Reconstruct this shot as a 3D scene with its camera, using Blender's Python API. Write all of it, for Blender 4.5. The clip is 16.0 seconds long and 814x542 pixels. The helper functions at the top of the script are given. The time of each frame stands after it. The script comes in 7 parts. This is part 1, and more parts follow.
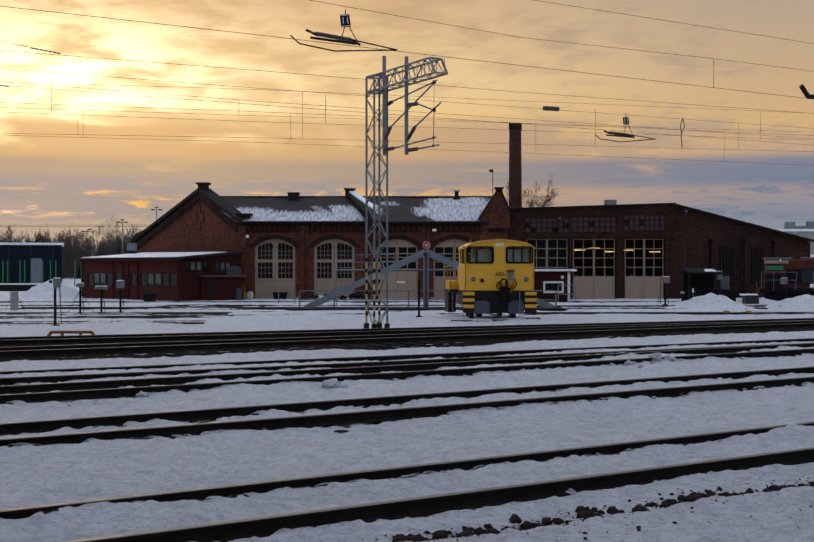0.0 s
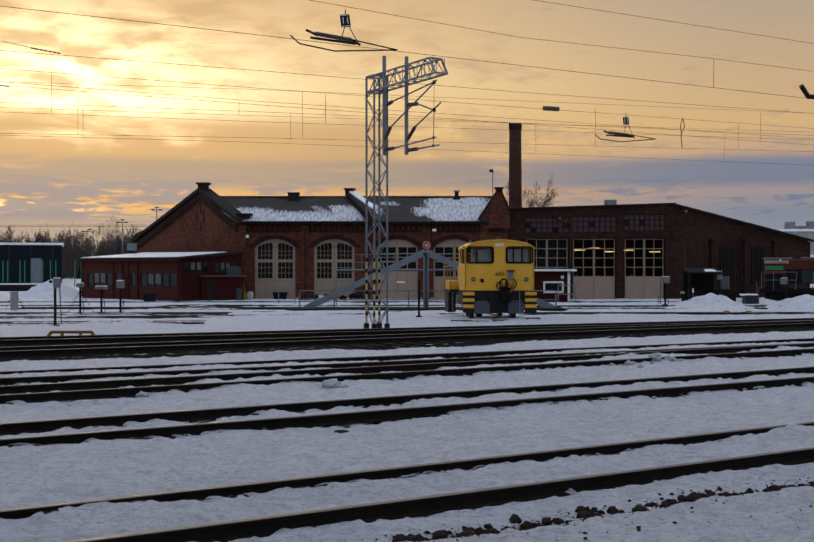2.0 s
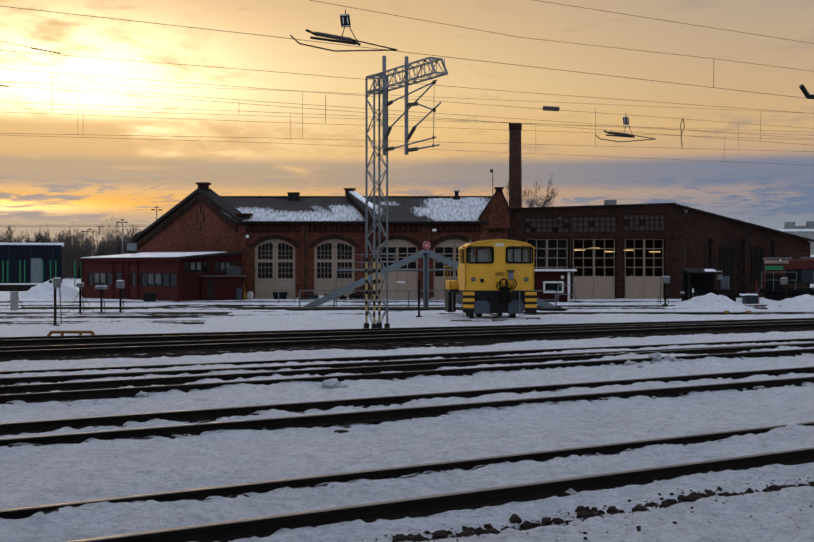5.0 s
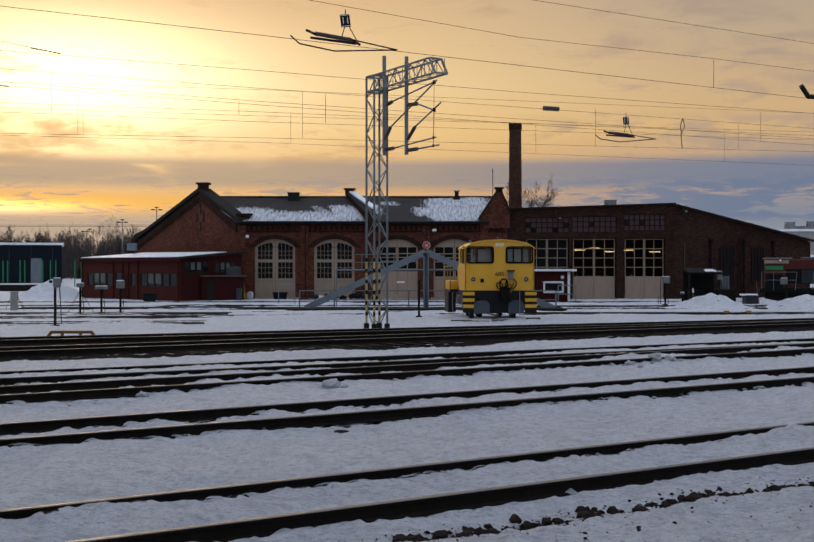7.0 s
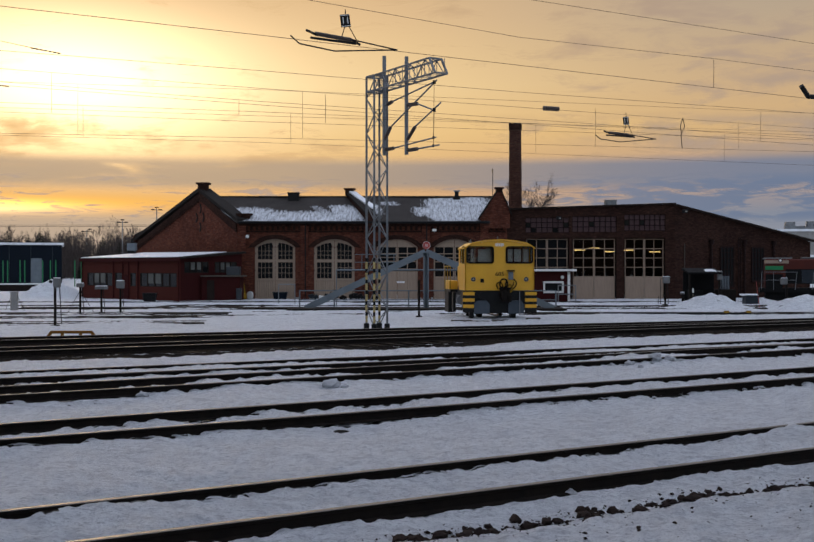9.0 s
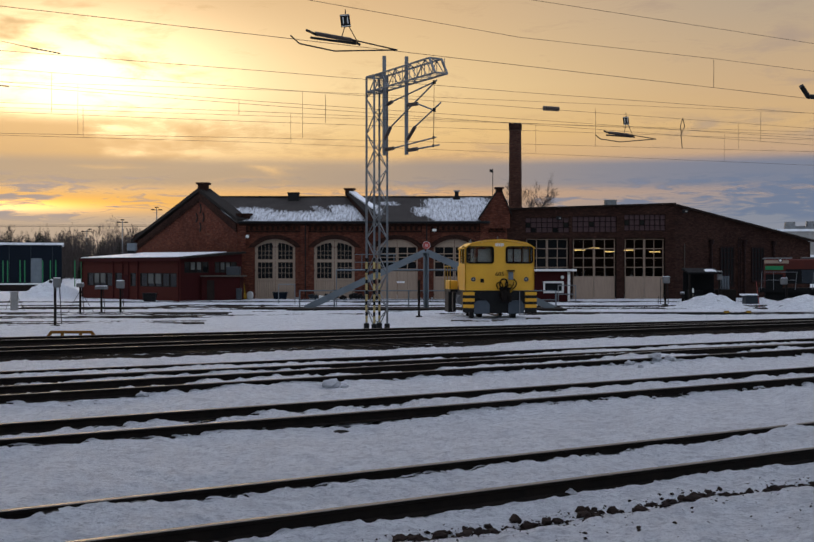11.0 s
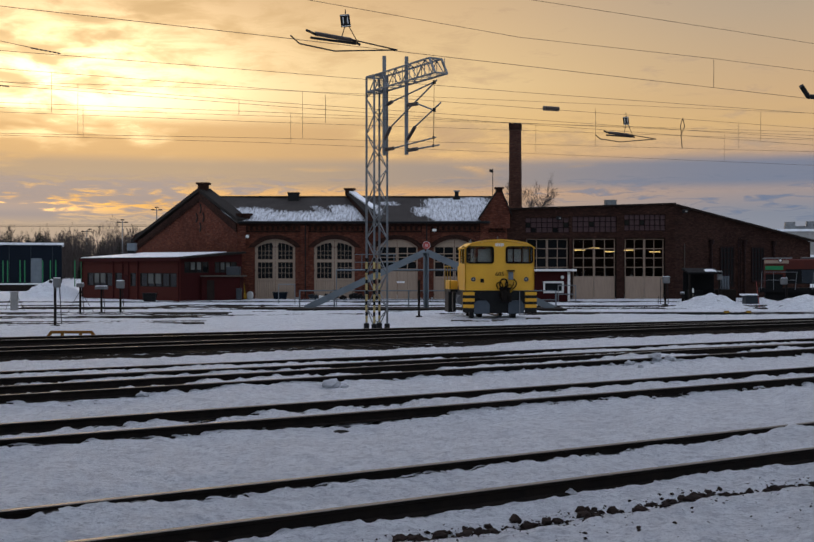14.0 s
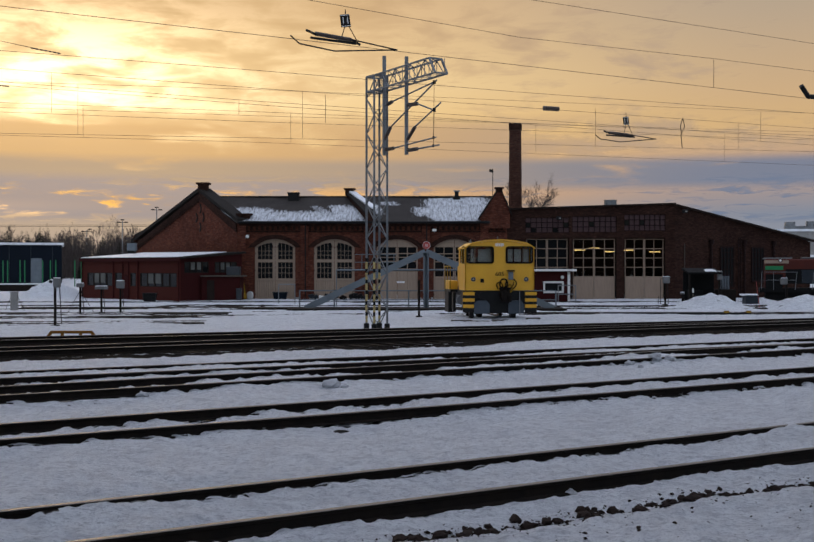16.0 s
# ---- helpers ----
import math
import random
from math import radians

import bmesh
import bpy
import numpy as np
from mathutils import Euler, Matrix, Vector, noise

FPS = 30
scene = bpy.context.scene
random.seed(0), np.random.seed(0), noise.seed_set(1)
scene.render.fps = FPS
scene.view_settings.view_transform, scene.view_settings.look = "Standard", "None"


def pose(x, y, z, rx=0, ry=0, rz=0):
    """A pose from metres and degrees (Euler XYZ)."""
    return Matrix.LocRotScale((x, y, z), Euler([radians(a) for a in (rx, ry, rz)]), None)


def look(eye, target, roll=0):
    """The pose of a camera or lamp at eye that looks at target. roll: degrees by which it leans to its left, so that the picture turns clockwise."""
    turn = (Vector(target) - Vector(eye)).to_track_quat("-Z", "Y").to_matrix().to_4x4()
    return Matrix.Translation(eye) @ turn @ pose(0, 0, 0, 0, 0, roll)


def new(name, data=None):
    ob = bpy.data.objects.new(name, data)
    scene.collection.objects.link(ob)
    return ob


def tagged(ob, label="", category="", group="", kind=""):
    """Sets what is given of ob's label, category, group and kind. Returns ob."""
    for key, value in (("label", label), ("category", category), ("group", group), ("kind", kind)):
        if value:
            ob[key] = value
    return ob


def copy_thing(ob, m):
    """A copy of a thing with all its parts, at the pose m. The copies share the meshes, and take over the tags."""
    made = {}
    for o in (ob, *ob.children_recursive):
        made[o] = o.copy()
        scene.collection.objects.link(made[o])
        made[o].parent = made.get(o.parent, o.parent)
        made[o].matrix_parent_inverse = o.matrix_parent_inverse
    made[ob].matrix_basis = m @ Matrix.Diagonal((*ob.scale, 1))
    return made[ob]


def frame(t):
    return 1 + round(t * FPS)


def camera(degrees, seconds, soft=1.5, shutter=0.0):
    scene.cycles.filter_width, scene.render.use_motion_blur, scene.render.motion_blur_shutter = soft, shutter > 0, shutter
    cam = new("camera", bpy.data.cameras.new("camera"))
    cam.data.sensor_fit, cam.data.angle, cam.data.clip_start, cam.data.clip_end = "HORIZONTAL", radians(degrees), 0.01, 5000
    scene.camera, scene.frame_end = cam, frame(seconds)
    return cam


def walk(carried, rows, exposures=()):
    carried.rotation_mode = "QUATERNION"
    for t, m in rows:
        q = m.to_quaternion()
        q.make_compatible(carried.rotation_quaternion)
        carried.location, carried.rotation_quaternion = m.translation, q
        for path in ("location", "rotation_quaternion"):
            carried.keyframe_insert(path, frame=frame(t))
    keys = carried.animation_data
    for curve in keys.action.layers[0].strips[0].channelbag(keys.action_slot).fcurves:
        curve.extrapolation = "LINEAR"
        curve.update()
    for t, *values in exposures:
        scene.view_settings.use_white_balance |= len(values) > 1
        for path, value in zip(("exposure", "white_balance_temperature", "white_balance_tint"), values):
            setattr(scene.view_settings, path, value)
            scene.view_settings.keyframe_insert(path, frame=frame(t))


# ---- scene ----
# ---- camera: stands still on a platform ----
EYE = (0.0, 0.0, 2.34)
cam = camera(38.5, 16.0)
walk(cam, [(0.0, look(EYE, (0, 100, 2.006))), (16.0, look(EYE, (0, 100, 2.006)))])

# ---- daylight: low sun behind broken cloud ----
SKY_POWER, VEIL = 0.15, (1.67, 1.71, 2.0, 1)
SUN_AZ, SUN_EL = radians(-15.5), radians(8.0)
world = bpy.data.worlds.new("winter_dusk")
scene.world = world
world.use_nodes = True
wn, wl = world.node_tree.nodes, world.node_tree.links
sky = wn.new("ShaderNodeTexSky")
sky.sky_type, sky.sun_disc = "NISHITA", False
sky.sun_elevation, sky.sun_rotation = SUN_EL, SUN_AZ
sky.air_density, sky.dust_density, sky.ozone_density = 1.0, 1.5, 1.5
lamp = bpy.data.lights.new("sun", "SUN")
lamp.energy, lamp.angle, lamp.color = 0.3, radians(18), (1.0, 0.72, 0.42)
sun = new("sun", lamp)
sun.matrix_world = look((math.sin(SUN_AZ) * 300, math.cos(SUN_AZ) * 300, 300 * math.tan(SUN_EL)), (0, 0, 0))
scene.view_settings.exposure = 1.0


# ---- materials ----
def lin(r, g, b):
    f = lambda c: (c / 255 / 12.92) if c <= 10 else ((c / 255 + 0.055) / 1.055) ** 2.4
    return (f(r), f(g), f(b), 1.0)


class Nodes:
    """A short hand for building a node tree."""
    def __init__(self, name, tree=None):
        if tree:
            self.t = tree
            return
        self.mat = bpy.data.materials.new(name)
        self.mat.use_nodes = True
        self.t = self.mat.node_tree
        self.bsdf = self.t.nodes["Principled BSDF"]
        self.out = self.t.nodes["Material Output"]

    def put(self, socket, value):
        if isinstance(value, bpy.types.NodeSocket):
            self.t.links.new(value, socket)
        elif value is not None:
            socket.default_value = value

    def node(self, kind, *ins, **props):
        n = self.t.nodes.new(kind)
        if "operation" in props:
            n.operation, n.use_clamp = props["operation"], props.get("use_clamp", False)
        if "data_type" in props:
            n.data_type = props["data_type"]
        if "attribute_name" in props:
            n.attribute_name = props["attribute_name"]
        for i, v in enumerate(ins):
            self.put(n.inputs[i], v)
        return n

    def math(self, op, a, b=None, c=None, clamp=False):
        return self.node("ShaderNodeMath", a, b, c, operation=op, use_clamp=clamp).outputs[0]

    def noise(self, vec, scale, detail=4.0, rough=0.55, dist=0.0):
        n = self.node("ShaderNodeTexNoise")
        self.put(n.inputs["Vector"], vec)
        for k, v in (("Scale", scale), ("Detail", detail), ("Roughness", rough), ("Distortion", dist)):
            n.inputs[k].default_value = v
        return n.outputs["Fac"]

    def ramp(self, fac, stops, ease="LINEAR"):
        n = self.node("ShaderNodeValToRGB", fac)
        n.color_ramp.interpolation = ease
        e = n.color_ramp.elements
        while len(e) < len(stops):
            e.new(0.5)
        for el, (p, c) in zip(e, stops):
            el.position, el.color = p, c if not isinstance(c, (int, float)) else (c, c, c, 1)
        return n.outputs[0]

    def mix(self, fac, a, b):
        n = self.node("ShaderNodeMix", data_type="RGBA")
        self.put(n.inputs[0], fac), self.put(n.inputs[6], a), self.put(n.inputs[7], b)
        return n.outputs[2]

    def maprange(self, v, a, b, c=0.0, d=1.0, smooth=False):
        n = self.node("ShaderNodeMapRange", v, a, b, c, d)
        n.interpolation_type = "SMOOTHSTEP" if smooth else "LINEAR"
        return n.outputs[0]

    def obj(self):
        return self.node("ShaderNodeTexCoord").outputs["Object"]

    def world(self):
        return self.node("ShaderNodeNewGeometry").outputs["Position"]

    def scaled(self, vec, s):
        return self.node("ShaderNodeMapping", vec, None, None, s).outputs[0]

    def bump(self, h, dist, strength=1.0):
        n = self.node("ShaderNodeBump")
        n.inputs["Strength"].default_value, n.inputs["Distance"].default_value = strength, dist
        self.put(n.inputs["Height"], h)
        self.put(self.bsdf.inputs["Normal"], n.outputs[0])

    def done(self, color, rough=0.6, metal=0.0, spec=None):
        self.put(self.bsdf.inputs["Base Color"], color)
        self.put(self.bsdf.inputs["Roughness"], rough)
        self.put(self.bsdf.inputs["Metallic"], metal)
        if spec is not None:
            self.bsdf.inputs["Specular IOR Level"].default_value = spec
        return self.mat


def worn(name, dark, light, rough=0.6, metal=0.0, scale=2.0, bump=0.003, space="obj", stretch=(1, 1, 1)):
    """A painted or plain surface with stains at a large scale and grain at a small one."""
    n = Nodes(name)
    p = n.scaled(n.obj() if space == "obj" else n.world(), stretch)
    big, fine = n.noise(p, scale, 5), n.noise(p, scale * 14, 3)
    f = n.math("ADD", n.math("MULTIPLY", big, 0.7), n.math("MULTIPLY", fine, 0.3))
    col = n.ramp(f, [(0.3, dark), (0.72, light)])
    n.bump(fine, bump)
    return n.done(col, n.maprange(big, 0.3, 0.7, rough - 0.08, rough + 0.12), metal, 0.5 if rough < 0.5 else 0.2 if rough < 0.58 else 0.08)


def brick_material(name, c1, c2, mortar):
    n = Nodes(name)
    uv = n.node("ShaderNodeUVMap").outputs[0]
    b = n.node("ShaderNodeTexBrick")
    n.put(b.inputs["Vector"], uv)
    for k, v in (("Color1", c1), ("Color2", c2), ("Mortar", mortar), ("Scale", 1.0), ("Mortar Size", 0.008), ("Mortar Smooth", 0.3),
                 ("Bias", -0.1), ("Brick Width", 0.27), ("Row Height", 0.085)):
        n.put(b.inputs[k], v)
    big = n.noise(n.world(), 0.35, 5)
    mid = n.noise(n.world(), 2.2, 4)
    col = n.mix(n.maprange(big, 0.35, 0.7, 0.0, 0.55), b.outputs[0], (c1[0] * 0.35, c1[1] * 0.35, c1[2] * 0.4, 1))
    col = n.mix(n.maprange(mid, 0.5, 0.75, 0.0, 0.4), col, (c2[0] * 1.2, c2[1] * 1.3, c2[2] * 1.3, 1))
    tiny = n.noise(n.scaled(n.world(), (3.6, 3.6, 11)), 1.0, 3, 0.7)
    col = n.mix(n.maprange(tiny, 0.42, 0.62, 0.0, 0.6), col, (c1[0] * 0.3, c1[1] * 0.32, c1[2] * 0.4, 1))
    pale = n.noise(n.scaled(n.world(), (2.6, 2.6, 9)), 1.0, 4, 0.7)
    col = n.mix(n.maprange(pale, 0.56, 0.7, 0.0, 0.5), col, (c2[0] * 1.6, c2[1] * 1.9, c2[2] * 2.1, 1))
    n.bump(n.math("MULTIPLY", b.outputs[1], -1.0), 0.012)
    return n.done(col, 0.9, spec=0.08)


BRICK = brick_material("red_brick", (0.115, 0.033, 0.02, 1), (0.185, 0.06, 0.035, 1), (0.11, 0.072, 0.058, 1))
BRICK_DARK = brick_material("dark_brick", (0.037, 0.0165, 0.012, 1), (0.067, 0.0295, 0.02, 1), (0.026, 0.019, 0.0165, 1))
SOOTY = brick_material("sooty_brick", (0.08, 0.034, 0.024, 1), (0.125, 0.055, 0.037, 1), (0.08, 0.06, 0.05, 1))
CREAM = worn("cream_door_paint", (0.25, 0.18, 0.135, 1), (0.34, 0.25, 0.185, 1), 0.55, stretch=(6, 6, 0.6))
DARK_TIN = worn("dark_roof_metal", (0.012, 0.0105, 0.0098, 1), (0.032, 0.027, 0.0245, 1), 0.75, scale=0.8)
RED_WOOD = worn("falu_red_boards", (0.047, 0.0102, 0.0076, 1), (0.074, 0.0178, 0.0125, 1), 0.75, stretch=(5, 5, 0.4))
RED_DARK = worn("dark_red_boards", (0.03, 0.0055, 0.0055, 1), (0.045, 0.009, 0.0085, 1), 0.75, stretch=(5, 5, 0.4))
WHITE = worn("white_paint", (0.62, 0.6, 0.58, 1), (0.8, 0.79, 0.77, 1), 0.5)
GALV = worn("galvanised_steel", (0.13, 0.134, 0.142, 1), (0.25, 0.258, 0.27, 1), 0.5, 0.5, scale=3)
BLUE_GREY = worn("blue_grey_steel_paint", (0.1105, 0.1275, 0.1445, 1), (0.17, 0.1955, 0.2167, 1), 0.55, 0.1, scale=1.5)
YELLOW = worn("yellow_loco_paint", (0.62, 0.31, 0.016, 1), (0.75, 0.39, 0.022, 1), 0.42, scale=0.9, bump=0.001)
YELLOW_DULL = worn("dull_yellow_paint", (0.2, 0.11, 0.012, 1), (0.33, 0.19, 0.02, 1), 0.6)
BLACK = worn("black_steel", (0.006, 0.006, 0.0065, 1), (0.018, 0.017, 0.017, 1), 0.55, 0.2)
RUBBER = worn("black_rubber", (0.0048, 0.0048, 0.0048, 1), (0.0108, 0.0108, 0.0108, 1), 0.75)
DARK_BLUE = worn("dark_blue_steel", (0.012, 0.016, 0.021, 1), (0.027, 0.033, 0.041, 1), 0.5, 0.2)
NAVY = worn("navy_sheet_cladding", (0.0042, 0.007, 0.01225, 1), (0.007, 0.0112, 0.0175, 1), 0.6, scale=0.4)
RUST = worn("rusty_steel", (0.0062, 0.0052, 0.0048, 1), (0.0185, 0.0138, 0.011, 1), 0.85, 0.0, scale=6)
RAIL_TOP = worn("polished_rail_head", (0.13, 0.115, 0.1, 1), (0.24, 0.215, 0.19, 1), 0.52, 1.0, scale=5, bump=0.0005)
TIMBER = worn("tarred_timber", (0.008, 0.0066, 0.006, 1), (0.026, 0.02, 0.016, 1), 0.85, stretch=(4, 4, 1))
GREY_WOOD = worn("grey_wood", (0.06, 0.051, 0.042, 1), (0.12, 0.102, 0.084, 1), 0.85, stretch=(4, 4, 0.8))
# paler than BARK: the haze of distance is put into the colour
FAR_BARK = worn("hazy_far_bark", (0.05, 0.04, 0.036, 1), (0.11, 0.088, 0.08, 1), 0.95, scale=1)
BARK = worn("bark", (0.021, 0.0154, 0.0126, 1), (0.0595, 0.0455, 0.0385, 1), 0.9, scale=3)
NEEDLES = worn("dark_needles", (0.012, 0.018, 0.012, 1), (0.03, 0.04, 0.025, 1), 0.8, scale=1)
CONCRETE = worn("concrete", (0.2, 0.19, 0.18, 1), (0.32, 0.31, 0.3, 1), 0.85)
STONE = worn("broken_ballast_stone", (0.0088, 0.00605, 0.0055, 1), (0.033, 0.022, 0.0187, 1), 0.85, scale=5, space="world")
SNOW_GREY = worn("old_grey_snow", (0.36, 0.36, 0.38, 1), (0.55, 0.56, 0.59, 1), 0.8, scale=6, bump=0.02)
BOX_GREY = worn("grey_cabinet_paint", (0.1, 0.1, 0.1, 1), (0.18, 0.18, 0.18, 1), 0.6)
WINFRAME = worn("dark_window_wood", (0.012, 0.008, 0.007, 1), (0.03, 0.02, 0.016, 1), 0.7)
BIN_GREY = worn("grey_plastic", (0.03, 0.034, 0.038, 1), (0.055, 0.06, 0.068, 1), 0.5)
GREEN = worn("green_paint", (0.015, 0.14, 0.05, 1), (0.02, 0.2, 0.075, 1), 0.5)
ORANGE_RED = worn("orange_red_paint", (0.05, 0.008, 0.005, 1), (0.08, 0.013, 0.007, 1), 0.5)
SIGN_RED = worn("faded_red_sign", (0.33, 0.06, 0.055, 1), (0.45, 0.1, 0.09, 1), 0.5)
CERAMIC = worn("brown_insulator", (0.05, 0.035, 0.03, 1), (0.1, 0.07, 0.06, 1), 0.35)
WIRE = worn("copper_wire", (0.05, 0.035, 0.025, 1), (0.09, 0.065, 0.045, 1), 0.5, 0.6)
# dark indoor walls: the gloom behind the gates is put into their colour
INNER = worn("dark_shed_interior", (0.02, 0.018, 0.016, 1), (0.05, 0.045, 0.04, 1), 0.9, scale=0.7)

n = Nodes("window_glass")
GLASS = n.done((0.008, 0.009, 0.01, 1), n.maprange(n.noise(n.world(), 1.5, 2), 0.3, 0.7, 0.04, 0.12), spec=0.22)
n.bump(n.noise(n.world(), 1.2, 2), 0.004)
n = Nodes("clear_glass")
n.bsdf.inputs["Transmission Weight"].default_value = 1.0
CLEAR = n.done((0.75, 0.8, 0.8, 1), 0.03)
n = Nodes("warm_tube_light")
n.bsdf.inputs["Emission Color"].default_value, n.bsdf.inputs["Emission Strength"].default_value = (1.0, 0.62, 0.2, 1), 0.9
TUBE = n.done((0.8, 0.7, 0.5, 1), 0.5)

n = Nodes("snow")
p = n.world()
h = n.math("ADD", n.math("MULTIPLY", n.noise(p, 3.0, 6, 0.6), 0.6), n.math("MULTIPLY", n.noise(p, 18, 4, 0.65), 0.35))
n.bump(h, 0.05, 0.9)
stain = n.maprange(n.noise(p, 0.9, 6, 0.65), 0.45, 0.75)
n.bsdf.inputs["Subsurface Weight"].default_value = 0.0
SNOW = n.done(n.mix(stain, (0.78, 0.8, 0.84, 1), (0.6, 0.59, 0.6, 1)), 0.62, spec=0.3)

n = Nodes("snow_and_ballast")
p = n.world()
cover = n.node("ShaderNodeAttribute", attribute_name="cover").outputs["Fac"]
grit = n.noise(p, 7, 5, 0.7)
edge = n.math("ADD", cover, n.math("MULTIPLY", n.math("SUBTRACT", grit, 0.5), 0.5))
snowy = n.maprange(edge, 0.44, 0.56)
stones = n.node("ShaderNodeTexVoronoi")
n.put(stones.inputs["Vector"], p)
stones.inputs["Scale"].default_value = 16
ballast = n.mix(stones.outputs[0], (0.005, 0.0043, 0.004, 1), (0.025, 0.019, 0.016, 1))
stain = n.maprange(n.noise(p, 0.8, 6, 0.65), 0.42, 0.72, 0.0, 1.0)
crust = n.noise(n.scaled(p, (1, 1.5, 1)), 3.2, 8, 0.68)
grain = n.noise(n.scaled(p, (0.8, 1.5, 1)), 12, 8, 0.75)
clean = n.mix(stain, (0.86, 0.885, 0.925, 1), (0.76, 0.78, 0.82, 1))
# darker flecks: crust mottling, and the shading of small bumps put into colour
clean = n.mix(n.maprange(crust, 0.47, 0.64, 0, 0.5), clean, (0.5, 0.51, 0.55, 1))
clean = n.mix(n.maprange(grain, 0.52, 0.61, 0, 0.66), clean, (0.42, 0.435, 0.49, 1))
fine = n.noise(n.scaled(p, (0.7, 1.6, 1)), 34, 4, 0.8)
clean = n.mix(n.maprange(fine, 0.55, 0.63, 0, 0.7), clean, (0.34, 0.355, 0.41, 1))
n.bump(n.math("ADD", n.math("MULTIPLY", crust, 0.9), n.math("MULTIPLY", grain, 0.55)), 0.26, 1.0)
GROUND = n.done(n.mix(snowy, ballast, clean), n.maprange(snowy, 0, 1, 0.95, 0.75), spec=0.06)

# slope roofs: dark tin showing where snow has slid away
n = Nodes("roof_tin_with_snow")
p = n.node("ShaderNodeUVMap").outputs[0]
seam = n.node("ShaderNodeTexWave")
n.put(seam.inputs["Vector"], n.scaled(p, (1, 0, 1)))
seam.inputs["Scale"].default_value = 0.52
cov = n.node("ShaderNodeAttribute", attribute_name="cover").outputs["Fac"]
rag = n.noise(n.scaled(p, (5.0, 1.3, 1)), 1.0, 8, 0.72)
sn = n.maprange(n.math("ADD", cov, n.math("MULTIPLY", n.math("SUBTRACT", rag, 0.5), 1.3)), 0.42, 0.66)
thin = n.maprange(n.noise(n.scaled(p, (7.0, 1.0, 1)), 1.0, 6, 0.7), 0.42, 0.66, 1.0, 0.25)
sn = n.math("MULTIPLY", sn, thin)
tin = n.mix(n.noise(n.world(), 0.8, 5), (0.022, 0.019, 0.018, 1), (0.06, 0.052, 0.048, 1))
n.bump(n.math("ADD", n.math("MULTIPLY", sn, 0.6), n.math("MULTIPLY", seam.outputs[1], 0.3)), 0.05)
ROOF_SNOW = n.done(n.mix(sn, tin, (0.62, 0.645, 0.69, 1)), n.maprange(sn, 0, 1, 0.85, 0.65), spec=0.12)


# ---- mesh helpers ----
def link(name, bm, mat, parent=None, label="", smooth=False, uv=True):
    """Turns a bmesh into one mesh object, with box-projected UVs in metres."""
    if uv and not bm.loops.layers.uv:
        lay = bm.loops.layers.uv.new("UVMap")
        bm.normal_update()
        for f in bm.faces:
            nx, ny, nz = f.normal
            flat = math.hypot(nx, ny)
            for l in f.loops:
                c = l.vert.co
                if flat > 0.3:
                    l[lay].uv = ((-ny * c.x + nx * c.y) / flat, c.z)
                else:
                    l[lay].uv = (c.x, c.y)
    me = bpy.data.meshes.new(name)
    bm.to_mesh(me)
    bm.free()
    me.materials.append(mat)
    if smooth:
        me.polygons.foreach_set("use_smooth", [True] * len(me.polygons))
    ob = new(name, me)
    if parent:
        ob.parent = parent
    if label:
        ob["label"] = label
    return ob


def part(name, bm, material, parent, label="", smooth=False):
    return link(name, bm, material, parent, label, smooth)


def thing(name, m, label, category, group="", kind=""):
    ob = new(name)
    ob.empty_display_size = 0.2
    ob.matrix_basis = m
    return tagged(ob, label, category, group, kind)


def box(bm, c, s, m=None, bevel=0.0):
    r = bmesh.ops.create_cube(bm, size=1.0, matrix=(m or Matrix()) @ Matrix.LocRotScale(c, None, s))
    if bevel:
        edges = {e for v in r["verts"] for e in v.link_edges}
        bmesh.ops.bevel(bm, geom=list(edges), offset=bevel, segments=1, affect="EDGES")
    return bm


def boxes(*specs, bevel=0.0):
    bm = bmesh.new()
    for c, s in specs:
        box(bm, c, s, bevel=bevel)
    return bm


def bar(bm, a, b, w, h=None, n=0):
    """A bar from a to b: square of w by h, or round with n sides of radius w."""
    a, b = Vector(a), Vector(b)
    d = b - a
    q = d.to_track_quat("Z", "Y").to_matrix().to_4x4()
    m = Matrix.Translation((a + b) / 2) @ q
    if n:
        bmesh.ops.create_cone(bm, cap_ends=True, segments=n, radius1=w, radius2=w if h is None else h, depth=d.length, matrix=m)
    else:
        bmesh.ops.create_cube(bm, size=1.0, matrix=m @ Matrix.Diagonal((w, h or w, d.length, 1)))
    return bm


def bars(w, *pairs, h=None, n=0):
    bm = bmesh.new()
    for a, b in pairs:
        bar(bm, a, b, w, h, n)
    return bm


def slab(bm, pts, off):
    """A prism: the polygon pts pushed along off."""
    off = Vector(off)
    lo = [bm.verts.new(p) for p in pts]
    hi = [bm.verts.new(Vector(p) + off) for p in pts]
    k = len(pts)
    fs = [bm.faces.new(lo), bm.faces.new(hi[::-1])]
    for i in range(k):
        fs.append(bm.faces.new((lo[i], hi[i], hi[(i + 1) % k], lo[(i + 1) % k])))
    bmesh.ops.recalc_face_normals(bm, faces=fs)
    return bm


def prism(pts, off):
    return slab(bmesh.new(), pts, off)


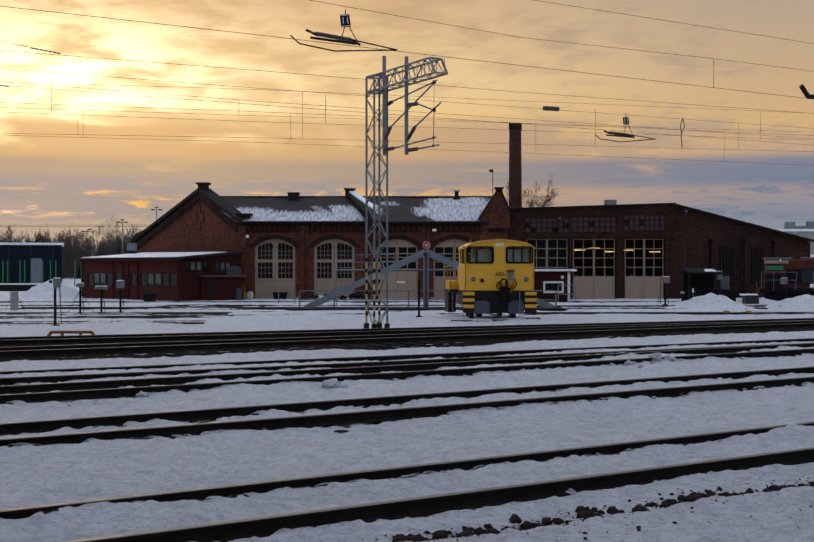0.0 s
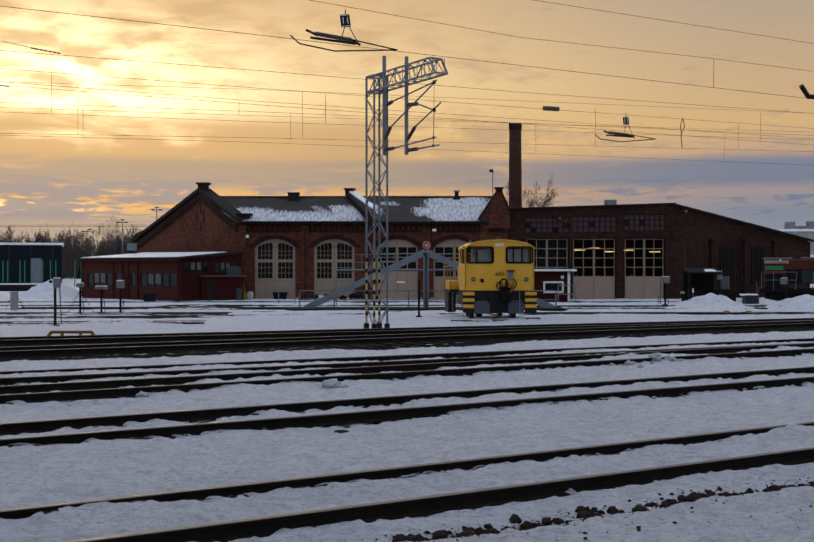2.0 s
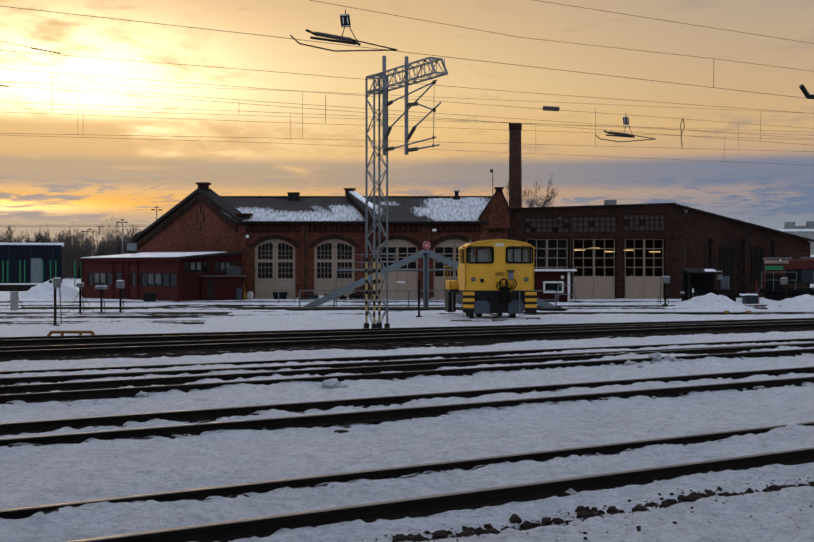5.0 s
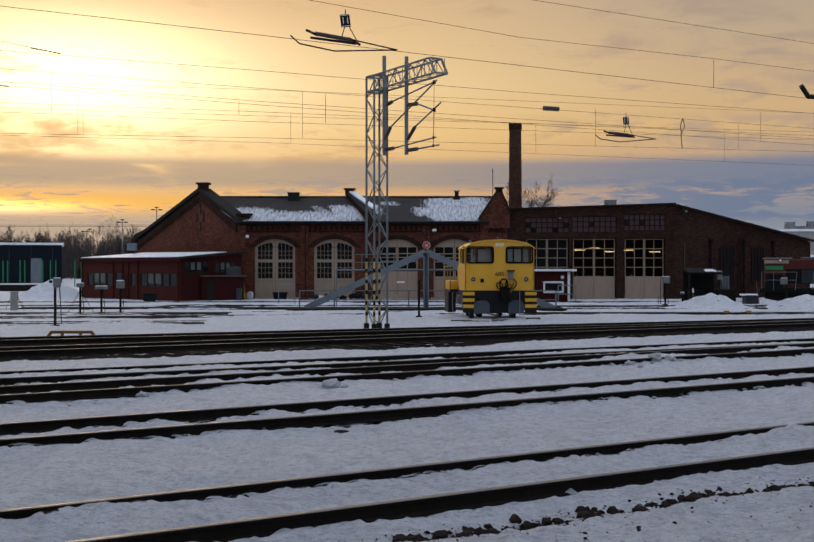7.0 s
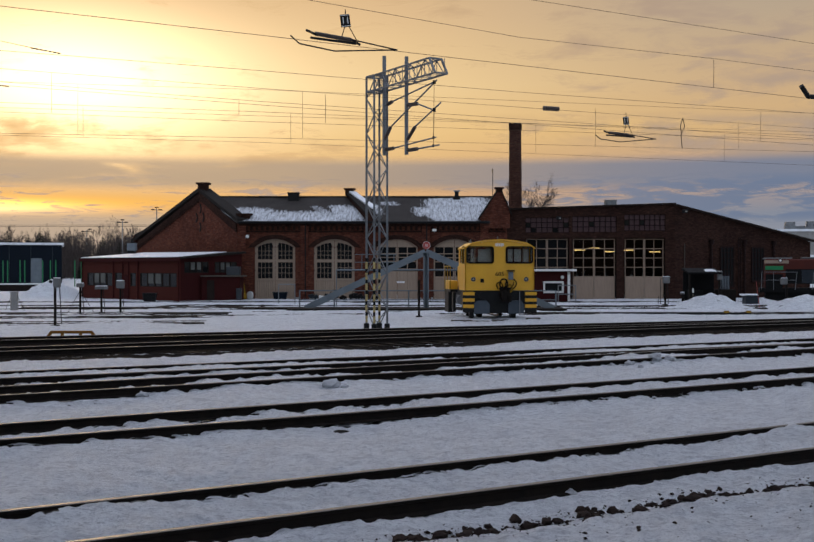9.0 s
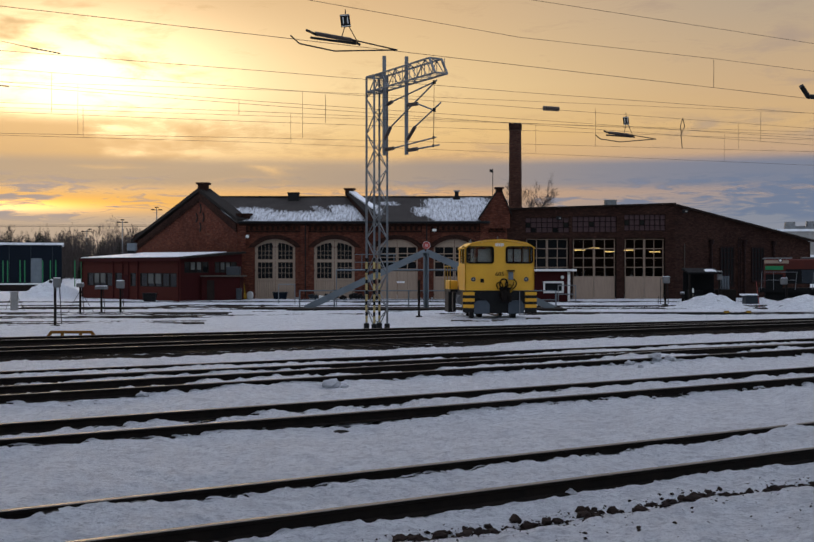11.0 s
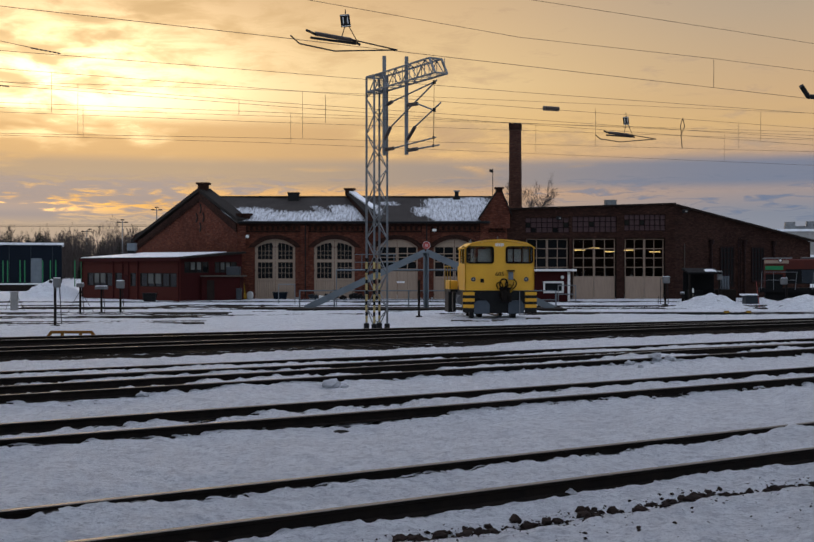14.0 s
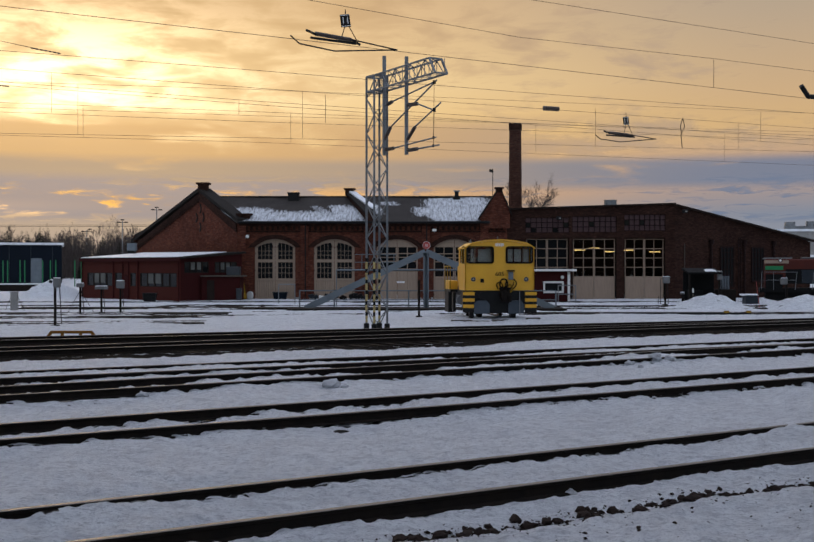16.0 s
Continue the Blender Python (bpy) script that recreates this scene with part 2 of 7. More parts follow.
def blob(bm, c, s, seed, sub=2, rough=0.25):
    r = bmesh.ops.create_icosphere(bm, subdivisions=sub, radius=1.0)
    for v in r["verts"]:
        k = 1 + rough * noise.noise(v.co * 1.7 + Vector((seed * 3.1, seed * 1.7, seed)))
        k += rough * 0.5 * noise.noise(v.co * 4.3 + Vector((seed, seed, 7)))
        v.co = Vector((v.co.x * s[0] * k + c[0], v.co.y * s[1] * k + c[1], v.co.z * s[2] * k + c[2]))
    return bm


def words(name, text, size, m, mat, parent, depth=0.004):
    cu = bpy.data.curves.new(name, "FONT")
    cu.body, cu.size, cu.extrude, cu.align_x, cu.align_y = text, size, depth, "CENTER", "CENTER"
    cu.materials.append(mat)
    tmp = bpy.data.objects.new(name, cu)
    scene.collection.objects.link(tmp)
    me = bpy.data.meshes.new_from_object(tmp.evaluated_get(bpy.context.evaluated_depsgraph_get()))
    bpy.data.objects.remove(tmp)
    ob = new(name, me)
    ob.parent = parent
    ob.matrix_basis = m
    return ob


def ground_z(y):
    """The yard is level up to the loco and falls a little towards the sheds."""
    t = min(max((y - 50) / 38, 0), 1)
    return -0.17 * t * t * (3 - 2 * t)


# ---- sky backdrop and drifting cloud sheets, far off ----
def sky_band(name, radius, az0, az1, el0, el1, mat, cols=64, rows=16):
    bm = bmesh.new()
    lay = bm.loops.layers.uv.new("UVMap")
    grid = [[(a, e) for a in np.linspace(az0, az1, cols + 1)] for e in np.linspace(el0, el1, rows + 1)]
    vs = [[bm.verts.new((radius * math.sin(radians(a)), radius * math.cos(radians(a)), radius * math.tan(radians(e)))) for a, e in r] for r in grid]
    for j in range(rows):
        for i in range(cols):
            idx = ((j, i), (j, i + 1), (j + 1, i + 1), (j + 1, i))
            f = bm.faces.new([vs[a][b] for a, b in idx])
            for l, (a, b) in zip(f.loops, idx):
                l[lay].uv = grid[a][b]
    return link(name, bm, mat, uv=False, smooth=True)


def angles(n, where=None, height=2.34):
    """Bearing and height over the horizon of a far point, in degrees."""
    p = n.node("ShaderNodeSeparateXYZ", where or n.world())
    az = n.math("MULTIPLY", n.math("ARCTAN2", p.outputs[0], p.outputs[1]), 57.2958)
    flat = n.math("SQRT", n.math("ADD", n.math("MULTIPLY", p.outputs[0], p.outputs[0]), n.math("MULTIPLY", p.outputs[1], p.outputs[1])))
    el = n.math("MULTIPLY", n.math("ARCTAN2", n.math("SUBTRACT", p.outputs[2], height), flat), 57.2958)
    return az, el


def hump(n, az, el, a0, e0, wa, we):
    """A soft round patch, 1 at its centre."""
    x = n.math("DIVIDE", n.math("SUBTRACT", az, a0), wa)
    y = n.math("DIVIDE", n.math("SUBTRACT", el, e0), we)
    r = n.math("ADD", n.math("MULTIPLY", x, x), n.math("MULTIPLY", y, y))
    return n.math("POWER", 2.718, n.math("MULTIPLY", r, -1.0))


def emit(n, color, strength, alpha):
    e = n.node("ShaderNodeEmission", color, strength)
    t = n.node("ShaderNodeBsdfTransparent")
    m = n.node("ShaderNodeMixShader", alpha, t.outputs[0], e.outputs[0])
    n.t.links.new(m.outputs[0], n.out.inputs[0])
    return n.mat


n = Nodes("", world.node_tree)
az, el = angles(n, n.node("ShaderNodeTexCoord").outputs["Generated"], 0.0)
e01 = n.maprange(el, 0, 16)
near_sun = n.ramp(e01, [(0.0, lin(178, 162, 150)), (0.14, lin(188, 164, 140)), (0.24, lin(226, 172, 108)), (0.4, lin(238, 194, 124)),
                        (0.55, lin(244, 208, 148)), (0.75, lin(228, 190, 140)), (1.0, lin(208, 170, 130))])
far_sun = n.ramp(e01, [(0.0, lin(150, 152, 160)), (0.16, lin(132, 138, 152)), (0.3, lin(182, 154, 136)), (0.42, lin(212, 176, 126)),
                       (0.52, lin(204, 172, 132)), (0.75, lin(184, 164, 140)), (1.0, lin(168, 154, 142))])
base = n.mix(n.maprange(az, -6, 19, 0, 1, True), near_sun, far_sun)
glow = hump(n, az, el, -16.5, 8.9, 7.0, 3.1)
halo = hump(n, az, el, -14.0, 7.6, 13.0, 4.0)
base = n.mix(n.math("MULTIPLY", halo, 0.5), base, lin(255, 232, 190))
base = n.mix(hump(n, az, el, -16.0, 3.1, 11.0, 0.5), base, lin(246, 184, 92))
low = hump(n, az, el, -20.5, 2.85, 4.5, 0.3)
strength = n.math("ADD", n.math("ADD", 1.0, n.math("MULTIPLY", glow, 1.85)), n.math("MULTIPLY", low, 2.0))
fade = n.math("MULTIPLY", n.maprange(el, 18, 36, 1, 0, True), n.maprange(n.math("ABSOLUTE", az), 30, 60, 1, 0, True))
evening = n.node("ShaderNodeBackground", base, n.math("MULTIPLY", strength, 0.5))
both = n.node("ShaderNodeMixShader", fade, wn["Background"].outputs[0], evening.outputs[0])
lift = n.maprange(el, 0, 75, 0.55, 2.6)
veil = n.node("ShaderNodeVectorMath", VEIL[:3], None)
veil.operation = "SCALE"
n.put(veil.inputs["Scale"], lift)
wl.new(n.mix(0.6, sky.outputs[0], veil.outputs[0]), wn["Background"].inputs[0])
wn["Background"].inputs[1].default_value = SKY_POWER
wl.new(both.outputs[0], wn["World Output"].inputs[0])


def cloud_mat(name, lo, hi, edge, scale, squash, cut, soft, dens, seed, sunlit, shade, warp=0.3, thin=(0, 1, 0), last=(27, 40), arrive=(0, 1, 0)):
    """Cloud between heights lo and hi (degrees, with soft edges) with gaps; sunlit near the sun, shade far from it."""
    n = Nodes(name)
    az, el = angles(n)
    uv = n.node("ShaderNodeUVMap").outputs[0]
    p = n.node("ShaderNodeMapping", uv, (seed * 7.3, seed * 3.1, 0), None, (scale, scale * squash, 1)).outputs[0]
    f = n.noise(p, 1.0, 7, 0.58, warp)
    f2 = n.noise(p, 0.31, 3, 0.5, 0.3)
    f = n.math("ADD", n.math("MULTIPLY", f, 0.62), n.math("MULTIPLY", f2, 0.38))
    u = n.node("ShaderNodeSeparateXYZ", uv).outputs[0]
    gap = n.math("MULTIPLY", n.math("MULTIPLY", n.maprange(u, thin[0], thin[1], 0, 1, True), n.maprange(u, last[0], last[1], 1, 0.3, True)), thin[2])
    f = n.math("ADD", n.math("SUBTRACT", f, gap), n.maprange(u, arrive[0], arrive[1], 0, arrive[2], True))
    a = n.maprange(f, cut, cut + soft, 0, 1, True)
    band = n.math("MULTIPLY", n.maprange(el, lo - edge, lo + edge, 0, 1, True), n.maprange(el, hi - edge, hi + edge, 1, 0, True))
    a = n.math("MULTIPLY", n.math("MULTIPLY", a, band), dens)
    g = hump(n, az, el, -15.5, 8.0, 14.0, 4.2)
    thick = n.maprange(f, cut, cut + 0.3)
    col = n.mix(n.math("MULTIPLY", g, n.maprange(thick, 0, 1, 1.0, 0.45)), n.mix(n.maprange(az, -10, 18, 0, 1, True), shade[0], shade[1]), sunlit)
    return emit(n, col, n.math("ADD", 0.5, n.math("MULTIPLY", g, 0.13)), a)


HIGH = cloud_mat("high_cloud", 6.4, 20, 1.0, 0.3, 3.6, 0.41, 0.19, 0.93, 1.0, lin(242, 206, 146), (lin(206, 168, 120), lin(174, 153, 136)), 0.35, (-4, 20, 0.13), (36, 52))
MID = cloud_mat("mid_cloud", 4.6, 7.1, 0.5, 0.22, 3.8, 0.33, 0.16, 0.92, 2.0, lin(216, 172, 112), (lin(202, 164, 118), lin(172, 152, 136)), 0.3, (6, 20, 0.14), (34, 50))
LOW = cloud_mat("low_cloud", 3.85, 5.2, 0.3, 0.2, 6.0, 0.33, 0.14, 0.9, 3.0, lin(190, 160, 124), (lin(174, 154, 132), lin(116, 127, 148)), 0.3, (0, 1, 0), (27, 40), (14, 30, 0.16))
STREAK = cloud_mat("streaky_cloud", 2.2, 4.3, 0.3, 0.55, 6.0, 0.37, 0.12, 0.95, 5.0, lin(188, 158, 132), (lin(160, 150, 148), lin(110, 123, 147)), 0.8, (-18, 12, 0.14), (22, 40))
cloud_high = tagged(sky_band("cloud_sheet", 2450, -40, 80, 5.5, 22, HIGH, 96), "high broken cloud lit orange from behind", "cloud", kind="structure")
cloud_mid = tagged(sky_band("cloud_sheet", 2400, -40, 80, 3.5, 9, MID, 96), "middle layer of grey-orange cloud", "cloud", kind="structure")
cloud_low = tagged(sky_band("cloud_sheet", 2350, -40, 80, 1.5, 7, LOW, 96), "low blue-grey cloud bank with bright gaps", "cloud", kind="structure")
cloud_streak = tagged(sky_band("cloud_sheet", 2300, -40, 80, 1.5, 5.5, STREAK, 96), "thin low streaks of cloud over a bright strip", "cloud", kind="structure")

# ---- tracks: bearing (degrees right of straight ahead), distance straight ahead of the centre line, bend ----
GAUGE = 1.524
TRACKS = [(57.5, 11.85, 0.0), (57.5, 18.95, 0.0), (57.5, 25.2, 0.0), (61.5, 28.5, 0.0), (60.0, 37.2, 0.0), (65.5, 41.2, 0.0)]


def track_frame(bearing, ahead):
    a = radians(bearing)
    return Vector((0, ahead, 0)), Vector((math.sin(a), math.cos(a), 0)), Vector((-math.cos(a), math.sin(a), 0))


# ---- the ground: one sheet to the horizon ----
def vnoise(x, y, seed):
    """Smooth value noise on arrays, 0 to 1."""
    xi, yi = np.floor(x), np.floor(y)
    fx, fy = x - xi, y - yi
    fx, fy = fx * fx * (3 - 2 * fx), fy * fy * (3 - 2 * fy)

    def at(i, j):
        k = np.sin(i * 127.1 + j * 311.7 + seed * 74.7) * 43758.5453
        return k - np.floor(k)
    return (at(xi, yi) * (1 - fx) + at(xi + 1, yi) * fx) * (1 - fy) + (at(xi, yi + 1) * (1 - fx) + at(xi + 1, yi + 1) * fx) * fy


def smooth(v, a, b):
    t = np.clip((v - a) / (b - a), 0, 1)
    return t * t * (3 - 2 * t)


# heaps of shovelled snow: x, y, half width, half depth, height
HEAPS = [(17.7, 68, 1.95, 1.7, 0.86), (19.2, 68.5, 1.3, 1.2, 0.2), (16.2, 68.3, 1.3, 1.2, 0.2), (23.3, 68, 2.5, 2.0, 0.8), (-29.3, 96, 2.95, 2.4, 0.72),
         (-28.1, 96, 2.0, 1.9, 0.55), (-30.1, 96, 1.8, 1.9, 0.45), (20.6, 80, 2.2, 1.6, 0.5), (24.0, 79, 1.5, 1.3, 0.35)]


def surface(x, y):
    """Height and snow cover of the yard at x, y (arrays)."""
    r = np.hypot(x, y)
    near = 1 - smooth(r, 40, 140)
    z = -0.17 * smooth(y, 50, 88) * (1 - smooth(r, 150, 400))
    z += near * (0.10 * (vnoise(x * 0.35, y * 0.35, 1) - 0.5) + 0.06 * (vnoise(x * 1.3, y * 1.3, 2) - 0.5) + 0.035 * (vnoise(x * 4, y * 5, 3) - 0.5) + 0.044 * (vnoise(x * 9, y * 11, 4) - 0.5) + 0.024 * (vnoise(x * 19, y * 17, 7) - 0.5))
    cover = np.full_like(x, 0.92)
    for i, (bearing, ahead, bend) in enumerate(TRACKS):
        o, d, nrm = track_frame(bearing, ahead)
        s = (x - o.x) * d.x + (y - o.y) * d.y
        l = (x - o.x) * nrm.x + (y - o.y) * nrm.y
        inside = 1 - smooth(np.abs(l), 0.66, 0.9)
        rag = vnoise(s * 1.6, l * 3, 10 + i)
        if i == 0:
            z += inside * (0.05 + 0.05 * vnoise(s * 2, l * 4, 5)) * smooth(l, -0.9, 0.3)
            shoulder = np.exp(-((l - 0.62) / 0.1) ** 2)
            z += shoulder * 0.02
            cover -= shoulder * (0.2 + 0.35 * (vnoise(s * 5, l * 8, 6) > 0.5))
            z += 0.055 * np.exp(-((l + 1.0) / 0.22) ** 2) + 0.018 * np.exp(-((l - 0.55) / 0.2) ** 2)
            foot = np.exp(-((l + 0.86) / 0.07) ** 2)
            z -= foot * 0.05 * rag
            cover -= foot * 0.55 * rag
        elif i in (1, 2):
            lump = vnoise(s * 2.0, l * 0.5, 20 + i) * 0.6 + vnoise(s * 5, l * 2, 24 + i) * 0.4
            for rail in (-0.762, 0.762):
                trench = np.exp(-((l - rail + 0.12) / 0.085) ** 2) * (1 - smooth(lump, 0.45, 0.65))
                z -= trench * 0.05
                cover -= trench * (1.0 if i == 1 else 0.7)
            z += 0.04 * np.exp(-((l + 1.02) / 0.22) ** 2) + 0.03 * inside
            z += inside * (0.12 * np.clip(lump - 0.35, 0, 1) + 0.01)
        elif i == 3:
            for rail in (-0.762, 0.762):
                trench = np.exp(-((l - rail + 0.1) / 0.07) ** 2)
                z -= trench * 0.03
                cover -= trench * 0.8 * rag
            z += inside * 0.06 + 0.05 * np.exp(-((np.abs(l) - 1.1) / 0.3) ** 2)
        else:
            bare = (1 - smooth(np.abs(l), 2.3, 2.8) if i == 4 else 1 - smooth(np.abs(l), 2.0, 2.5))
            streak = np.exp(-((np.abs(l) - 1.15) / 0.16) ** 2) * (vnoise(s * 0.25, l, 30 + i) > 0.62) * 0.7
            cover -= bare * (1.0 - streak)
            z -= bare * 0.06
    # snow banked round the shunter
    z += 0.13 * np.exp(-((x - 4) / 3.6) ** 4 - ((y - 50.5) / 3.5) ** 4)
    # swept and trodden strips near the turntable, and sidings under thin snow
    for bearing, ahead, wdt, seed in ((87, 58.5, 0.35, 41), (85, 55.0, 0.3, 42), (89, 68.0, 1.2, 44), 
                                      (83, 49.0, 0.12, 46), (89.5, 75.0, 1.1, 47), (89.5, 84.0, 1.4, 48)):
        o, d, nrm = track_frame(bearing, ahead)
        s = (x - o.x) * d.x + (y - o.y) * d.y
        l = (x - o.x) * nrm.x + (y - o.y) * nrm.y
        cover -= np.exp(-(l / wdt) ** 2) * smooth(vnoise(s * 0.16, l * 0.7, seed), 0.28, 0.42) * 1.15 * (1 - smooth(x, -13, -5) if ahead < 57 else 1.0)
    # trodden mud before the annex
    mud = np.exp(-((x + 12.5) / 5.0) ** 2 - ((y - 72) / 3.5) ** 2)
    cover -= mud * smooth(vnoise(x * 0.9, y * 0.5, 71) * 0.6 + vnoise(x * 2.6, y * 1.2, 72) * 0.4, 0.36, 0.56) * 1.1
    # wheel ruts and rubble on the near verge
    o, d, nrm = track_frame(60.0, 9.95)
    s = (x - o.x) * d.x + (y - o.y) * d.y
    l = (x - o.x) * nrm.x + (y - o.y) * nrm.y
    rut = np.exp(-(l / 0.16) ** 2) * smooth(s, -0.5, 0.3)
    cover -= rut * smooth(vnoise(s * 2.2, l * 4, 61), 0.35, 0.7) * 0.55
    z -= rut * 0.04
    z += 0.03 * np.exp(-((l + 0.35) / 0.2) ** 2) * vnoise(s * 2, l * 3, 62)
    for hx, hy, w, dp, h in HEAPS:
        r2 = ((x - hx) / w) ** 2 + ((y - hy) / dp) ** 2
        m = 0.5 * (1 - np.sqrt(np.clip(r2, 0, 1))) + 0.5 * np.clip(1 - r2, 0, 1)
        z += h * m * (0.8 + 0.3 * vnoise(x * 1.4, y * 1.4, 51) + 0.15 * vnoise(x * 4, y * 4, 52))
        cover = np.maximum(cover, np.where(m > 0.02, 0.9 - 0.5 * (vnoise(x * 2.5, y * 2.5, 53) > 0.8), 0))
    return z, cover


def build_ground():
    ang = np.radians(np.concatenate([np.arange(-180, -26, 8.0), np.arange(-24, 24.01, 0.14), np.arange(28, 180, 8.0)]))
    rad = np.concatenate([[0.4, 2.0, 4.0], np.geomspace(5.5, 125, 400), np.geomspace(135, 4200, 30)])
    A, R = np.meshgrid(ang, rad)
    X, Y = R * np.sin(A), R * np.cos(A)
    Z, C = surface(X, Y)
    Z = np.where(Y < 6, np.minimum(Z, 0.0), Z)
    na, nr = len(ang), len(rad)
    co = np.stack([X, Y, Z], -1).reshape(-1, 3)
    i, j = np.meshgrid(np.arange(na), np.arange(nr - 1))
    k = (i + 1) % na
    quads = np.stack([j * na + i, j * na + k, (j + 1) * na + k, (j + 1) * na + i], -1).reshape(-1, 4)[:, ::-1]
    me = bpy.data.meshes.new("ground")
    me.from_pydata(co, [], [list(range(na))] + quads.tolist())
    me.attributes.new("cover", "FLOAT", "POINT").data.foreach_set("value", C.ravel().astype(np.float32))
    me.polygons.foreach_set("use_smooth", [True] * len(me.polygons))
    me.materials.append(GROUND)
    ob = new("ground", me)
    return tagged(ob, "trodden snow over dark railway ballast", "ground", kind="structure")


build_ground()


# ---- rails and sleepers ----
def rail_mesh(length, step=2.0):
    """A flat-bottomed rail along +x, its foot at z = 0 and its head at 0.16."""
    prof = [(-0.07, 0), (0.07, 0), (0.07, 0.012), (0.012, 0.03), (0.01, 0.115), (0.034, 0.125), (0.036, 0.152), (0.028, 0.16), (-0.028, 0.16),
            (-0.036, 0.152), (-0.034, 0.125), (-0.01, 0.115), (-0.012, 0.03), (-0.07, 0.012)]
    bm = bmesh.new()
    xs = np.linspace(-length / 2, length / 2, int(length / step) + 1)
    rings = [[bm.verts.new((x, y, z)) for y, z in prof] for x in xs]
    k = len(prof)
    for a, b in zip(rings, rings[1:]):
        for i in range(k):
            f = bm.faces.new((a[i], a[(i + 1) % k], b[(i + 1) % k], b[i]))
            f.material_index = 1 if i in (6, 7, 8) else 0
    bm.faces.new(rings[0][::-1]), bm.faces.new(rings[-1])
    bmesh.ops.recalc_face_normals(bm, faces=bm.faces[:])
    me = bpy.data.meshes.new("rail")
    bm.to_mesh(me)
    bm.free()
    me.materials.append(RUST), me.materials.append(RAIL_TOP)
    return me


RAIL = rail_mesh(260)
SLEEPER = bpy.data.meshes.new("sleeper")
bm = box(bmesh.new(), (0, 0, -0.1), (0.24, 2.6, 0.2), bevel=0.015)
bm.to_mesh(SLEEPER), bm.free()
SLEEPER.materials.append(TIMBER)

for i, (bearing, ahead, bend) in enumerate(TRACKS):
    track = thing("railway_track", pose(0, ahead, 0, 0, 0, 90 - bearing), ("snow-filled rusty railway track with polished rail heads",
                  "snow-filled rusty railway track with polished rail heads", "railway track half buried in lumpy snow",
                  "thinly snowed siding joining its neighbour", "dark snow-free track on bare ballast", "dark snow-free track on bare ballast")[i], "railway track", "tracks across the yard")
    for side in (-0.762, 0.762):
        ob = new("rail", RAIL)
        ob.parent = track
        ob.location = (60, side, -0.03 if i == 3 else 0)
    lo, hi = (-14, 12) if i == 0 else (-26, 30) if i < 3 else (-34, 44)
    if i in (1, 2, 4, 5):
        for k in range(int((hi - lo) / 0.65)):
            ob = new("sleeper", SLEEPER)
            ob.parent = track
            ob.location = (lo + k * 0.65 + random.uniform(-0.03, 0.03), random.uniform(-0.03, 0.03), -0.05 if i > 3 else -0.03)
            ob.rotation_euler = (0, 0, random.uniform(-0.02, 0.02))
# the siding on which the shunter stands, and one beside the turntable
for x, y, rz, label, n_len in ((3.78, 53, 94, "snow-covered siding under the yellow shunter", 12), (-20, 59.0, 2, "old siding half hidden by snow", 22),
                          (-18.5, 54.0, 4, "old siding half hidden by snow", 18), (-14.5, 48.6, 7, "old siding half hidden by snow", 12), (17, 72.5, 0.5, "siding before the workshop gates", 24), (-8, 69.0, 1, "siding leading to the turntable", 30),
                          (15, 59.5, 1, "short old siding in the snow", 18)):
    track = thing("railway_track", pose(x, y, ground_z(y) - (0.13 if rz > 80 else 0.11), 0, 0, rz), label, "railway track")
    me = rail_mesh(n_len)
    for side in (-0.762, 0.762):
        ob = new("rail", me)
        ob.parent = track
        ob.location = (0, side, 0)

# ---- old engine shed ----
GZ = -0.5     # footing level of the sheds
GL = -0.17    # ground level before them
FY = 92.0     # its front


def arch_pts(cx, w, spring, rise, z0, n=12):
    """Outline of an opening with a flat segmental arch: up the left side, over, down the right."""
    r = (w * w / 4 + rise * rise) / (2 * rise)
    a = math.asin(w / 2 / r)
    top = [(cx + r * math.sin(t), spring + rise - r + r * math.cos(t)) for t in np.linspace(-a, a, n)]
    return [(cx - w / 2, z0)] + top + [(cx + w / 2, z0)]


def wall_with_arches(x0, x1, z0, z1, y, depth, opens):
    """A wall whose front is at y, with arched openings through it."""
    bm = bmesh.new()
    xs = x0
    for pts in opens:
        ox0, ox1 = pts[0][0], pts[-1][0]
        slab(bm, [(xs, y, z0), (ox0, y, z0), (ox0, y, z1), (xs, y, z1)], (0, depth, 0))
        arch = pts[1:-1]
        for (ax, az), (bx, bz) in zip(arch, arch[1:]):
            slab(bm, [(ax, y, az), (bx, y, bz), (bx, y, z1), (ax, y, z1)], (0, depth, 0))
        xs = ox1
    slab(bm, [(xs, y, z0), (x1, y, z0), (x1, y, z1), (xs, y, z1)], (0, depth, 0))
    bmesh.ops.remove_doubles(bm, verts=bm.verts[:], dist=0.001)
    return bm


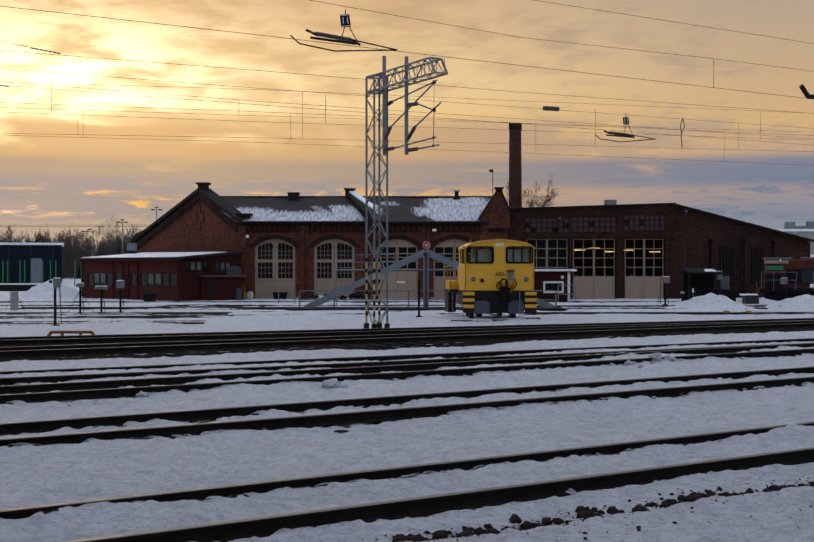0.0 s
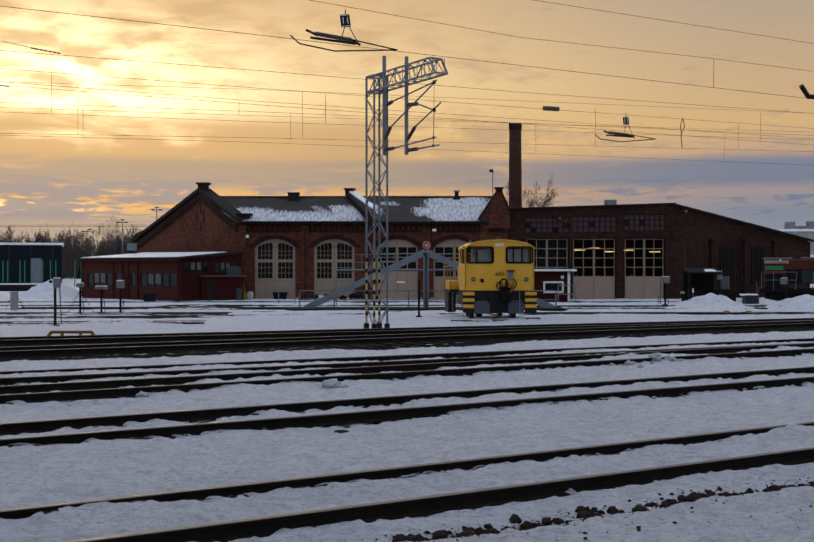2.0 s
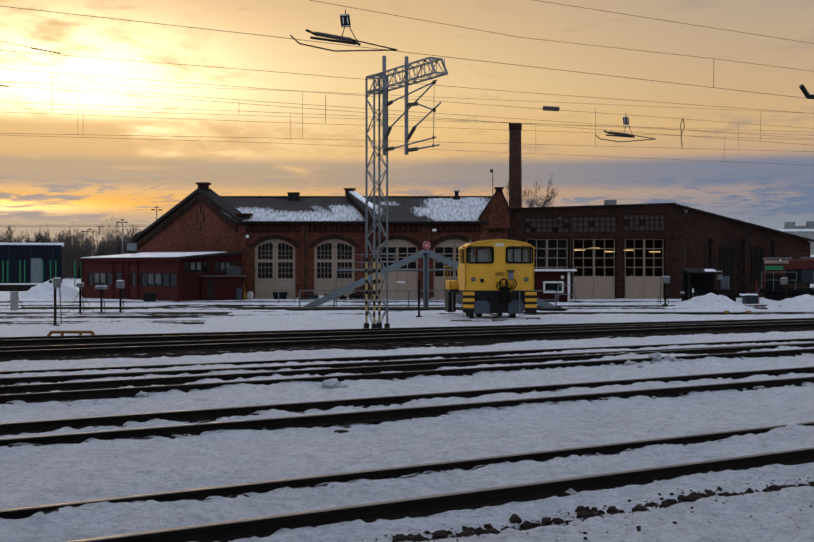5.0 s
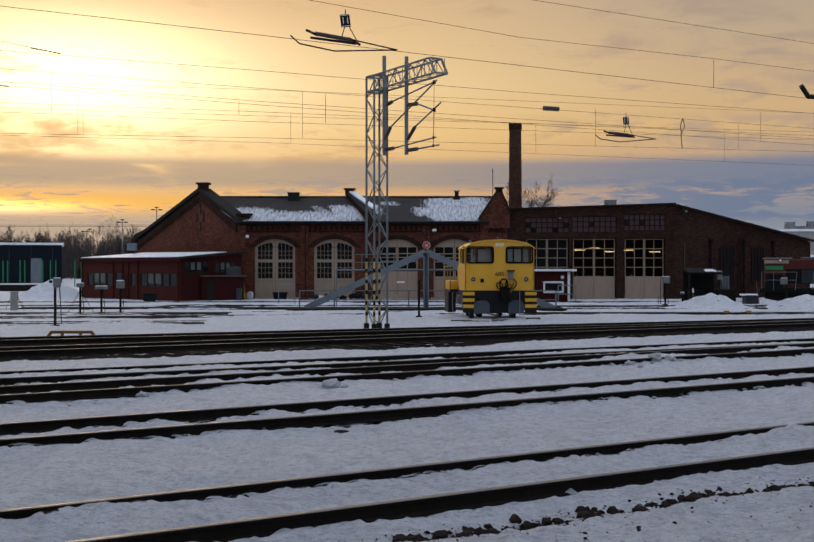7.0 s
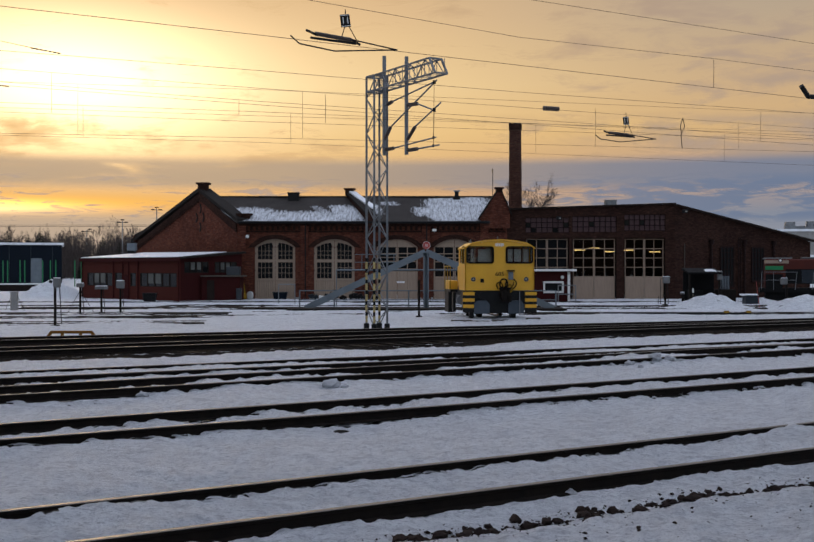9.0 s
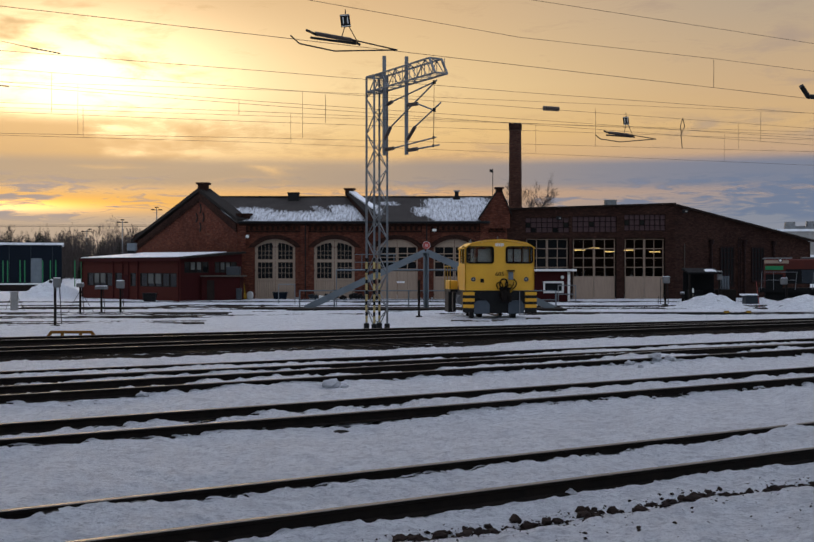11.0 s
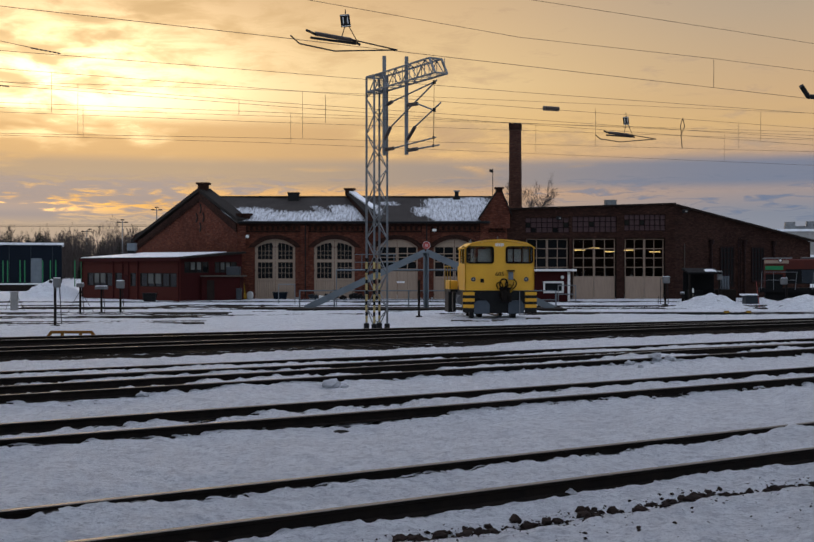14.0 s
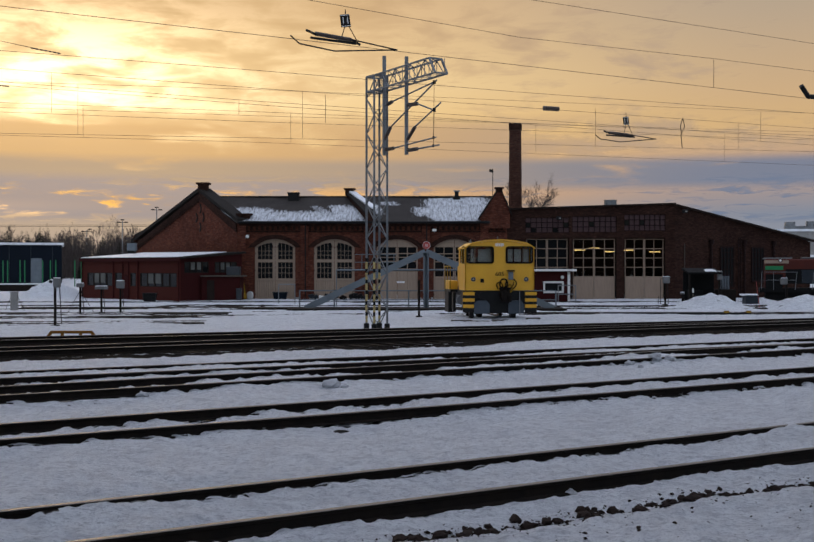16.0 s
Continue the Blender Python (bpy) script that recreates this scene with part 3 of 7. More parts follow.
old_shed = thing("engine_shed", pose(0, 0, 0), "old red-brick engine shed with arched gates and snow-patched roof", "engine shed")
EAVE, RIDGE, RY = 5.9, 8.12, 96.6
GATES = [(-10.42, 3.2), (-5.74, 3.2), (-0.78, 3.25), (3.75, 3.3)]
opens = [arch_pts(cx, w, 3.9, 0.66, GZ) for cx, w in GATES]
part("wall", wall_with_arches(-13.4, 7.9, GZ - 0.2, EAVE, FY, 0.5, opens), BRICK, old_shed, "red brick front wall with four arched gates")
# brick arch rings over the gates
for cx, w in GATES:
    ring = bmesh.new()
    a, b = arch_pts(cx, w + 0.06, 3.9, 0.66, GZ)[1:-1], arch_pts(cx, w + 1.1, 3.87, 1.03, GZ)[1:-1]
    for p, q, r, s in zip(a, a[1:], b[1:], b):
        slab(ring, [(c[0], FY - 0.07, c[1]) for c in (p, q, r, s)], (0, 0.066, 0))
    bmesh.ops.remove_doubles(ring, verts=ring.verts[:], dist=0.001)
    part("arch", ring, BRICK_DARK, old_shed)
# piers between the gates, corbel courses and dentils
for x in (-13.0, -8.08, -3.1, 1.5, 6.1):
    part("pier", boxes(((x, FY - 0.1, 2.5), (0.62, 0.19, 6.2)), ((x, FY - 0.13, GZ + 0.3), (0.75, 0.26, 0.8))), BRICK, old_shed)
part("cornice", boxes(((-2.75, FY - 0.09, EAVE - 0.18), (21.0, 0.17, 0.34)), ((-2.75, FY - 0.06, EAVE - 0.75), (21.0, 0.11, 0.12)),
                      *[((-13.1 + k * 0.42, FY - 0.08, EAVE - 0.5), (0.2, 0.15, 0.3)) for k in range(50)]), BRICK_DARK, old_shed)
part("plinth", boxes(*[((x, FY - 0.06, GZ + 0.22), (w, 0.11, 0.5)) for x, w in ((-12.6, 1.0), (-8.08, 1.5), (-3.2, 1.7), (1.47, 1.2), (6.6, 2.4))]), CONCRETE, old_shed)


# snow-patched roof slope: cover by place along the roof (0..1 in u) and up it (0..1 in v)
def roof_slope(x0, x1, xr0, xr1, patches, name="roof", y0=FY - 0.5, z0=EAVE + 0.02, y1=RY, z1=RIDGE):
    nu, nv = 90, 24
    verts, cov = [], []
    for j in range(nv + 1):
        v = j / nv
        for i in range(nu + 1):
            u = i / nu
            xa, xb = x0 + (xr0 - x0) * v, x1 + (xr1 - x1) * v
            verts.append((xa + (xb - xa) * u, y0 + (y1 - y0) * v, z0 + (z1 - z0) * v + 0.04 * math.sin(u * 9) * v))
            c = 0.1
            for pu, pv, wu, wv, amp in patches:
                c = max(c, amp * math.exp(-((u - pu) / wu) ** 4 - ((v - pv) / wv) ** 4))
            cov.append(c)
    faces = [(j * (nu + 1) + i, j * (nu + 1) + i + 1, (j + 1) * (nu + 1) + i + 1, (j + 1) * (nu + 1) + i) for j in range(nv) for i in range(nu)]
    bm = bmesh.new()
    vs = [bm.verts.new(p) for p in verts]
    lay = bm.loops.layers.uv.new("UVMap")
    for f in faces:
        fc = bm.faces.new([vs[k] for k in f])
        for l in fc.loops:
            l[lay].uv = (l.vert.co.x, (l.vert.co.y - y0) * 1.15)
    g = bmesh.ops.extrude_face_region(bm, geom=bm.faces[:])
    for e in g["geom"]:
        if isinstance(e, bmesh.types.BMVert):
            e.co.z -= 0.16
    bmesh.ops.recalc_face_normals(bm, faces=bm.faces[:])
    ob = link(name, bm, ROOF_SNOW, old_shed, uv=False)
    val = np.zeros(len(ob.data.vertices), dtype=np.float32)
    val[:len(cov)] = cov
    if len(val) == 2 * len(cov):
        val[len(cov):] = 0.0
    ob.data.attributes.new("cover", "FLOAT", "POINT").data.foreach_set("value", val)
    return ob


roof_slope(-13.3, -3.0, -17.0, -4.9, [(0.5, 0.1, 0.6, 0.4, 0.76), (0.2, 0.3, 0.25, 0.34, 0.7), (0.9, 0.35, 0.12, 0.35, 0.85), (0.72, 0.5, 0.06, 0.2, 0.55), (0.02, 0.3, 0.1, 0.2, 0.7)])
roof_slope(-2.6, 6.5, -4.4, 7.4, [(0.72, 0.5, 0.27, 0.62, 0.95), (0.5, 0.4, 0.16, 0.25, 0.72), (0.22, 0.72, 0.1, 0.12, 0.62), (0.1, 0.5, 0.05, 0.3, 0.66), (0.35, 0.2, 0.06, 0.12, 0.3)])
part("rear_roof", prism([(-17.2, RY, RIDGE), (7.4, RY, RIDGE), (10.5, 107, 5.3), (-25.0, 107, 5.3)], (0, 0, -0.16)), DARK_TIN, old_shed)
part("ridge_cap", bars(0.16, ((-17.0, RY, RIDGE + 0.03), (7.4, RY, RIDGE + 0.03))), DARK_TIN, old_shed)
part("gutter", bars(0.1, ((-13.2, FY - 0.58, EAVE - 0.04), (6.4, FY - 0.58, EAVE - 0.04)), n=8), BLACK, old_shed)
for x in (-8.0, -3.05, 1.55):
    part("downpipe", bars(0.045, ((x, FY - 0.3, EAVE - 0.1), (x, FY - 0.3, GZ)), n=8), BLACK, old_shed)

# end gable: a radial wall running back from the front corner
G0, G1 = Vector((-13.4, 92.0, 0)), Vector((-24.6, 106.0, 0))


gn = Vector((-(G1 - G0).y, (G1 - G0).x, 0)).normalized()
if gn.y > 0:
    gn = -gn
gable_in = -gn * 0.55


def gable_pt(s, z, out=0.0):
    p = G0.lerp(G1, s) + gn * out
    return (p.x, p.y, z)


TOPS, TOPZ = 0.325, 8.6
part("gable_wall", prism([gable_pt(0, GZ - 0.2), gable_pt(1, GZ - 0.2), gable_pt(1, 4.6), gable_pt(TOPS, TOPZ - 0.15), gable_pt(0, 5.95)], gable_in), BRICK, old_shed, "weathered red brick gable wall")
cop = bmesh.new()
for s0, z0, s1, z1 in ((-0.03, 5.85, TOPS, TOPZ), (TOPS, TOPZ, 1.03, 4.55)):
    slab(cop, [gable_pt(s0, z0, 0.3), gable_pt(s1, z1, 0.3), gable_pt(s1, z1 + 0.28, 0.3), gable_pt(s0, z0 + 0.28, 0.3)], -gn * 1.15)
part("coping", cop, DARK_TIN, old_shed)
trim = bmesh.new()
for s0, z0, s1, z1 in ((0.0, 5.35, TOPS, TOPZ - 0.5), (TOPS, TOPZ - 0.5, 1.0, 4.05)):
    slab(trim, [gable_pt(s0, z0, 0.14), gable_pt(s1, z1, 0.14), gable_pt(s1, z1 + 0.42, 0.14), gable_pt(s0, z0 + 0.42, 0.14)], -gn * 0.13)
    for k in range(36):
        f = (k + 0.5) / 36
        s, z = s0 + (s1 - s0) * f, z0 + (z1 - z0) * f
        d = 0.006
        slab(trim, [gable_pt(s - d, z - 0.26, 0.12), gable_pt(s + d, z - 0.26, 0.12), gable_pt(s + d, z, 0.12), gable_pt(s - d, z, 0.12)], -gn * 0.11)
part("corbel_course", trim, BRICK_DARK, old_shed)
# chimney-like block on the gable's peak and shoulder blocks
pk = Vector(gable_pt(TOPS, TOPZ, -0.2))
part("peak_block", boxes(((pk.x, pk.y, TOPZ + 0.25), (0.8, 0.8, 0.7)), ((pk.x, pk.y, TOPZ + 0.66), (1.1, 1.1, 0.14))), BRICK_DARK, old_shed)
sh = Vector(gable_pt(0.02, 0, -0.3))
part("shoulder_block", boxes(((sh.x + 0.5, sh.y, 6.2), (1.0, 0.9, 0.55)), ((sh.x + 0.5, sh.y, 6.52), (1.2, 1.1, 0.12))), BRICK_DARK, old_shed)
sh = Vector(gable_pt(1.0, 0, -0.3))
part("shoulder_block", boxes(((sh.x, sh.y, 4.85), (0.9, 0.9, 0.5)), ((sh.x, sh.y, 5.14), (1.1, 1.1, 0.12))), BRICK_DARK, old_shed)
# wrought wall anchors
for x_s, z in ((0.327, 7.2), (0.364, 6.45), (0.3, 6.45), (0.33, 5.65)):
    an = bmesh.new()
    for k in range(5):
        t0, t1 = -1 + k * 0.4, -0.6 + k * 0.4
        f = lambda t: gable_pt(x_s + 0.012 * (abs(t) - 0.5), z + t * 0.38, 0.03)
        bar(an, f(t0), f(t1), 0.09)
    part("wall_anchor", an, BLACK, old_shed)
# dividing parapets across the roof
for (xa, xb), name in (((-2.85, -4.75), "fire_wall"),):
    fw = bmesh.new()
    slab(fw, [(xa - 0.25, FY - 0.55, EAVE - 0.4), (xb - 0.25, RY, RIDGE - 0.2), (xb - 0.25, RY, RIDGE + 0.4), (xa - 0.25, FY - 0.4, EAVE + 0.6)], (0.5, 0, 0))
    box(fw, (xa, FY - 0.3, EAVE + 0.15), (0.72, 0.7, 1.0))
    w = part(name, fw, BRICK_DARK, old_shed)
    part("coping", prism([(xa - 0.4, FY - 0.55, EAVE + 0.61), (xb - 0.4, RY + 0.1, RIDGE + 0.41), (xb - 0.4, RY + 0.1, RIDGE + 0.53), (xa - 0.4, FY - 0.55, EAVE + 0.75)], (0.8, 0, 0)), DARK_TIN, w)
    part("snow_strip", prism([(xa + 0.0, FY + 0.35, EAVE + 1.07), (xb + 0.0, RY - 0.5, RIDGE + 0.36), (xb + 0.0, RY - 0.5, RIDGE + 0.48), (xa + 0.0, FY + 0.35, EAVE + 1.19)], (0.5, 0, 0)), SNOW, w)
    part("peak_block", boxes(((xb, RY, RIDGE + 0.4), (0.7, 0.7, 0.5)), ((xb, RY, RIDGE + 0.68), (0.95, 0.9, 0.12))), BRICK_DARK, w)
part("end_wall", prism([(5.75, FY - 0.35, EAVE - 0.5), (8.1, FY - 0.35, EAVE - 0.5), (8.1, FY - 0.35, 6.6), (7.5, FY - 0.35, 8.2), (7.05, FY - 0.35, 8.2), (5.75, FY - 0.35, 6.2)], (0, 0.9, 0)), BRICK, old_shed)
for xa, za, xb, zb in ((5.6, 6.0, 7.08, 8.25), (7.44, 8.25, 8.2, 6.45)):
    part("end_coping", prism([(xa, FY - 0.5, za), (xb, FY - 0.5, zb), (xb, FY - 0.5, zb + 0.17), (xa, FY - 0.5, za + 0.17)], (0, 1.3, 0)), DARK_TIN, old_shed)
part("peak_block", boxes(((7.27, FY + 0.1, 8.35), (0.5, 0.8, 0.4)), ((7.27, FY + 0.1, 8.58), (0.72, 1.0, 0.1))), BRICK_DARK, old_shed)
# roof vents
part("roof_vent", boxes(((-9.35, 96.2, 8.05), (0.9, 0.7, 0.75)), ((-9.35, 96.2, 8.45), (1.0, 0.8, 0.08))), BLACK, old_shed)
rv = part("roof_vent", boxes(((4.1, 96.3, 8.2), (0.32, 0.32, 0.8)), ((4.1, 96.3, 8.05), (0.6, 0.5, 0.3))), BLACK, old_shed)
part("cowl", boxes(((4.1, 96.3, 8.62), (0.5, 0.5, 0.1))), GALV, rv)
part("floor", boxes(((-3, 98, GZ - 0.05), (20, 11, 0.1))), CONCRETE, old_shed)
part("rear_wall", boxes(((-6, 107, 2.3), (36, 0.4, 5.6))), BRICK, old_shed)
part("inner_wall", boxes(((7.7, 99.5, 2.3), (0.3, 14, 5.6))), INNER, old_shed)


def gate(parent, cx, w, spring, rise, z0, y, sash, name="gate", cols=4, nr=3, stile=0.2, munt=0.028, boards=9):
    """A pair of arched timber leaves with glazed sashes. sash: rows of (z0, z1), panes across."""
    g = new(name)
    g.parent = parent
    for side in (-1, 1):
        leaf = bmesh.new()
        xc = cx + side * w / 4
        lw = w / 2 - 0.03
        full = arch_pts(cx, w - 0.02, spring, rise - 0.01, z0 + 0.06, 25)[1:-1]
        rad = ((w - 0.02) ** 2 / 4 + rise * rise) / (2 * rise)
        arc = lambda x: spring + rise - rad + math.sqrt(rad * rad - (x - cx) ** 2)
        xi, xo = sorted((cx + side * (0.015 + stile), cx + side * (w / 2 - 0.03 - stile)))
        edge = arc(cx + side * (w / 2 - 0.03 - stile))
        over = lambda x: sash[-1][1] + (0.75 * (arc(x) - edge) if nr > 1 and xi - 0.02 <= x <= xo + 0.02 else 0.0)
        top = [p for p in full if (p[0] - cx) * side >= 0.014]
        top.append((cx + side * 0.016, spring + rise - 0.012))
        top.sort()
        # solid boards below, stiles and rails round the sashes
        zs = sash[0][0]
        slab(leaf, [(xc - lw / 2, y, z0 + 0.06), (xc + lw / 2, y, z0 + 0.06), (xc + lw / 2, y, zs), (xc - lw / 2, y, zs)], (0, 0.08, 0))
        for a, b in zip(top, top[1:]):
            slab(leaf, [(a[0], y, a[1]), (b[0], y, b[1]), (b[0], y, over(b[0]) - 0.01), (a[0], y, over(a[0]) - 0.01)], (0, 0.08, 0)) if min(a[1], b[1]) > sash[-1][1] + 0.02 else None
        for sx in (-1, 1):
            box(leaf, (xc + sx * (lw / 2 - stile / 2), y + 0.04, (zs + spring) / 2), (stile, 0.08, spring - zs))
        for (a0, a1), (b0, b1) in zip(sash, sash[1:]):
            box(leaf, (xc, y + 0.04, (a1 + b0) / 2), (lw - 2 * stile, 0.08, b0 - a1))
        lf = part("leaf", leaf, CREAM, g)
        groove = bmesh.new()
        for k in range(1, boards):
            box(groove, (xc - lw / 2 + lw * k / boards, y - 0.003, (z0 + zs) / 2 - 0.05), (0.018, 0.006, zs - z0 - 0.35))
        box(groove, (xc, y - 0.004, zs - 0.2), (lw - 0.1, 0.008, 0.03))
        part("board_grooves", groove, worn_brown, lf)
        for (a, b) in sash:
            b2 = b
            sm = bmesh.new()
            x0, x1 = xc - lw / 2 + stile, xc + lw / 2 - stile
            for k in range(1, cols):
                xm = x0 + (x1 - x0) * k / cols
                zt = over(xm) if b == sash[-1][1] else b2
                box(sm, (xm, y + 0.035, (a + zt) / 2), (munt, 0.04, zt - a))
            for k in range(1, nr):
                box(sm, ((x0 + x1) / 2, y + 0.035, a + (b2 - a) * k / nr), (x1 - x0, 0.04, munt))
            ms = part("muntins", sm, CREAM, lf)
            for r in range(nr):
                for k in range(cols):
                    px, pz = x0 + (x1 - x0) * (k + 0.5) / cols, a + (b2 - a) * (r + 0.5) / nr
                    pn = bmesh.new()
                    tilt = Matrix.Rotation(random.uniform(-0.012, 0.012), 4, "Z") @ Matrix.Rotation(random.uniform(-0.01, 0.01), 4, "X")
                    hw, hh = (x1 - x0) / cols / 2 - 0.015, (b2 - a) / nr / 2 - 0.015
                    lift = [over(px + q * hw) - sash[-1][1] if b == sash[-1][1] and r == nr - 1 else 0.0 for q in (-1, 1)]
                    slab(pn, [(-hw, -0.006, -hh), (hw, -0.006, -hh), (hw, -0.006, hh + lift[1]), (-hw, -0.006, hh + lift[0])], (0, 0.012, 0))
                    bmesh.ops.transform(pn, matrix=tilt, verts=pn.verts[:])
                    ob = part("pane", pn, GLASS, lf)
                    ob.location = (px, y + 0.05, pz)
    # arched frame and hinges
    fr = bmesh.new()
    o, i_ = arch_pts(cx, w + 0.02, spring, rise, z0)[1:-1], arch_pts(cx, w - 0.2, spring - 0.02, rise - 0.06, z0)[1:-1]
    for p, q, r, s in zip(i_, i_[1:], o[1:], o):
        slab(fr, [(c[0], y - 0.05, c[1]) for c in (p, q, r, s)], (0, 0.05, 0))
    for sx in (-1, 1):
        box(fr, (cx + sx * (w / 2 - 0.06), y - 0.025, (z0 + spring) / 2), (0.12, 0.05, spring - z0))
    part("frame", fr, CREAM, g)
    for sx in (-1, 1):
        for z in (z0 + 0.7, 2.1, spring - 0.5):
            part("hinge", boxes(((cx + sx * (w / 2 + 0.02), y - 0.06, z), (0.14, 0.03, 0.09))), BLACK, g)
    return g


worn_brown = worn("dirty_joint", (0.12, 0.09, 0.065, 1), (0.2, 0.15, 0.11, 1), 0.8)
for k, (cx, w) in enumerate(GATES):
    if k < 2:
        gate(old_shed, cx, w, 3.9, 0.66, GZ, FY + 0.2, [(1.45, 2.72), (2.95, 3.95)])
    elif k == 2:
        gate(old_shed, cx, w, 3.9, 0.66, GZ, FY + 0.2, [(2.22, 2.76), (2.83, 3.08), (3.14, 3.38), (3.45, 3.93)], cols=2, nr=1, stile=0.09, munt=0.07, boards=2)
    else:
        gate(old_shed, cx, w, 3.9, 0.66, GZ, FY + 0.2, [(1.6, 2.12), (2.2, 2.73), (2.8, 3.05), (3.11, 3.36), (3.43, 3.93)], cols=2, nr=1, stile=0.09, munt=0.07, boards=2)

# ---- newer flat-roofed shed ----
new_shed = thing("workshop_shed", pose(0, 0, 0), "dark brick workshop with tall glazed gates and sloping roof line", "workshop")
NZ0, NZ1 = 6.95, 7.55


# front bays: piers, lintels and the upper windows in openings
bays = [(9.35, 12.8), (13.05, 16.55), (17.15, 20.4)]
def wall_strip(p, q, z0, z1, opens, nrm, thick=0.15, z1b=None):
    """A wall from p to q with openings (s0, s1, z0, z1), s along it from 0 to 1."""
    bm = bmesh.new()
    at = lambda s, z: Vector((p.x + (q.x - p.x) * s, p.y + (q.y - p.y) * s, z))
    cuts = sorted({0.0, 1.0, *[o[0] for o in opens], *[o[1] for o in opens]})
    top = lambda s: z1 + ((z1b if z1b is not None else z1) - z1) * s
    for a, b in zip(cuts, cuts[1:]):
        lo = z0
        for o in sorted((o for o in opens if o[0] <= a + 1e-6 and o[1] >= b - 1e-6), key=lambda o: o[2]):
            if o[2] > lo:
                slab(bm, [at(a, lo), at(b, lo), at(b, o[2]), at(a, o[2])], -nrm * thick)
            lo = o[3]
        slab(bm, [at(a, lo), at(b, lo), at(b, top(b)), at(a, top(a))], -nrm * thick)
    bmesh.ops.remove_doubles(bm, verts=bm.verts[:], dist=0.001)
    return bm


ups = ((5.06, 6.25), (5.1, 6.35), (5.22, 6.5))
holes = []
for (a, b), (u0, u1) in zip(bays, ups):
    s0, s1 = (a - 7.9) / 13.25, (b - 7.9) / 13.25
    holes += [(s0, s1, GZ - 0.2, u1)]
    part("lintel", boxes((((a + b) / 2, FY + 0.25, (4.62 + u0) / 2), (b - a, 0.5, u0 - 4.62))), BRICK_DARK, new_shed)
fr = wall_strip(Vector((7.9, FY, 0)), Vector((21.15, FY, 0)), GZ - 0.2, 6.85, holes, Vector((0, -1, 0)), 0.5, 7.35)
part("front_wall", fr, BRICK_DARK, new_shed, "dark brick front with three bays")
part("parapet_cap", prism([(7.8, FY - 0.2, 6.86), (21.2, FY - 0.2, 7.3), (21.2, FY - 0.2, 7.42), (7.8, FY - 0.2, 6.98)], (0, 8, 0)), WINFRAME, new_shed)
E1 = (34.4, 100.0)
part("side_wall", prism([(21.15, FY, GZ - 0.2), (E1[0], E1[1], GZ - 0.2), (E1[0], E1[1], 4.6), (21.15, FY, 7.3)], (0.2, 0.5, 0)), BRICK_DARK, new_shed, "long dark brick side wall under a falling eave")
part("side_eave", prism([(21.0, FY - 0.3, 7.22), (E1[0] + 0.6, E1[1] - 0.3, 4.5), (E1[0] + 0.6, E1[1] - 0.3, 4.64), (21.0, FY - 0.3, 7.38)], (0.3, 1.6, 0)), WINFRAME, new_shed)
part("roof", prism([(7.9, FY + 0.4, 6.84), (21.2, FY + 0.4, 7.26), (34.4, 100.4, 4.55), (34.4, 116, 4.55), (7.9, 116, 6.84)], (0, 0, -0.2)), DARK_TIN, new_shed)
part("roof_fan", bars(0.5, ((16.4, 94, 7.1), (16.4, 94, 7.75)), n=20), GALV, new_shed)
part("rear_wall", boxes(((21, 116, 2.3), (27, 0.4, 5.6))), BRICK_DARK, new_shed)
part("end_wall", boxes(((34.4, 108, 2.0), (0.4, 16, 5.0))), BRICK_DARK, new_shed)
part("floor", boxes(((20, 104, GZ - 0.06), (25, 23, 0.1))), CONCRETE, new_shed)
UPFRAME = worn("brown_steel_window", (0.012, 0.006, 0.006, 1), (0.025, 0.012, 0.011, 1), 0.6)
# near-black matt panes: the dark of glass without sky reflection, put into colour
DARK_PANE = worn("dark_matt_pane", (0.006, 0.006, 0.0065, 1), (0.014, 0.0135, 0.014, 1), 0.58, scale=1.5)
# opaque brown panes: their dull reflection is put into the colour
DIM_PANE = worn("dull_brown_pane", (0.05, 0.026, 0.027, 1), (0.085, 0.045, 0.047, 1), 0.5, scale=1.2)
for (a, b), z0, z1 in zip(bays, (5.06, 5.1, 5.22), (6.25, 6.35, 6.5)):
    win = new("upper_window")
    win.parent = new_shed
    m = bmesh.new()
    for k in range(9):
        box(m, (a + (b - a) * k / 8, FY + 0.12, (z0 + z1) / 2), (0.06, 0.08, z1 - z0))
    for k in range(4):
        box(m, ((a + b) / 2, FY + 0.12, z0 + (z1 - z0) * k / 3), (b - a, 0.08, 0.06))
    part("frame", m, UPFRAME, win)
    for r in range(3):
        for k in range(8):
            ob = part("pane", boxes(((0, 0, 0), ((b - a) / 8 - 0.05, 0.02, (z1 - z0) / 3 - 0.05))), DIM_PANE if random.random() < 0.94 else GLASS, win)
            ob.location = (a + (b - a) * (k + 0.5) / 8, FY + 0.16 + random.uniform(-0.006, 0.006), z0 + (z1 - z0) * (r + 0.5) / 3)
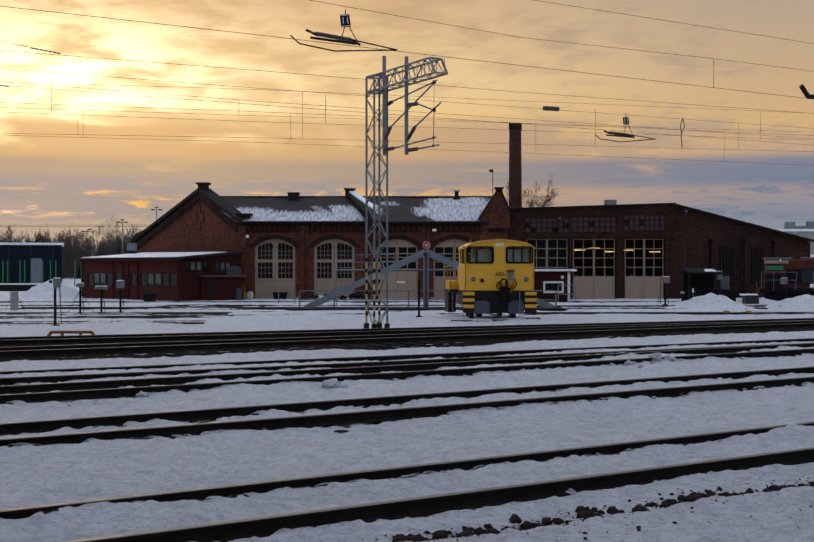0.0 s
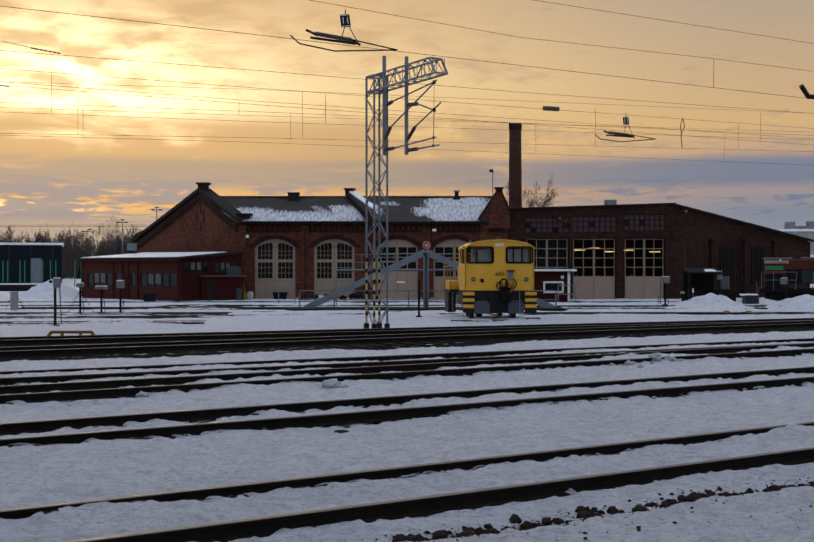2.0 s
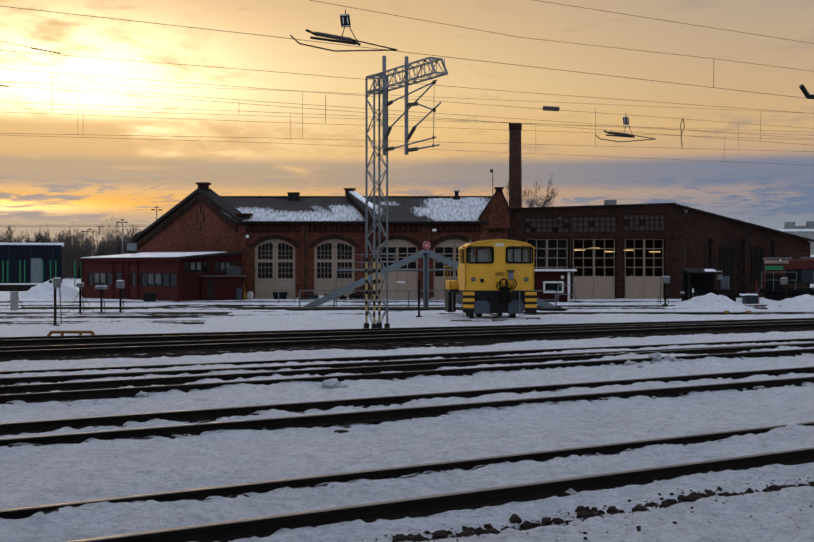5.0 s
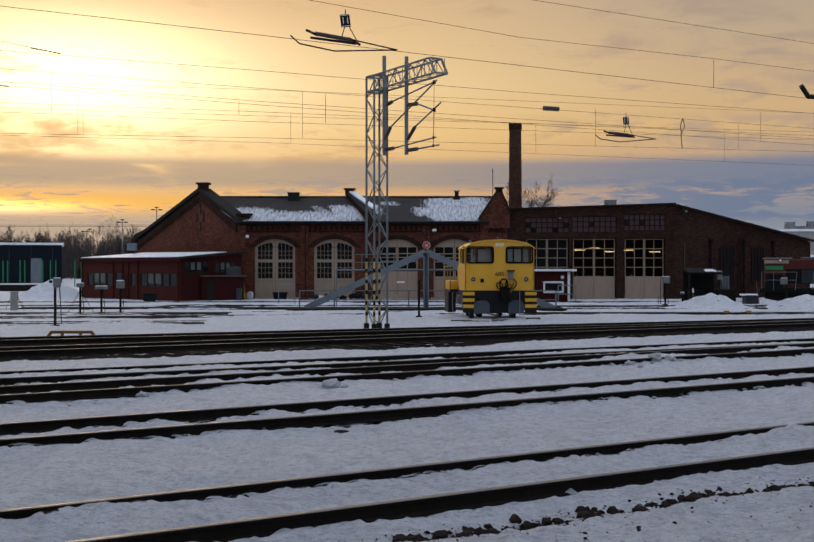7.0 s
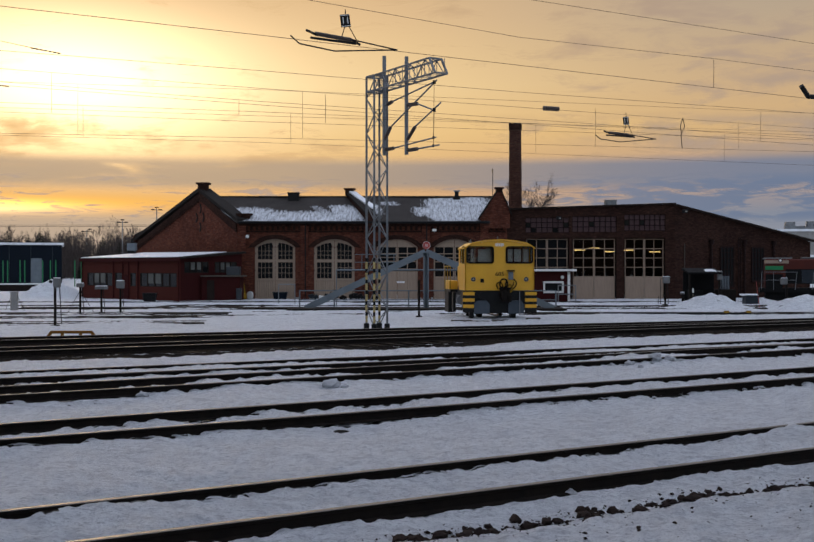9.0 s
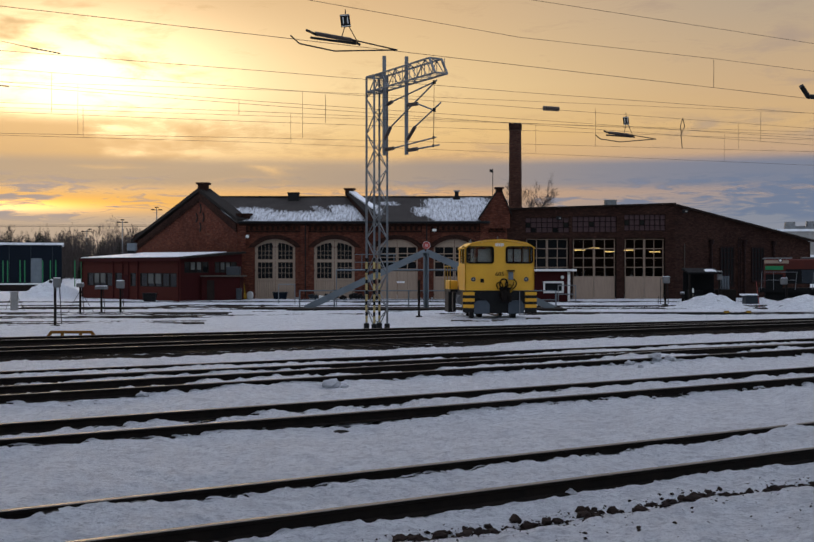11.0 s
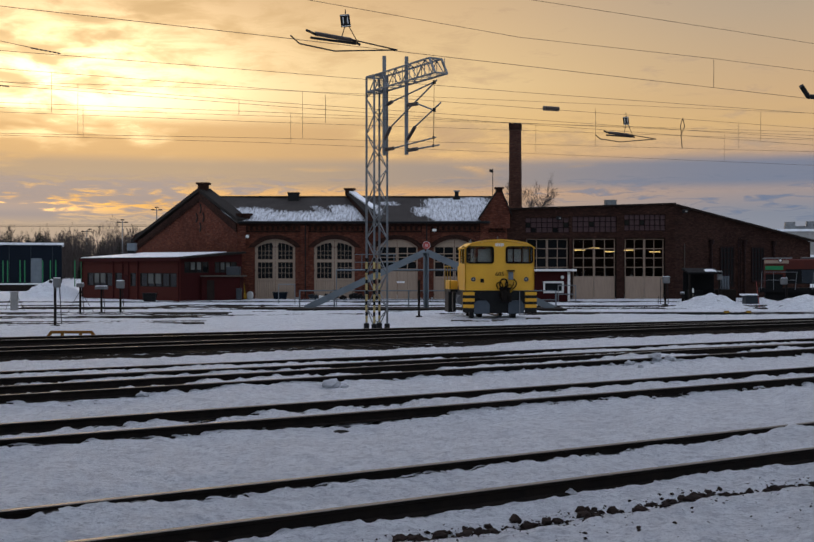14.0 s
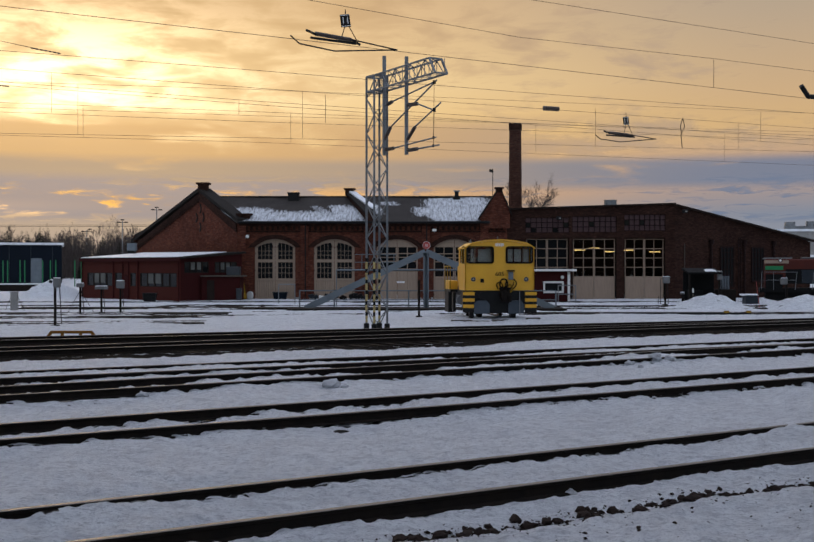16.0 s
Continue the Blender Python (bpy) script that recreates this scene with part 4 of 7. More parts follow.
for gi, (a, b) in enumerate(bays):
    g = new("gate")
    g.parent = new_shed
    a, b = a + 0.08, b - 0.08
    zb, zt = 1.55, 4.58
    lw = (b - a) / 2
    for side in (0, 1):
        x0 = a + side * lw
        panel = boxes(((x0 + lw / 2, FY + 0.3, (GZ + zb) / 2 + 0.02), (lw - 0.03, 0.07, zb - GZ - 0.04)))
        lf = part("leaf", panel, CREAM, g)
        m = bmesh.new()
        for k in range(3):
            box(m, (x0 + 0.05 + (lw - 0.1) * k / 2, FY + 0.3, (zb + zt) / 2), (0.065 if k != 1 else 0.05, 0.08, zt - zb))
        for k in range(5):
            box(m, (x0 + lw / 2, FY + 0.3, zb + 0.04 + (zt - zb - 0.08) * k / 4), (lw, 0.08, 0.058))
        part("glazing_grid", m, CREAM, lf)
        for r in range(4):
            for k in range(2):
                ob = part("pane", boxes(((0, 0, 0), (lw / 2 - 0.07, 0.01, (zt - zb) / 4 - 0.06))), CLEAR if gi else GLASS, lf)
                ob.visible_shadow = False
                ob.location = (x0 + 0.05 + (lw - 0.1) * (k + 0.5) / 2, FY + 0.32, zb + 0.04 + (zt - zb - 0.08) * (r + 0.5) / 4)
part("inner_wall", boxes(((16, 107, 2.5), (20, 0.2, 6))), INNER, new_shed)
part("gate_sign", boxes(((-0.5, FY + 0.19, 1.15), (0.62, 0.02, 0.13))), WHITE, old_shed, "small pale sign plate on the gate")

# ---- red wooden annex against the gable ----
annex = thing("annex_building", pose(0, 0, 0), "low dark-red boarded annex with snowy lean-to roof", "annex")
A0, A1, A2 = Vector((-26.5, 95.2, 0)), Vector((-16.85, 86.2, 0)), Vector((-12.9, 90.9, 0))
AB = A0 + (A2 - A1) * 1.0
AZ = 2.93


def lerp(p, q, s, z):
    r = p.lerp(q, s)
    return Vector((r.x, r.y, z))


an_f = (A1 - A0).normalized()
an_n = Vector((an_f.y, -an_f.x, 0))
if an_n.y > 0:
    an_n = -an_n
an_s = Vector(((A2 - A1).normalized().y, -(A2 - A1).normalized().x, 0))


front_wins = [(0.055, 0.33), (0.36, 0.43), (0.52, 0.575), (0.62, 0.975)]
opens = [(a, b, 0.85, 1.9) for a, b in front_wins]
part("front_wall", wall_strip(A0, A1, GZ - 0.1, AZ, opens, an_n), RED_WOOD, annex, "red boarded wall with a row of windows")
side_opens = [(0.08, 0.46, 1.9, 2.75), (0.56, 0.92, 1.9, 2.75)]
# same boards in a darker red: the side's shade is put into its colour
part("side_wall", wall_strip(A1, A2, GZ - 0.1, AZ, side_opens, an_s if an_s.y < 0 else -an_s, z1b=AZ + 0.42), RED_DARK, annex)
an_sn = an_s if an_s.y < 0 else -an_s
part("roof", prism([lerp(A0, A1, -0.006, AZ) + an_n * 0.18, lerp(A0, A1, 1.03, AZ) + an_n * 0.18, A2 + Vector((0.3, 0.2, AZ + 0.48)), AB + Vector((0, 0.2, AZ + 0.48))], (0, 0, 0.14)), DARK_TIN, annex)
part("roof_snow", prism([lerp(A0, A1, -0.004, AZ + 0.145) + an_n * 0.14, lerp(A0, A1, 0.99, AZ + 0.145) + an_n * 0.14, A2 + Vector((-1.2, 0.2, AZ + 0.57)), AB + Vector((0, 0.2, AZ + 0.62))], (0, 0, 0.05)), SNOW, annex, "thin snow on the lean-to roof")
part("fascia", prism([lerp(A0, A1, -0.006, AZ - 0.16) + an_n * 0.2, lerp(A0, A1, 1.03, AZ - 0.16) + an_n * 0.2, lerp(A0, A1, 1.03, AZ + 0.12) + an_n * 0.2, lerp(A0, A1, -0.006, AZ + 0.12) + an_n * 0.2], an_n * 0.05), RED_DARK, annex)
CURTAIN = worn("pale_blind", (0.09, 0.09, 0.083, 1), (0.16, 0.16, 0.148, 1), 0.7)
for (a, b, z0, z1), (p, q, nn, cnt) in [(o, (A0, A1, an_n, max(1, round((o[1] - o[0]) * 14)))  ) for o in opens] + [(o, (A1, A2, an_sn, 4)) for o in side_opens]:
    win = new("window")
    win.parent = annex
    m = bmesh.new()
    for k in range(cnt + 1):
        s = a + (b - a) * k / cnt
        bar(m, lerp(p, q, s, z0) - nn * 0.05, lerp(p, q, s, z1) - nn * 0.05, 0.09)
    for z in (z0, z1):
        bar(m, lerp(p, q, a, z) - nn * 0.05, lerp(p, q, b, z) - nn * 0.05, 0.09)
    part("frame", m, WINFRAME, win)
    for k in range(cnt):
        s0, s1 = a + (b - a) * (k + 0.06) / cnt, a + (b - a) * (k + 0.94) / cnt
        part("pane", prism([lerp(p, q, s0, z0 + 0.04) - nn * 0.07, lerp(p, q, s1, z0 + 0.04) - nn * 0.07, lerp(p, q, s1, z1 - 0.04) - nn * 0.07, lerp(p, q, s0, z1 - 0.04) - nn * 0.07], -nn * 0.02), GLASS, win)
        if k in (1, 2) and cnt > 3:
            part("blind", prism([lerp(p, q, s0, z0 + 0.25) - nn * 0.055, lerp(p, q, s0 + (s1 - s0) * 0.8, z0 + 0.25) - nn * 0.055, lerp(p, q, s0 + (s1 - s0) * 0.8, z1 - 0.05) - nn * 0.055, lerp(p, q, s0, z1 - 0.05) - nn * 0.055], -nn * 0.01), CURTAIN, win)
for s in (0.0, 0.345, 0.445, 0.505, 0.6, 1.0):
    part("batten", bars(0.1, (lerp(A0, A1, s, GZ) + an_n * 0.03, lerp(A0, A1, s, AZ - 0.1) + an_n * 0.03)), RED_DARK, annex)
part("door", prism([lerp(A0, A1, 0.45, GZ + 0.1) + an_n * 0.02, lerp(A0, A1, 0.5, GZ + 0.1) + an_n * 0.02, lerp(A0, A1, 0.5, 1.75) + an_n * 0.02, lerp(A0, A1, 0.45, 1.75) + an_n * 0.02], an_n * 0.04), RED_DARK, annex, "dark red-brown plank door")
vent = thing("roof_vent_box", pose(-22.6, 95.8, 3.55), "grey metal vent box on the annex roof", "vent")
part("housing", boxes(((0, 0, 0.45), (0.7, 0.6, 0.6)), bevel=0.03), BLUE_GREY, vent)
part("curb", boxes(((0, 0, 0.05), (0.6, 0.5, 0.3))), BLACK, vent)

porch = thing("porch", pose(-14.0, 88.2, GZ), "small red boarded porch beside the annex", "porch")
part("wall", boxes(((0.0, 0.4, 1.05), (2.9, 2.0, 2.1))), RED_DARK, porch)
part("roof", boxes(((0.1, 0.4, 2.17), (3.2, 2.3, 0.1))), GREY_WOOD, porch)
part("door", boxes(((-0.75, -0.63, 0.95), (0.55, 0.05, 1.8))), WINFRAME, porch)
part("roof_box", boxes(((0.85, 0.2, 2.55), (1.0, 0.8, 0.66)), bevel=0.03), BIN_GREY, porch, "grey-blue box on the porch roof")
for x, y, s, m, lbl, cat in ((-12.6, 87.4, (0.42, 0.42, 0.85), BIN_GREY, "grey plastic waste bin by the porch", "bin"), (-18.9, 85.6, (1.0, 0.6, 0.55), BLACK, "black snow-dusted storage chest by the annex", "chest"),
                             (-9.9, 91.0, (1.1, 0.6, 0.5), GREEN, "dark green tarpaulin-covered crate by the gate", "crate")):
    ob = thing(cat, pose(x, y, GL), lbl, cat)
    bm = boxes(((0, 0, s[2] / 2), s), bevel=0.05)
    for v in bm.verts:
        if v.co.z < s[2] / 2:
            v.co.x *= 0.85
            v.co.y *= 0.85
    part("body", bm, m if m is not GREEN else NAVY, ob)
    part("lid", boxes(((0, 0, s[2] + 0.03), (s[0] * 1.06, s[1] * 1.06, 0.07)), bevel=0.02), BLACK if m is CONCRETE else m if m is not GREEN else DARK_BLUE, ob)

# ---- chimney ----
chimney = thing("chimney", pose(9.75, 105, GZ), "tall round brick factory chimney", "chimney")
st = bmesh.new()
bar(st, (0, 0, 0), (0, 0, 15.3), 0.66, 0.54, 24)
part("shaft", st, SOOTY, chimney, smooth=False)
part("crown", bars(0.59, ((0, 0, 15.15), (0, 0, 15.75)), n=24), BRICK_DARK, chimney)
for z in (5, 8, 11, 13.6):
    part("iron_band", bars(0.64 - z * 0.0065, ((0, 0, z), (0, 0, z + 0.08)), n=24), BLACK, chimney)

# ---- turntable with its overhead gantry ----
tt = thing("turntable", pose(0, 66, -0.15), "blue-grey steel railway turntable with braced gantry", "turntable")
for (a, b) in (((-5.75, 0.15), (1.06, 3.35)), ((1.06, 3.35), (8.3, 0.15))):
    part("brace", bars(0.3, ((a[0], 0, a[1]), (b[0], 0, b[1])), h=0.36), BLUE_GREY, tt)
part("post", boxes(((0.96, 0, 1.6), (0.06, 0.3, 3.4)), ((1.2, 0, 1.6), (0.06, 0.3, 3.4)), ((1.08, 0.1, 1.6), (0.2, 0.05, 3.4))), BLUE_GREY, tt)
part("deck", boxes(((1.1, 0, 0.1), (15.5, 3.2, 0.18)), ((1.1, -1.5, -0.1), (15.0, 0.25, 0.4))), TIMBER, tt)
part("pit_wall", boxes(((1.1, -2.6, 0.0), (19, 0.4, 0.16))), TIMBER, tt)
part("walkway_pipe", bars(0.055, ((-4.07, 1.2, 2.32), (3.4, 1.2, 2.32)), n=8), BLUE_GREY, tt)
part("walkway_post", bars(0.025, ((-4.07, 1.2, 0.1), (-4.07, 1.2, 2.36)), n=8), BLUE_GREY, tt)
for z in (2.77, 3.22):
    part("upper_rail", bars(0.022, ((-3.0, 1.2, z), (-0.6, 1.2, z)), n=6), BLUE_GREY, tt)
for x in (-2.6, -0.75):
    part("upper_post", bars(0.025, ((x, 1.2, 2.32), (x, 1.2, 3.24)), n=6), BLUE_GREY, tt)
for x in (-6.2, -4.2, -2.4, 0.1, 3.2, 5.3, 8.6):
    part("railing_post", bars(0.045, ((x, 1.3, 0), (x, 1.3, 1.15)), n=6), BLUE_GREY, tt)
for z in (0.6, 1.13):
    part("handrail", bars(0.03, ((-6.2, 1.3, z), (8.6, 1.3, z)), n=6), BLUE_GREY, tt)
disc = part("signal_disc", bars(0.2, ((1.1, -0.05, 3.72), (1.1, 0.0, 3.72)), n=24), SIGN_RED, tt, "faded red round disc with a pale rim")
part("disc_rim", bars(0.22, ((1.1, 0.0, 3.72), (1.1, 0.02, 3.72)), n=24), WHITE, disc)
part("disc_bars", boxes(((1.06, -0.062, 3.72), (0.025, 0.01, 0.14)), ((1.14, -0.062, 3.72), (0.025, 0.01, 0.14))), WHITE, disc)

# ---- red cabin behind the shunter ----
cabin = thing("cabin", pose(10.6, 85, GZ), "small dark-red wooden cabin with white trim", "cabin")
part("wall", wall_strip(Vector((-2.6, 0, 0)), Vector((1.25, 0, 0)), 0, 2.5, [(0.53, 0.86, 1.02, 1.72)], Vector((0, -1, 0))), RED_DARK, cabin)
part("end_wall", boxes(((1.17, 1.3, 1.25), (0.15, 2.4, 2.5)), ((-2.52, 1.3, 1.25), (0.15, 2.4, 2.5)), ((-0.6, 2.5, 1.25), (3.6, 0.15, 2.5))), RED_DARK, cabin)
part("roof", boxes(((-0.5, 1.2, 2.62), (4.4, 3.2, 0.14))), DARK_TIN, cabin)
part("roof_edge", boxes(((-0.5, -0.42, 2.62), (4.45, 0.04, 0.16))), WHITE, cabin)
part("corner_board", boxes(((1.2, -0.02, 1.25), (0.18, 0.06, 2.5))), WHITE, cabin)
w = part("window_frame", boxes(((0.08, -0.04, 1.02), (1.45, 0.07, 0.14)), ((0.08, -0.04, 1.74), (1.45, 0.07, 0.14)), ((-0.6, -0.04, 1.38), (0.13, 0.07, 0.7)), ((0.76, -0.04, 1.38), (0.13, 0.07, 0.7))), WHITE, cabin)
part("pane", boxes(((0.08, 0.03, 1.38), (1.3, 0.02, 0.66))), GLASS, w)
part("lamp_globe", blob(bmesh.new(), (0.72, -0.1, 2.1), (0.13, 0.1, 0.13), 3, 2, 0.0), WHITE, cabin)
rl = thing("handrail", pose(12.1, 83.6, -0.3), "grey tubular handrail beside the cabin", "railing")
for x in (-1.25, 0):
    part("post", bars(0.035, ((x, 0, 0), (x, 0, 1.35)), n=8), GALV, rl)
for z in (0.7, 1.33):
    part("rail", bars(0.035, ((-1.25, 0, z), (0, 0, z)), n=8), GALV, rl)

# ---- the yellow shunter ----
GUARD = worn("dark_grey_guard_paint", (0.045, 0.055, 0.07, 1), (0.08, 0.095, 0.115, 1), 0.5, 0.1, scale=2)
loco = thing("shunting_locomotive", pose(3.97, 49.9, 0.03, 0, 0, 4), "small yellow diesel shunting locomotive with number 605", "locomotive")


def cab_shell():
    """The cab: a prism with a bowed roof, its front pierced by two windows."""
    bm = bmesh.new()
    w = 1.5
    roof = [(-w, 3.2), (-1.2, 3.36), (-0.6, 3.48), (0, 3.52), (0.6, 3.48), (1.2, 3.36), (w, 3.2)]
    y0, y1 = 0.0, 2.3
    zb, z0, z1 = 1.34, 2.55, 3.24
    wins = [(-1.4, -0.26), (0.26, 1.4)]

    def front(y, d):
        slab(bm, [(-w, y, zb), (w, y, zb), (w, y, z0), (-w, y, z0)], (0, d, 0))
        for a, b in ((-w, -1.4), (-0.26, 0.26), (1.4, w)):
            slab(bm, [(a, y, z0), (b, y, z0), (b, y, z1), (a, y, z1)], (0, d, 0))
        for (xa, za), (xb, zb2) in zip(roof, roof[1:]):
            slab(bm, [(xa, y, min(z1, za - 0.002)), (xb, y, min(z1, zb2 - 0.002)), (xb, y, zb2), (xa, y, za)], (0, d, 0))
    front(y0, 0.06)
    front(y1 - 0.06, 0.06)
    for sx in (-1, 1):
        x = sx * w
        inn = (-sx * 0.06, 0, 0)
        slab(bm, [(x, y0, zb), (x, y1, zb), (x, y1, z0), (x, y0, z0)], inn)
        for a, b in ((y0, 0.25), (0.95, 1.3), (2.0, y1)):
            slab(bm, [(x, a, z0), (x, b, z0), (x, b, z1), (x, a, z1)], inn)
    return bm


cab = part("cab", cab_shell(), YELLOW, loco, "yellow cab body")
roof_bm = bmesh.new()
prof = [(-1.53, 3.16), (-1.2, 3.37), (-0.6, 3.49), (0, 3.53), (0.6, 3.49), (1.2, 3.37), (1.53, 3.16)]
for (xa, za), (xb, zb) in zip(prof, prof[1:]):
    slab(roof_bm, [(xa, -0.05, za), (xb, -0.05, zb), (xb, -0.05, zb + 0.06), (xa, -0.05, za + 0.06)], (0, 2.45, 0))
bmesh.ops.remove_doubles(roof_bm, verts=roof_bm.verts[:], dist=0.001)
part("roof", roof_bm, YELLOW, loco)


def rounded_frame(x0, x1, z0, z1, y, t=0.055, d=0.05):
    bm = bmesh.new()
    r = 0.12
    outer, inner = [], []
    for cx, cz, a0 in ((x1 - r, z1 - r, 0), (x0 + r, z1 - r, 90), (x0 + r, z0 + r, 180), (x1 - r, z0 + r, 270)):
        for k in range(5):
            a = radians(a0 + 22.5 * k)
            outer.append((cx + r * math.cos(a), cz + r * math.sin(a)))
            inner.append((cx + (r - t) * math.cos(a), cz + (r - t) * math.sin(a)))
    k = len(outer)
    for i in range(k):
        j = (i + 1) % k
        slab(bm, [(p[0], y, p[1]) for p in (outer[i], outer[j], inner[j], inner[i])], (0, d, 0))
    return bm


for a, b in ((-1.44, -0.25), (0.25, 1.44)):
    wf = part("window_seal", rounded_frame(a, b, 2.52, 3.27, -0.035), RUBBER, loco)
    ob = part("pane", boxes((((a + b) / 2, 0.03, 2.9), (b - a - 0.06, 0.012, 0.7))), CLEAR, wf)
    ob.visible_shadow = False
    part("wiper", bars(0.018, (((a + b) / 2 - 0.25, -0.05, 3.28), ((a + b) / 2 - 0.34, -0.05, 2.75))), RUBBER, wf)
for sx in (-1, 1):
    ob = part("side_pane", boxes(((sx * 1.47, 0.6, 2.9), (0.012, 0.7, 0.69)), ((sx * 1.47, 1.65, 2.9), (0.012, 0.7, 0.69))), CLEAR, loco)
    ob.visible_shadow = False
    part("side_seal", boxes(((sx * 1.51, 0.25, 2.9), (0.03, 0.06, 0.75)), ((sx * 1.51, 0.95, 2.9), (0.03, 0.06, 0.75)), ((sx * 1.51, 0.6, 2.55), (0.03, 0.7, 0.06)), ((sx * 1.51, 0.6, 3.24), (0.03, 0.7, 0.06))), RUBBER, loco)
LINING = worn("grey_cab_lining", (0.3, 0.3, 0.29, 1), (0.42, 0.42, 0.4, 1), 0.6)
part("rear_lining", boxes(((-1.4, 2.2, 2.88), (0.12, 0.03, 0.74)), ((0, 2.2, 2.88), (0.6, 0.03, 0.74)), ((1.4, 2.2, 2.88), (0.12, 0.03, 0.74)), ((0, 2.2, 2.2), (2.8, 0.03, 0.62))), LINING, loco)
for sx in (-1, 1):
    part("side_lining", boxes(*[((sx * 1.42, (a + b) / 2, 2.88), (0.02, b - a, 0.74)) for a, b in ((0.08, 0.25), (0.95, 1.3), (2.0, 2.18))]), LINING, loco)
part("cab_floor", boxes(((0, 1.15, 1.4), (2.88, 2.1, 0.08))), BLACK, loco)
seat_m = worn("worn_grey_fabric", (0.2, 0.2, 0.2, 1), (0.32, 0.32, 0.31, 1), 0.9)
part("driver_seat", boxes(((-0.6, 1.2, 2.45), (0.55, 0.14, 0.75)), ((-0.6, 1.0, 2.05), (0.55, 0.5, 0.14)), bevel=0.04), seat_m, loco)
part("console", boxes(((0.3, 0.6, 2.15), (1.4, 0.5, 0.75)), bevel=0.05), BLUE_GREY, loco)
pale = worn("pale_cab_lining", (0.55, 0.55, 0.53, 1), (0.75, 0.75, 0.72, 1), 0.7)
for x, w in ((-0.62, 0.55), (-1.15, 0.12), (0.5, 0.22), (0.82, 0.3), (1.18, 0.22)):
    part("cab_blind", boxes(((x, 0.32, 2.88), (w, 0.03, 0.56)), bevel=0.008), pale, loco)
part("underframe", boxes(((0, 3.35, 1.14), (2.75, 6.3, 0.3)), ((0, 0.14, 1.02), (2.0, 0.1, 0.62))), DARK_BLUE, loco)
part("engine_hood", boxes(((0, 4.4, 1.9), (2.2, 4.0, 1.15)), bevel=0.1), YELLOW, loco)
for sx in (-1, 1):
    gx = sx * 0.74 - 0.04
    part("rail_guard", prism([(gx + d, -0.1, z) for d, z in ((-0.33, 0.33), (0.33, 0.33), (0.33, 0.74), (0.2, 0.9), (-0.2, 0.9), (-0.33, 0.74))], (0, 0.14, 0)), GUARD, loco, "blue-grey chamfered rail guard plate")
    part("buffer_block", bars(0.2, ((gx - sx * 0.08, -0.06, 1.1), (gx - sx * 0.08, 0.1, 1.1)), n=16), BLACK, loco)
    st = new("step_plate")
    st.parent = loco
    part("plate", boxes(((sx * 1.34, 0.0, 0.84), (0.5, 0.1, 0.92))), BLACK, st)
    for z in (0.58, 0.85, 1.13):
        part("hazard_stripe", prism([(sx * 1.34 - 0.25, -0.056, z), (sx * 1.34 + 0.25, -0.056, z), (sx * 1.34 + 0.25, -0.056, z + 0.145), (sx * 1.34 - 0.25, -0.056, z + 0.145)], (0, 0.004, 0)), YELLOW, st)
    hl = part("headlight", bars(0.1, ((sx * 1.14, -0.05, 1.83), (sx * 1.14, 0.0, 1.83)), n=16), GALV, loco)
    part("rim", bars(0.085, ((sx * 1.14, -0.058, 1.83), (sx * 1.14, -0.05, 1.83)), n=16), BLACK, hl)
    part("lens", bars(0.05, ((sx * 1.14, -0.066, 1.83), (sx * 1.14, -0.058, 1.83)), n=16), CONCRETE, hl)
    for y in (1.2, 5.0):
        wh = part("wheel", bars(0.46, ((sx * 0.7, y, 0.46), (sx * 0.83, y, 0.46)), n=28), RUST, loco)
        part("tread", bars(0.5, ((sx * 0.66, y, 0.46), (sx * 0.7, y, 0.46)), n=28), BLACK, wh)
    part("brake_shoe", boxes(((sx * 0.9 - 0.28, 0.35, 0.28), (0.2, 0.3, 0.32))), BLACK, loco)
part("front_skirt", boxes(((-0.04, 0.06, 0.83), (2.16, 0.08, 0.98)), ((0, 0.2, 0.95), (2.9, 0.1, 0.55))), BLACK, loco)
part("socket_cover", boxes(((-0.76, -0.015, 1.77), (0.15, 0.03, 0.16))), RUST, loco, "small dark brown square cover")
words("running_number", "605", 0.26, pose(0.0, -0.008, 2.05, 90), RUBBER, loco)
part("emblem", boxes(*[((-0.16 + k * 0.075, -0.006, 3.34), (0.055, 0.008, 0.12 + 0.03 * (k % 2))) for k in range(5)]), WHITE, loco, "faded pale emblem bars")
sk = part("coupling_socket", boxes(((0.46, -0.1, 1.98), (0.2, 0.18, 0.34)), bevel=0.02), BLUE_GREY, loco)
part("socket_hood", boxes(((0.46, -0.12, 2.2), (0.3, 0.24, 0.06))), BLACK, sk)
cp = bmesh.new()
box(cp, (0.2, -0.35, 1.15), (0.34, 0.55, 0.34), bevel=0.06)
box(cp, (0.12, -0.62, 1.12), (0.2, 0.16, 0.46), bevel=0.04)
box(cp, (0.34, -0.6, 1.0), (0.16, 0.2, 0.3), bevel=0.04)
bar(cp, (0.2, -0.3, 1.5), (0.25, -0.5, 0.85), 0.05, n=8)
part("coupler", cp, RUST, loco, "rusty automatic coupler")


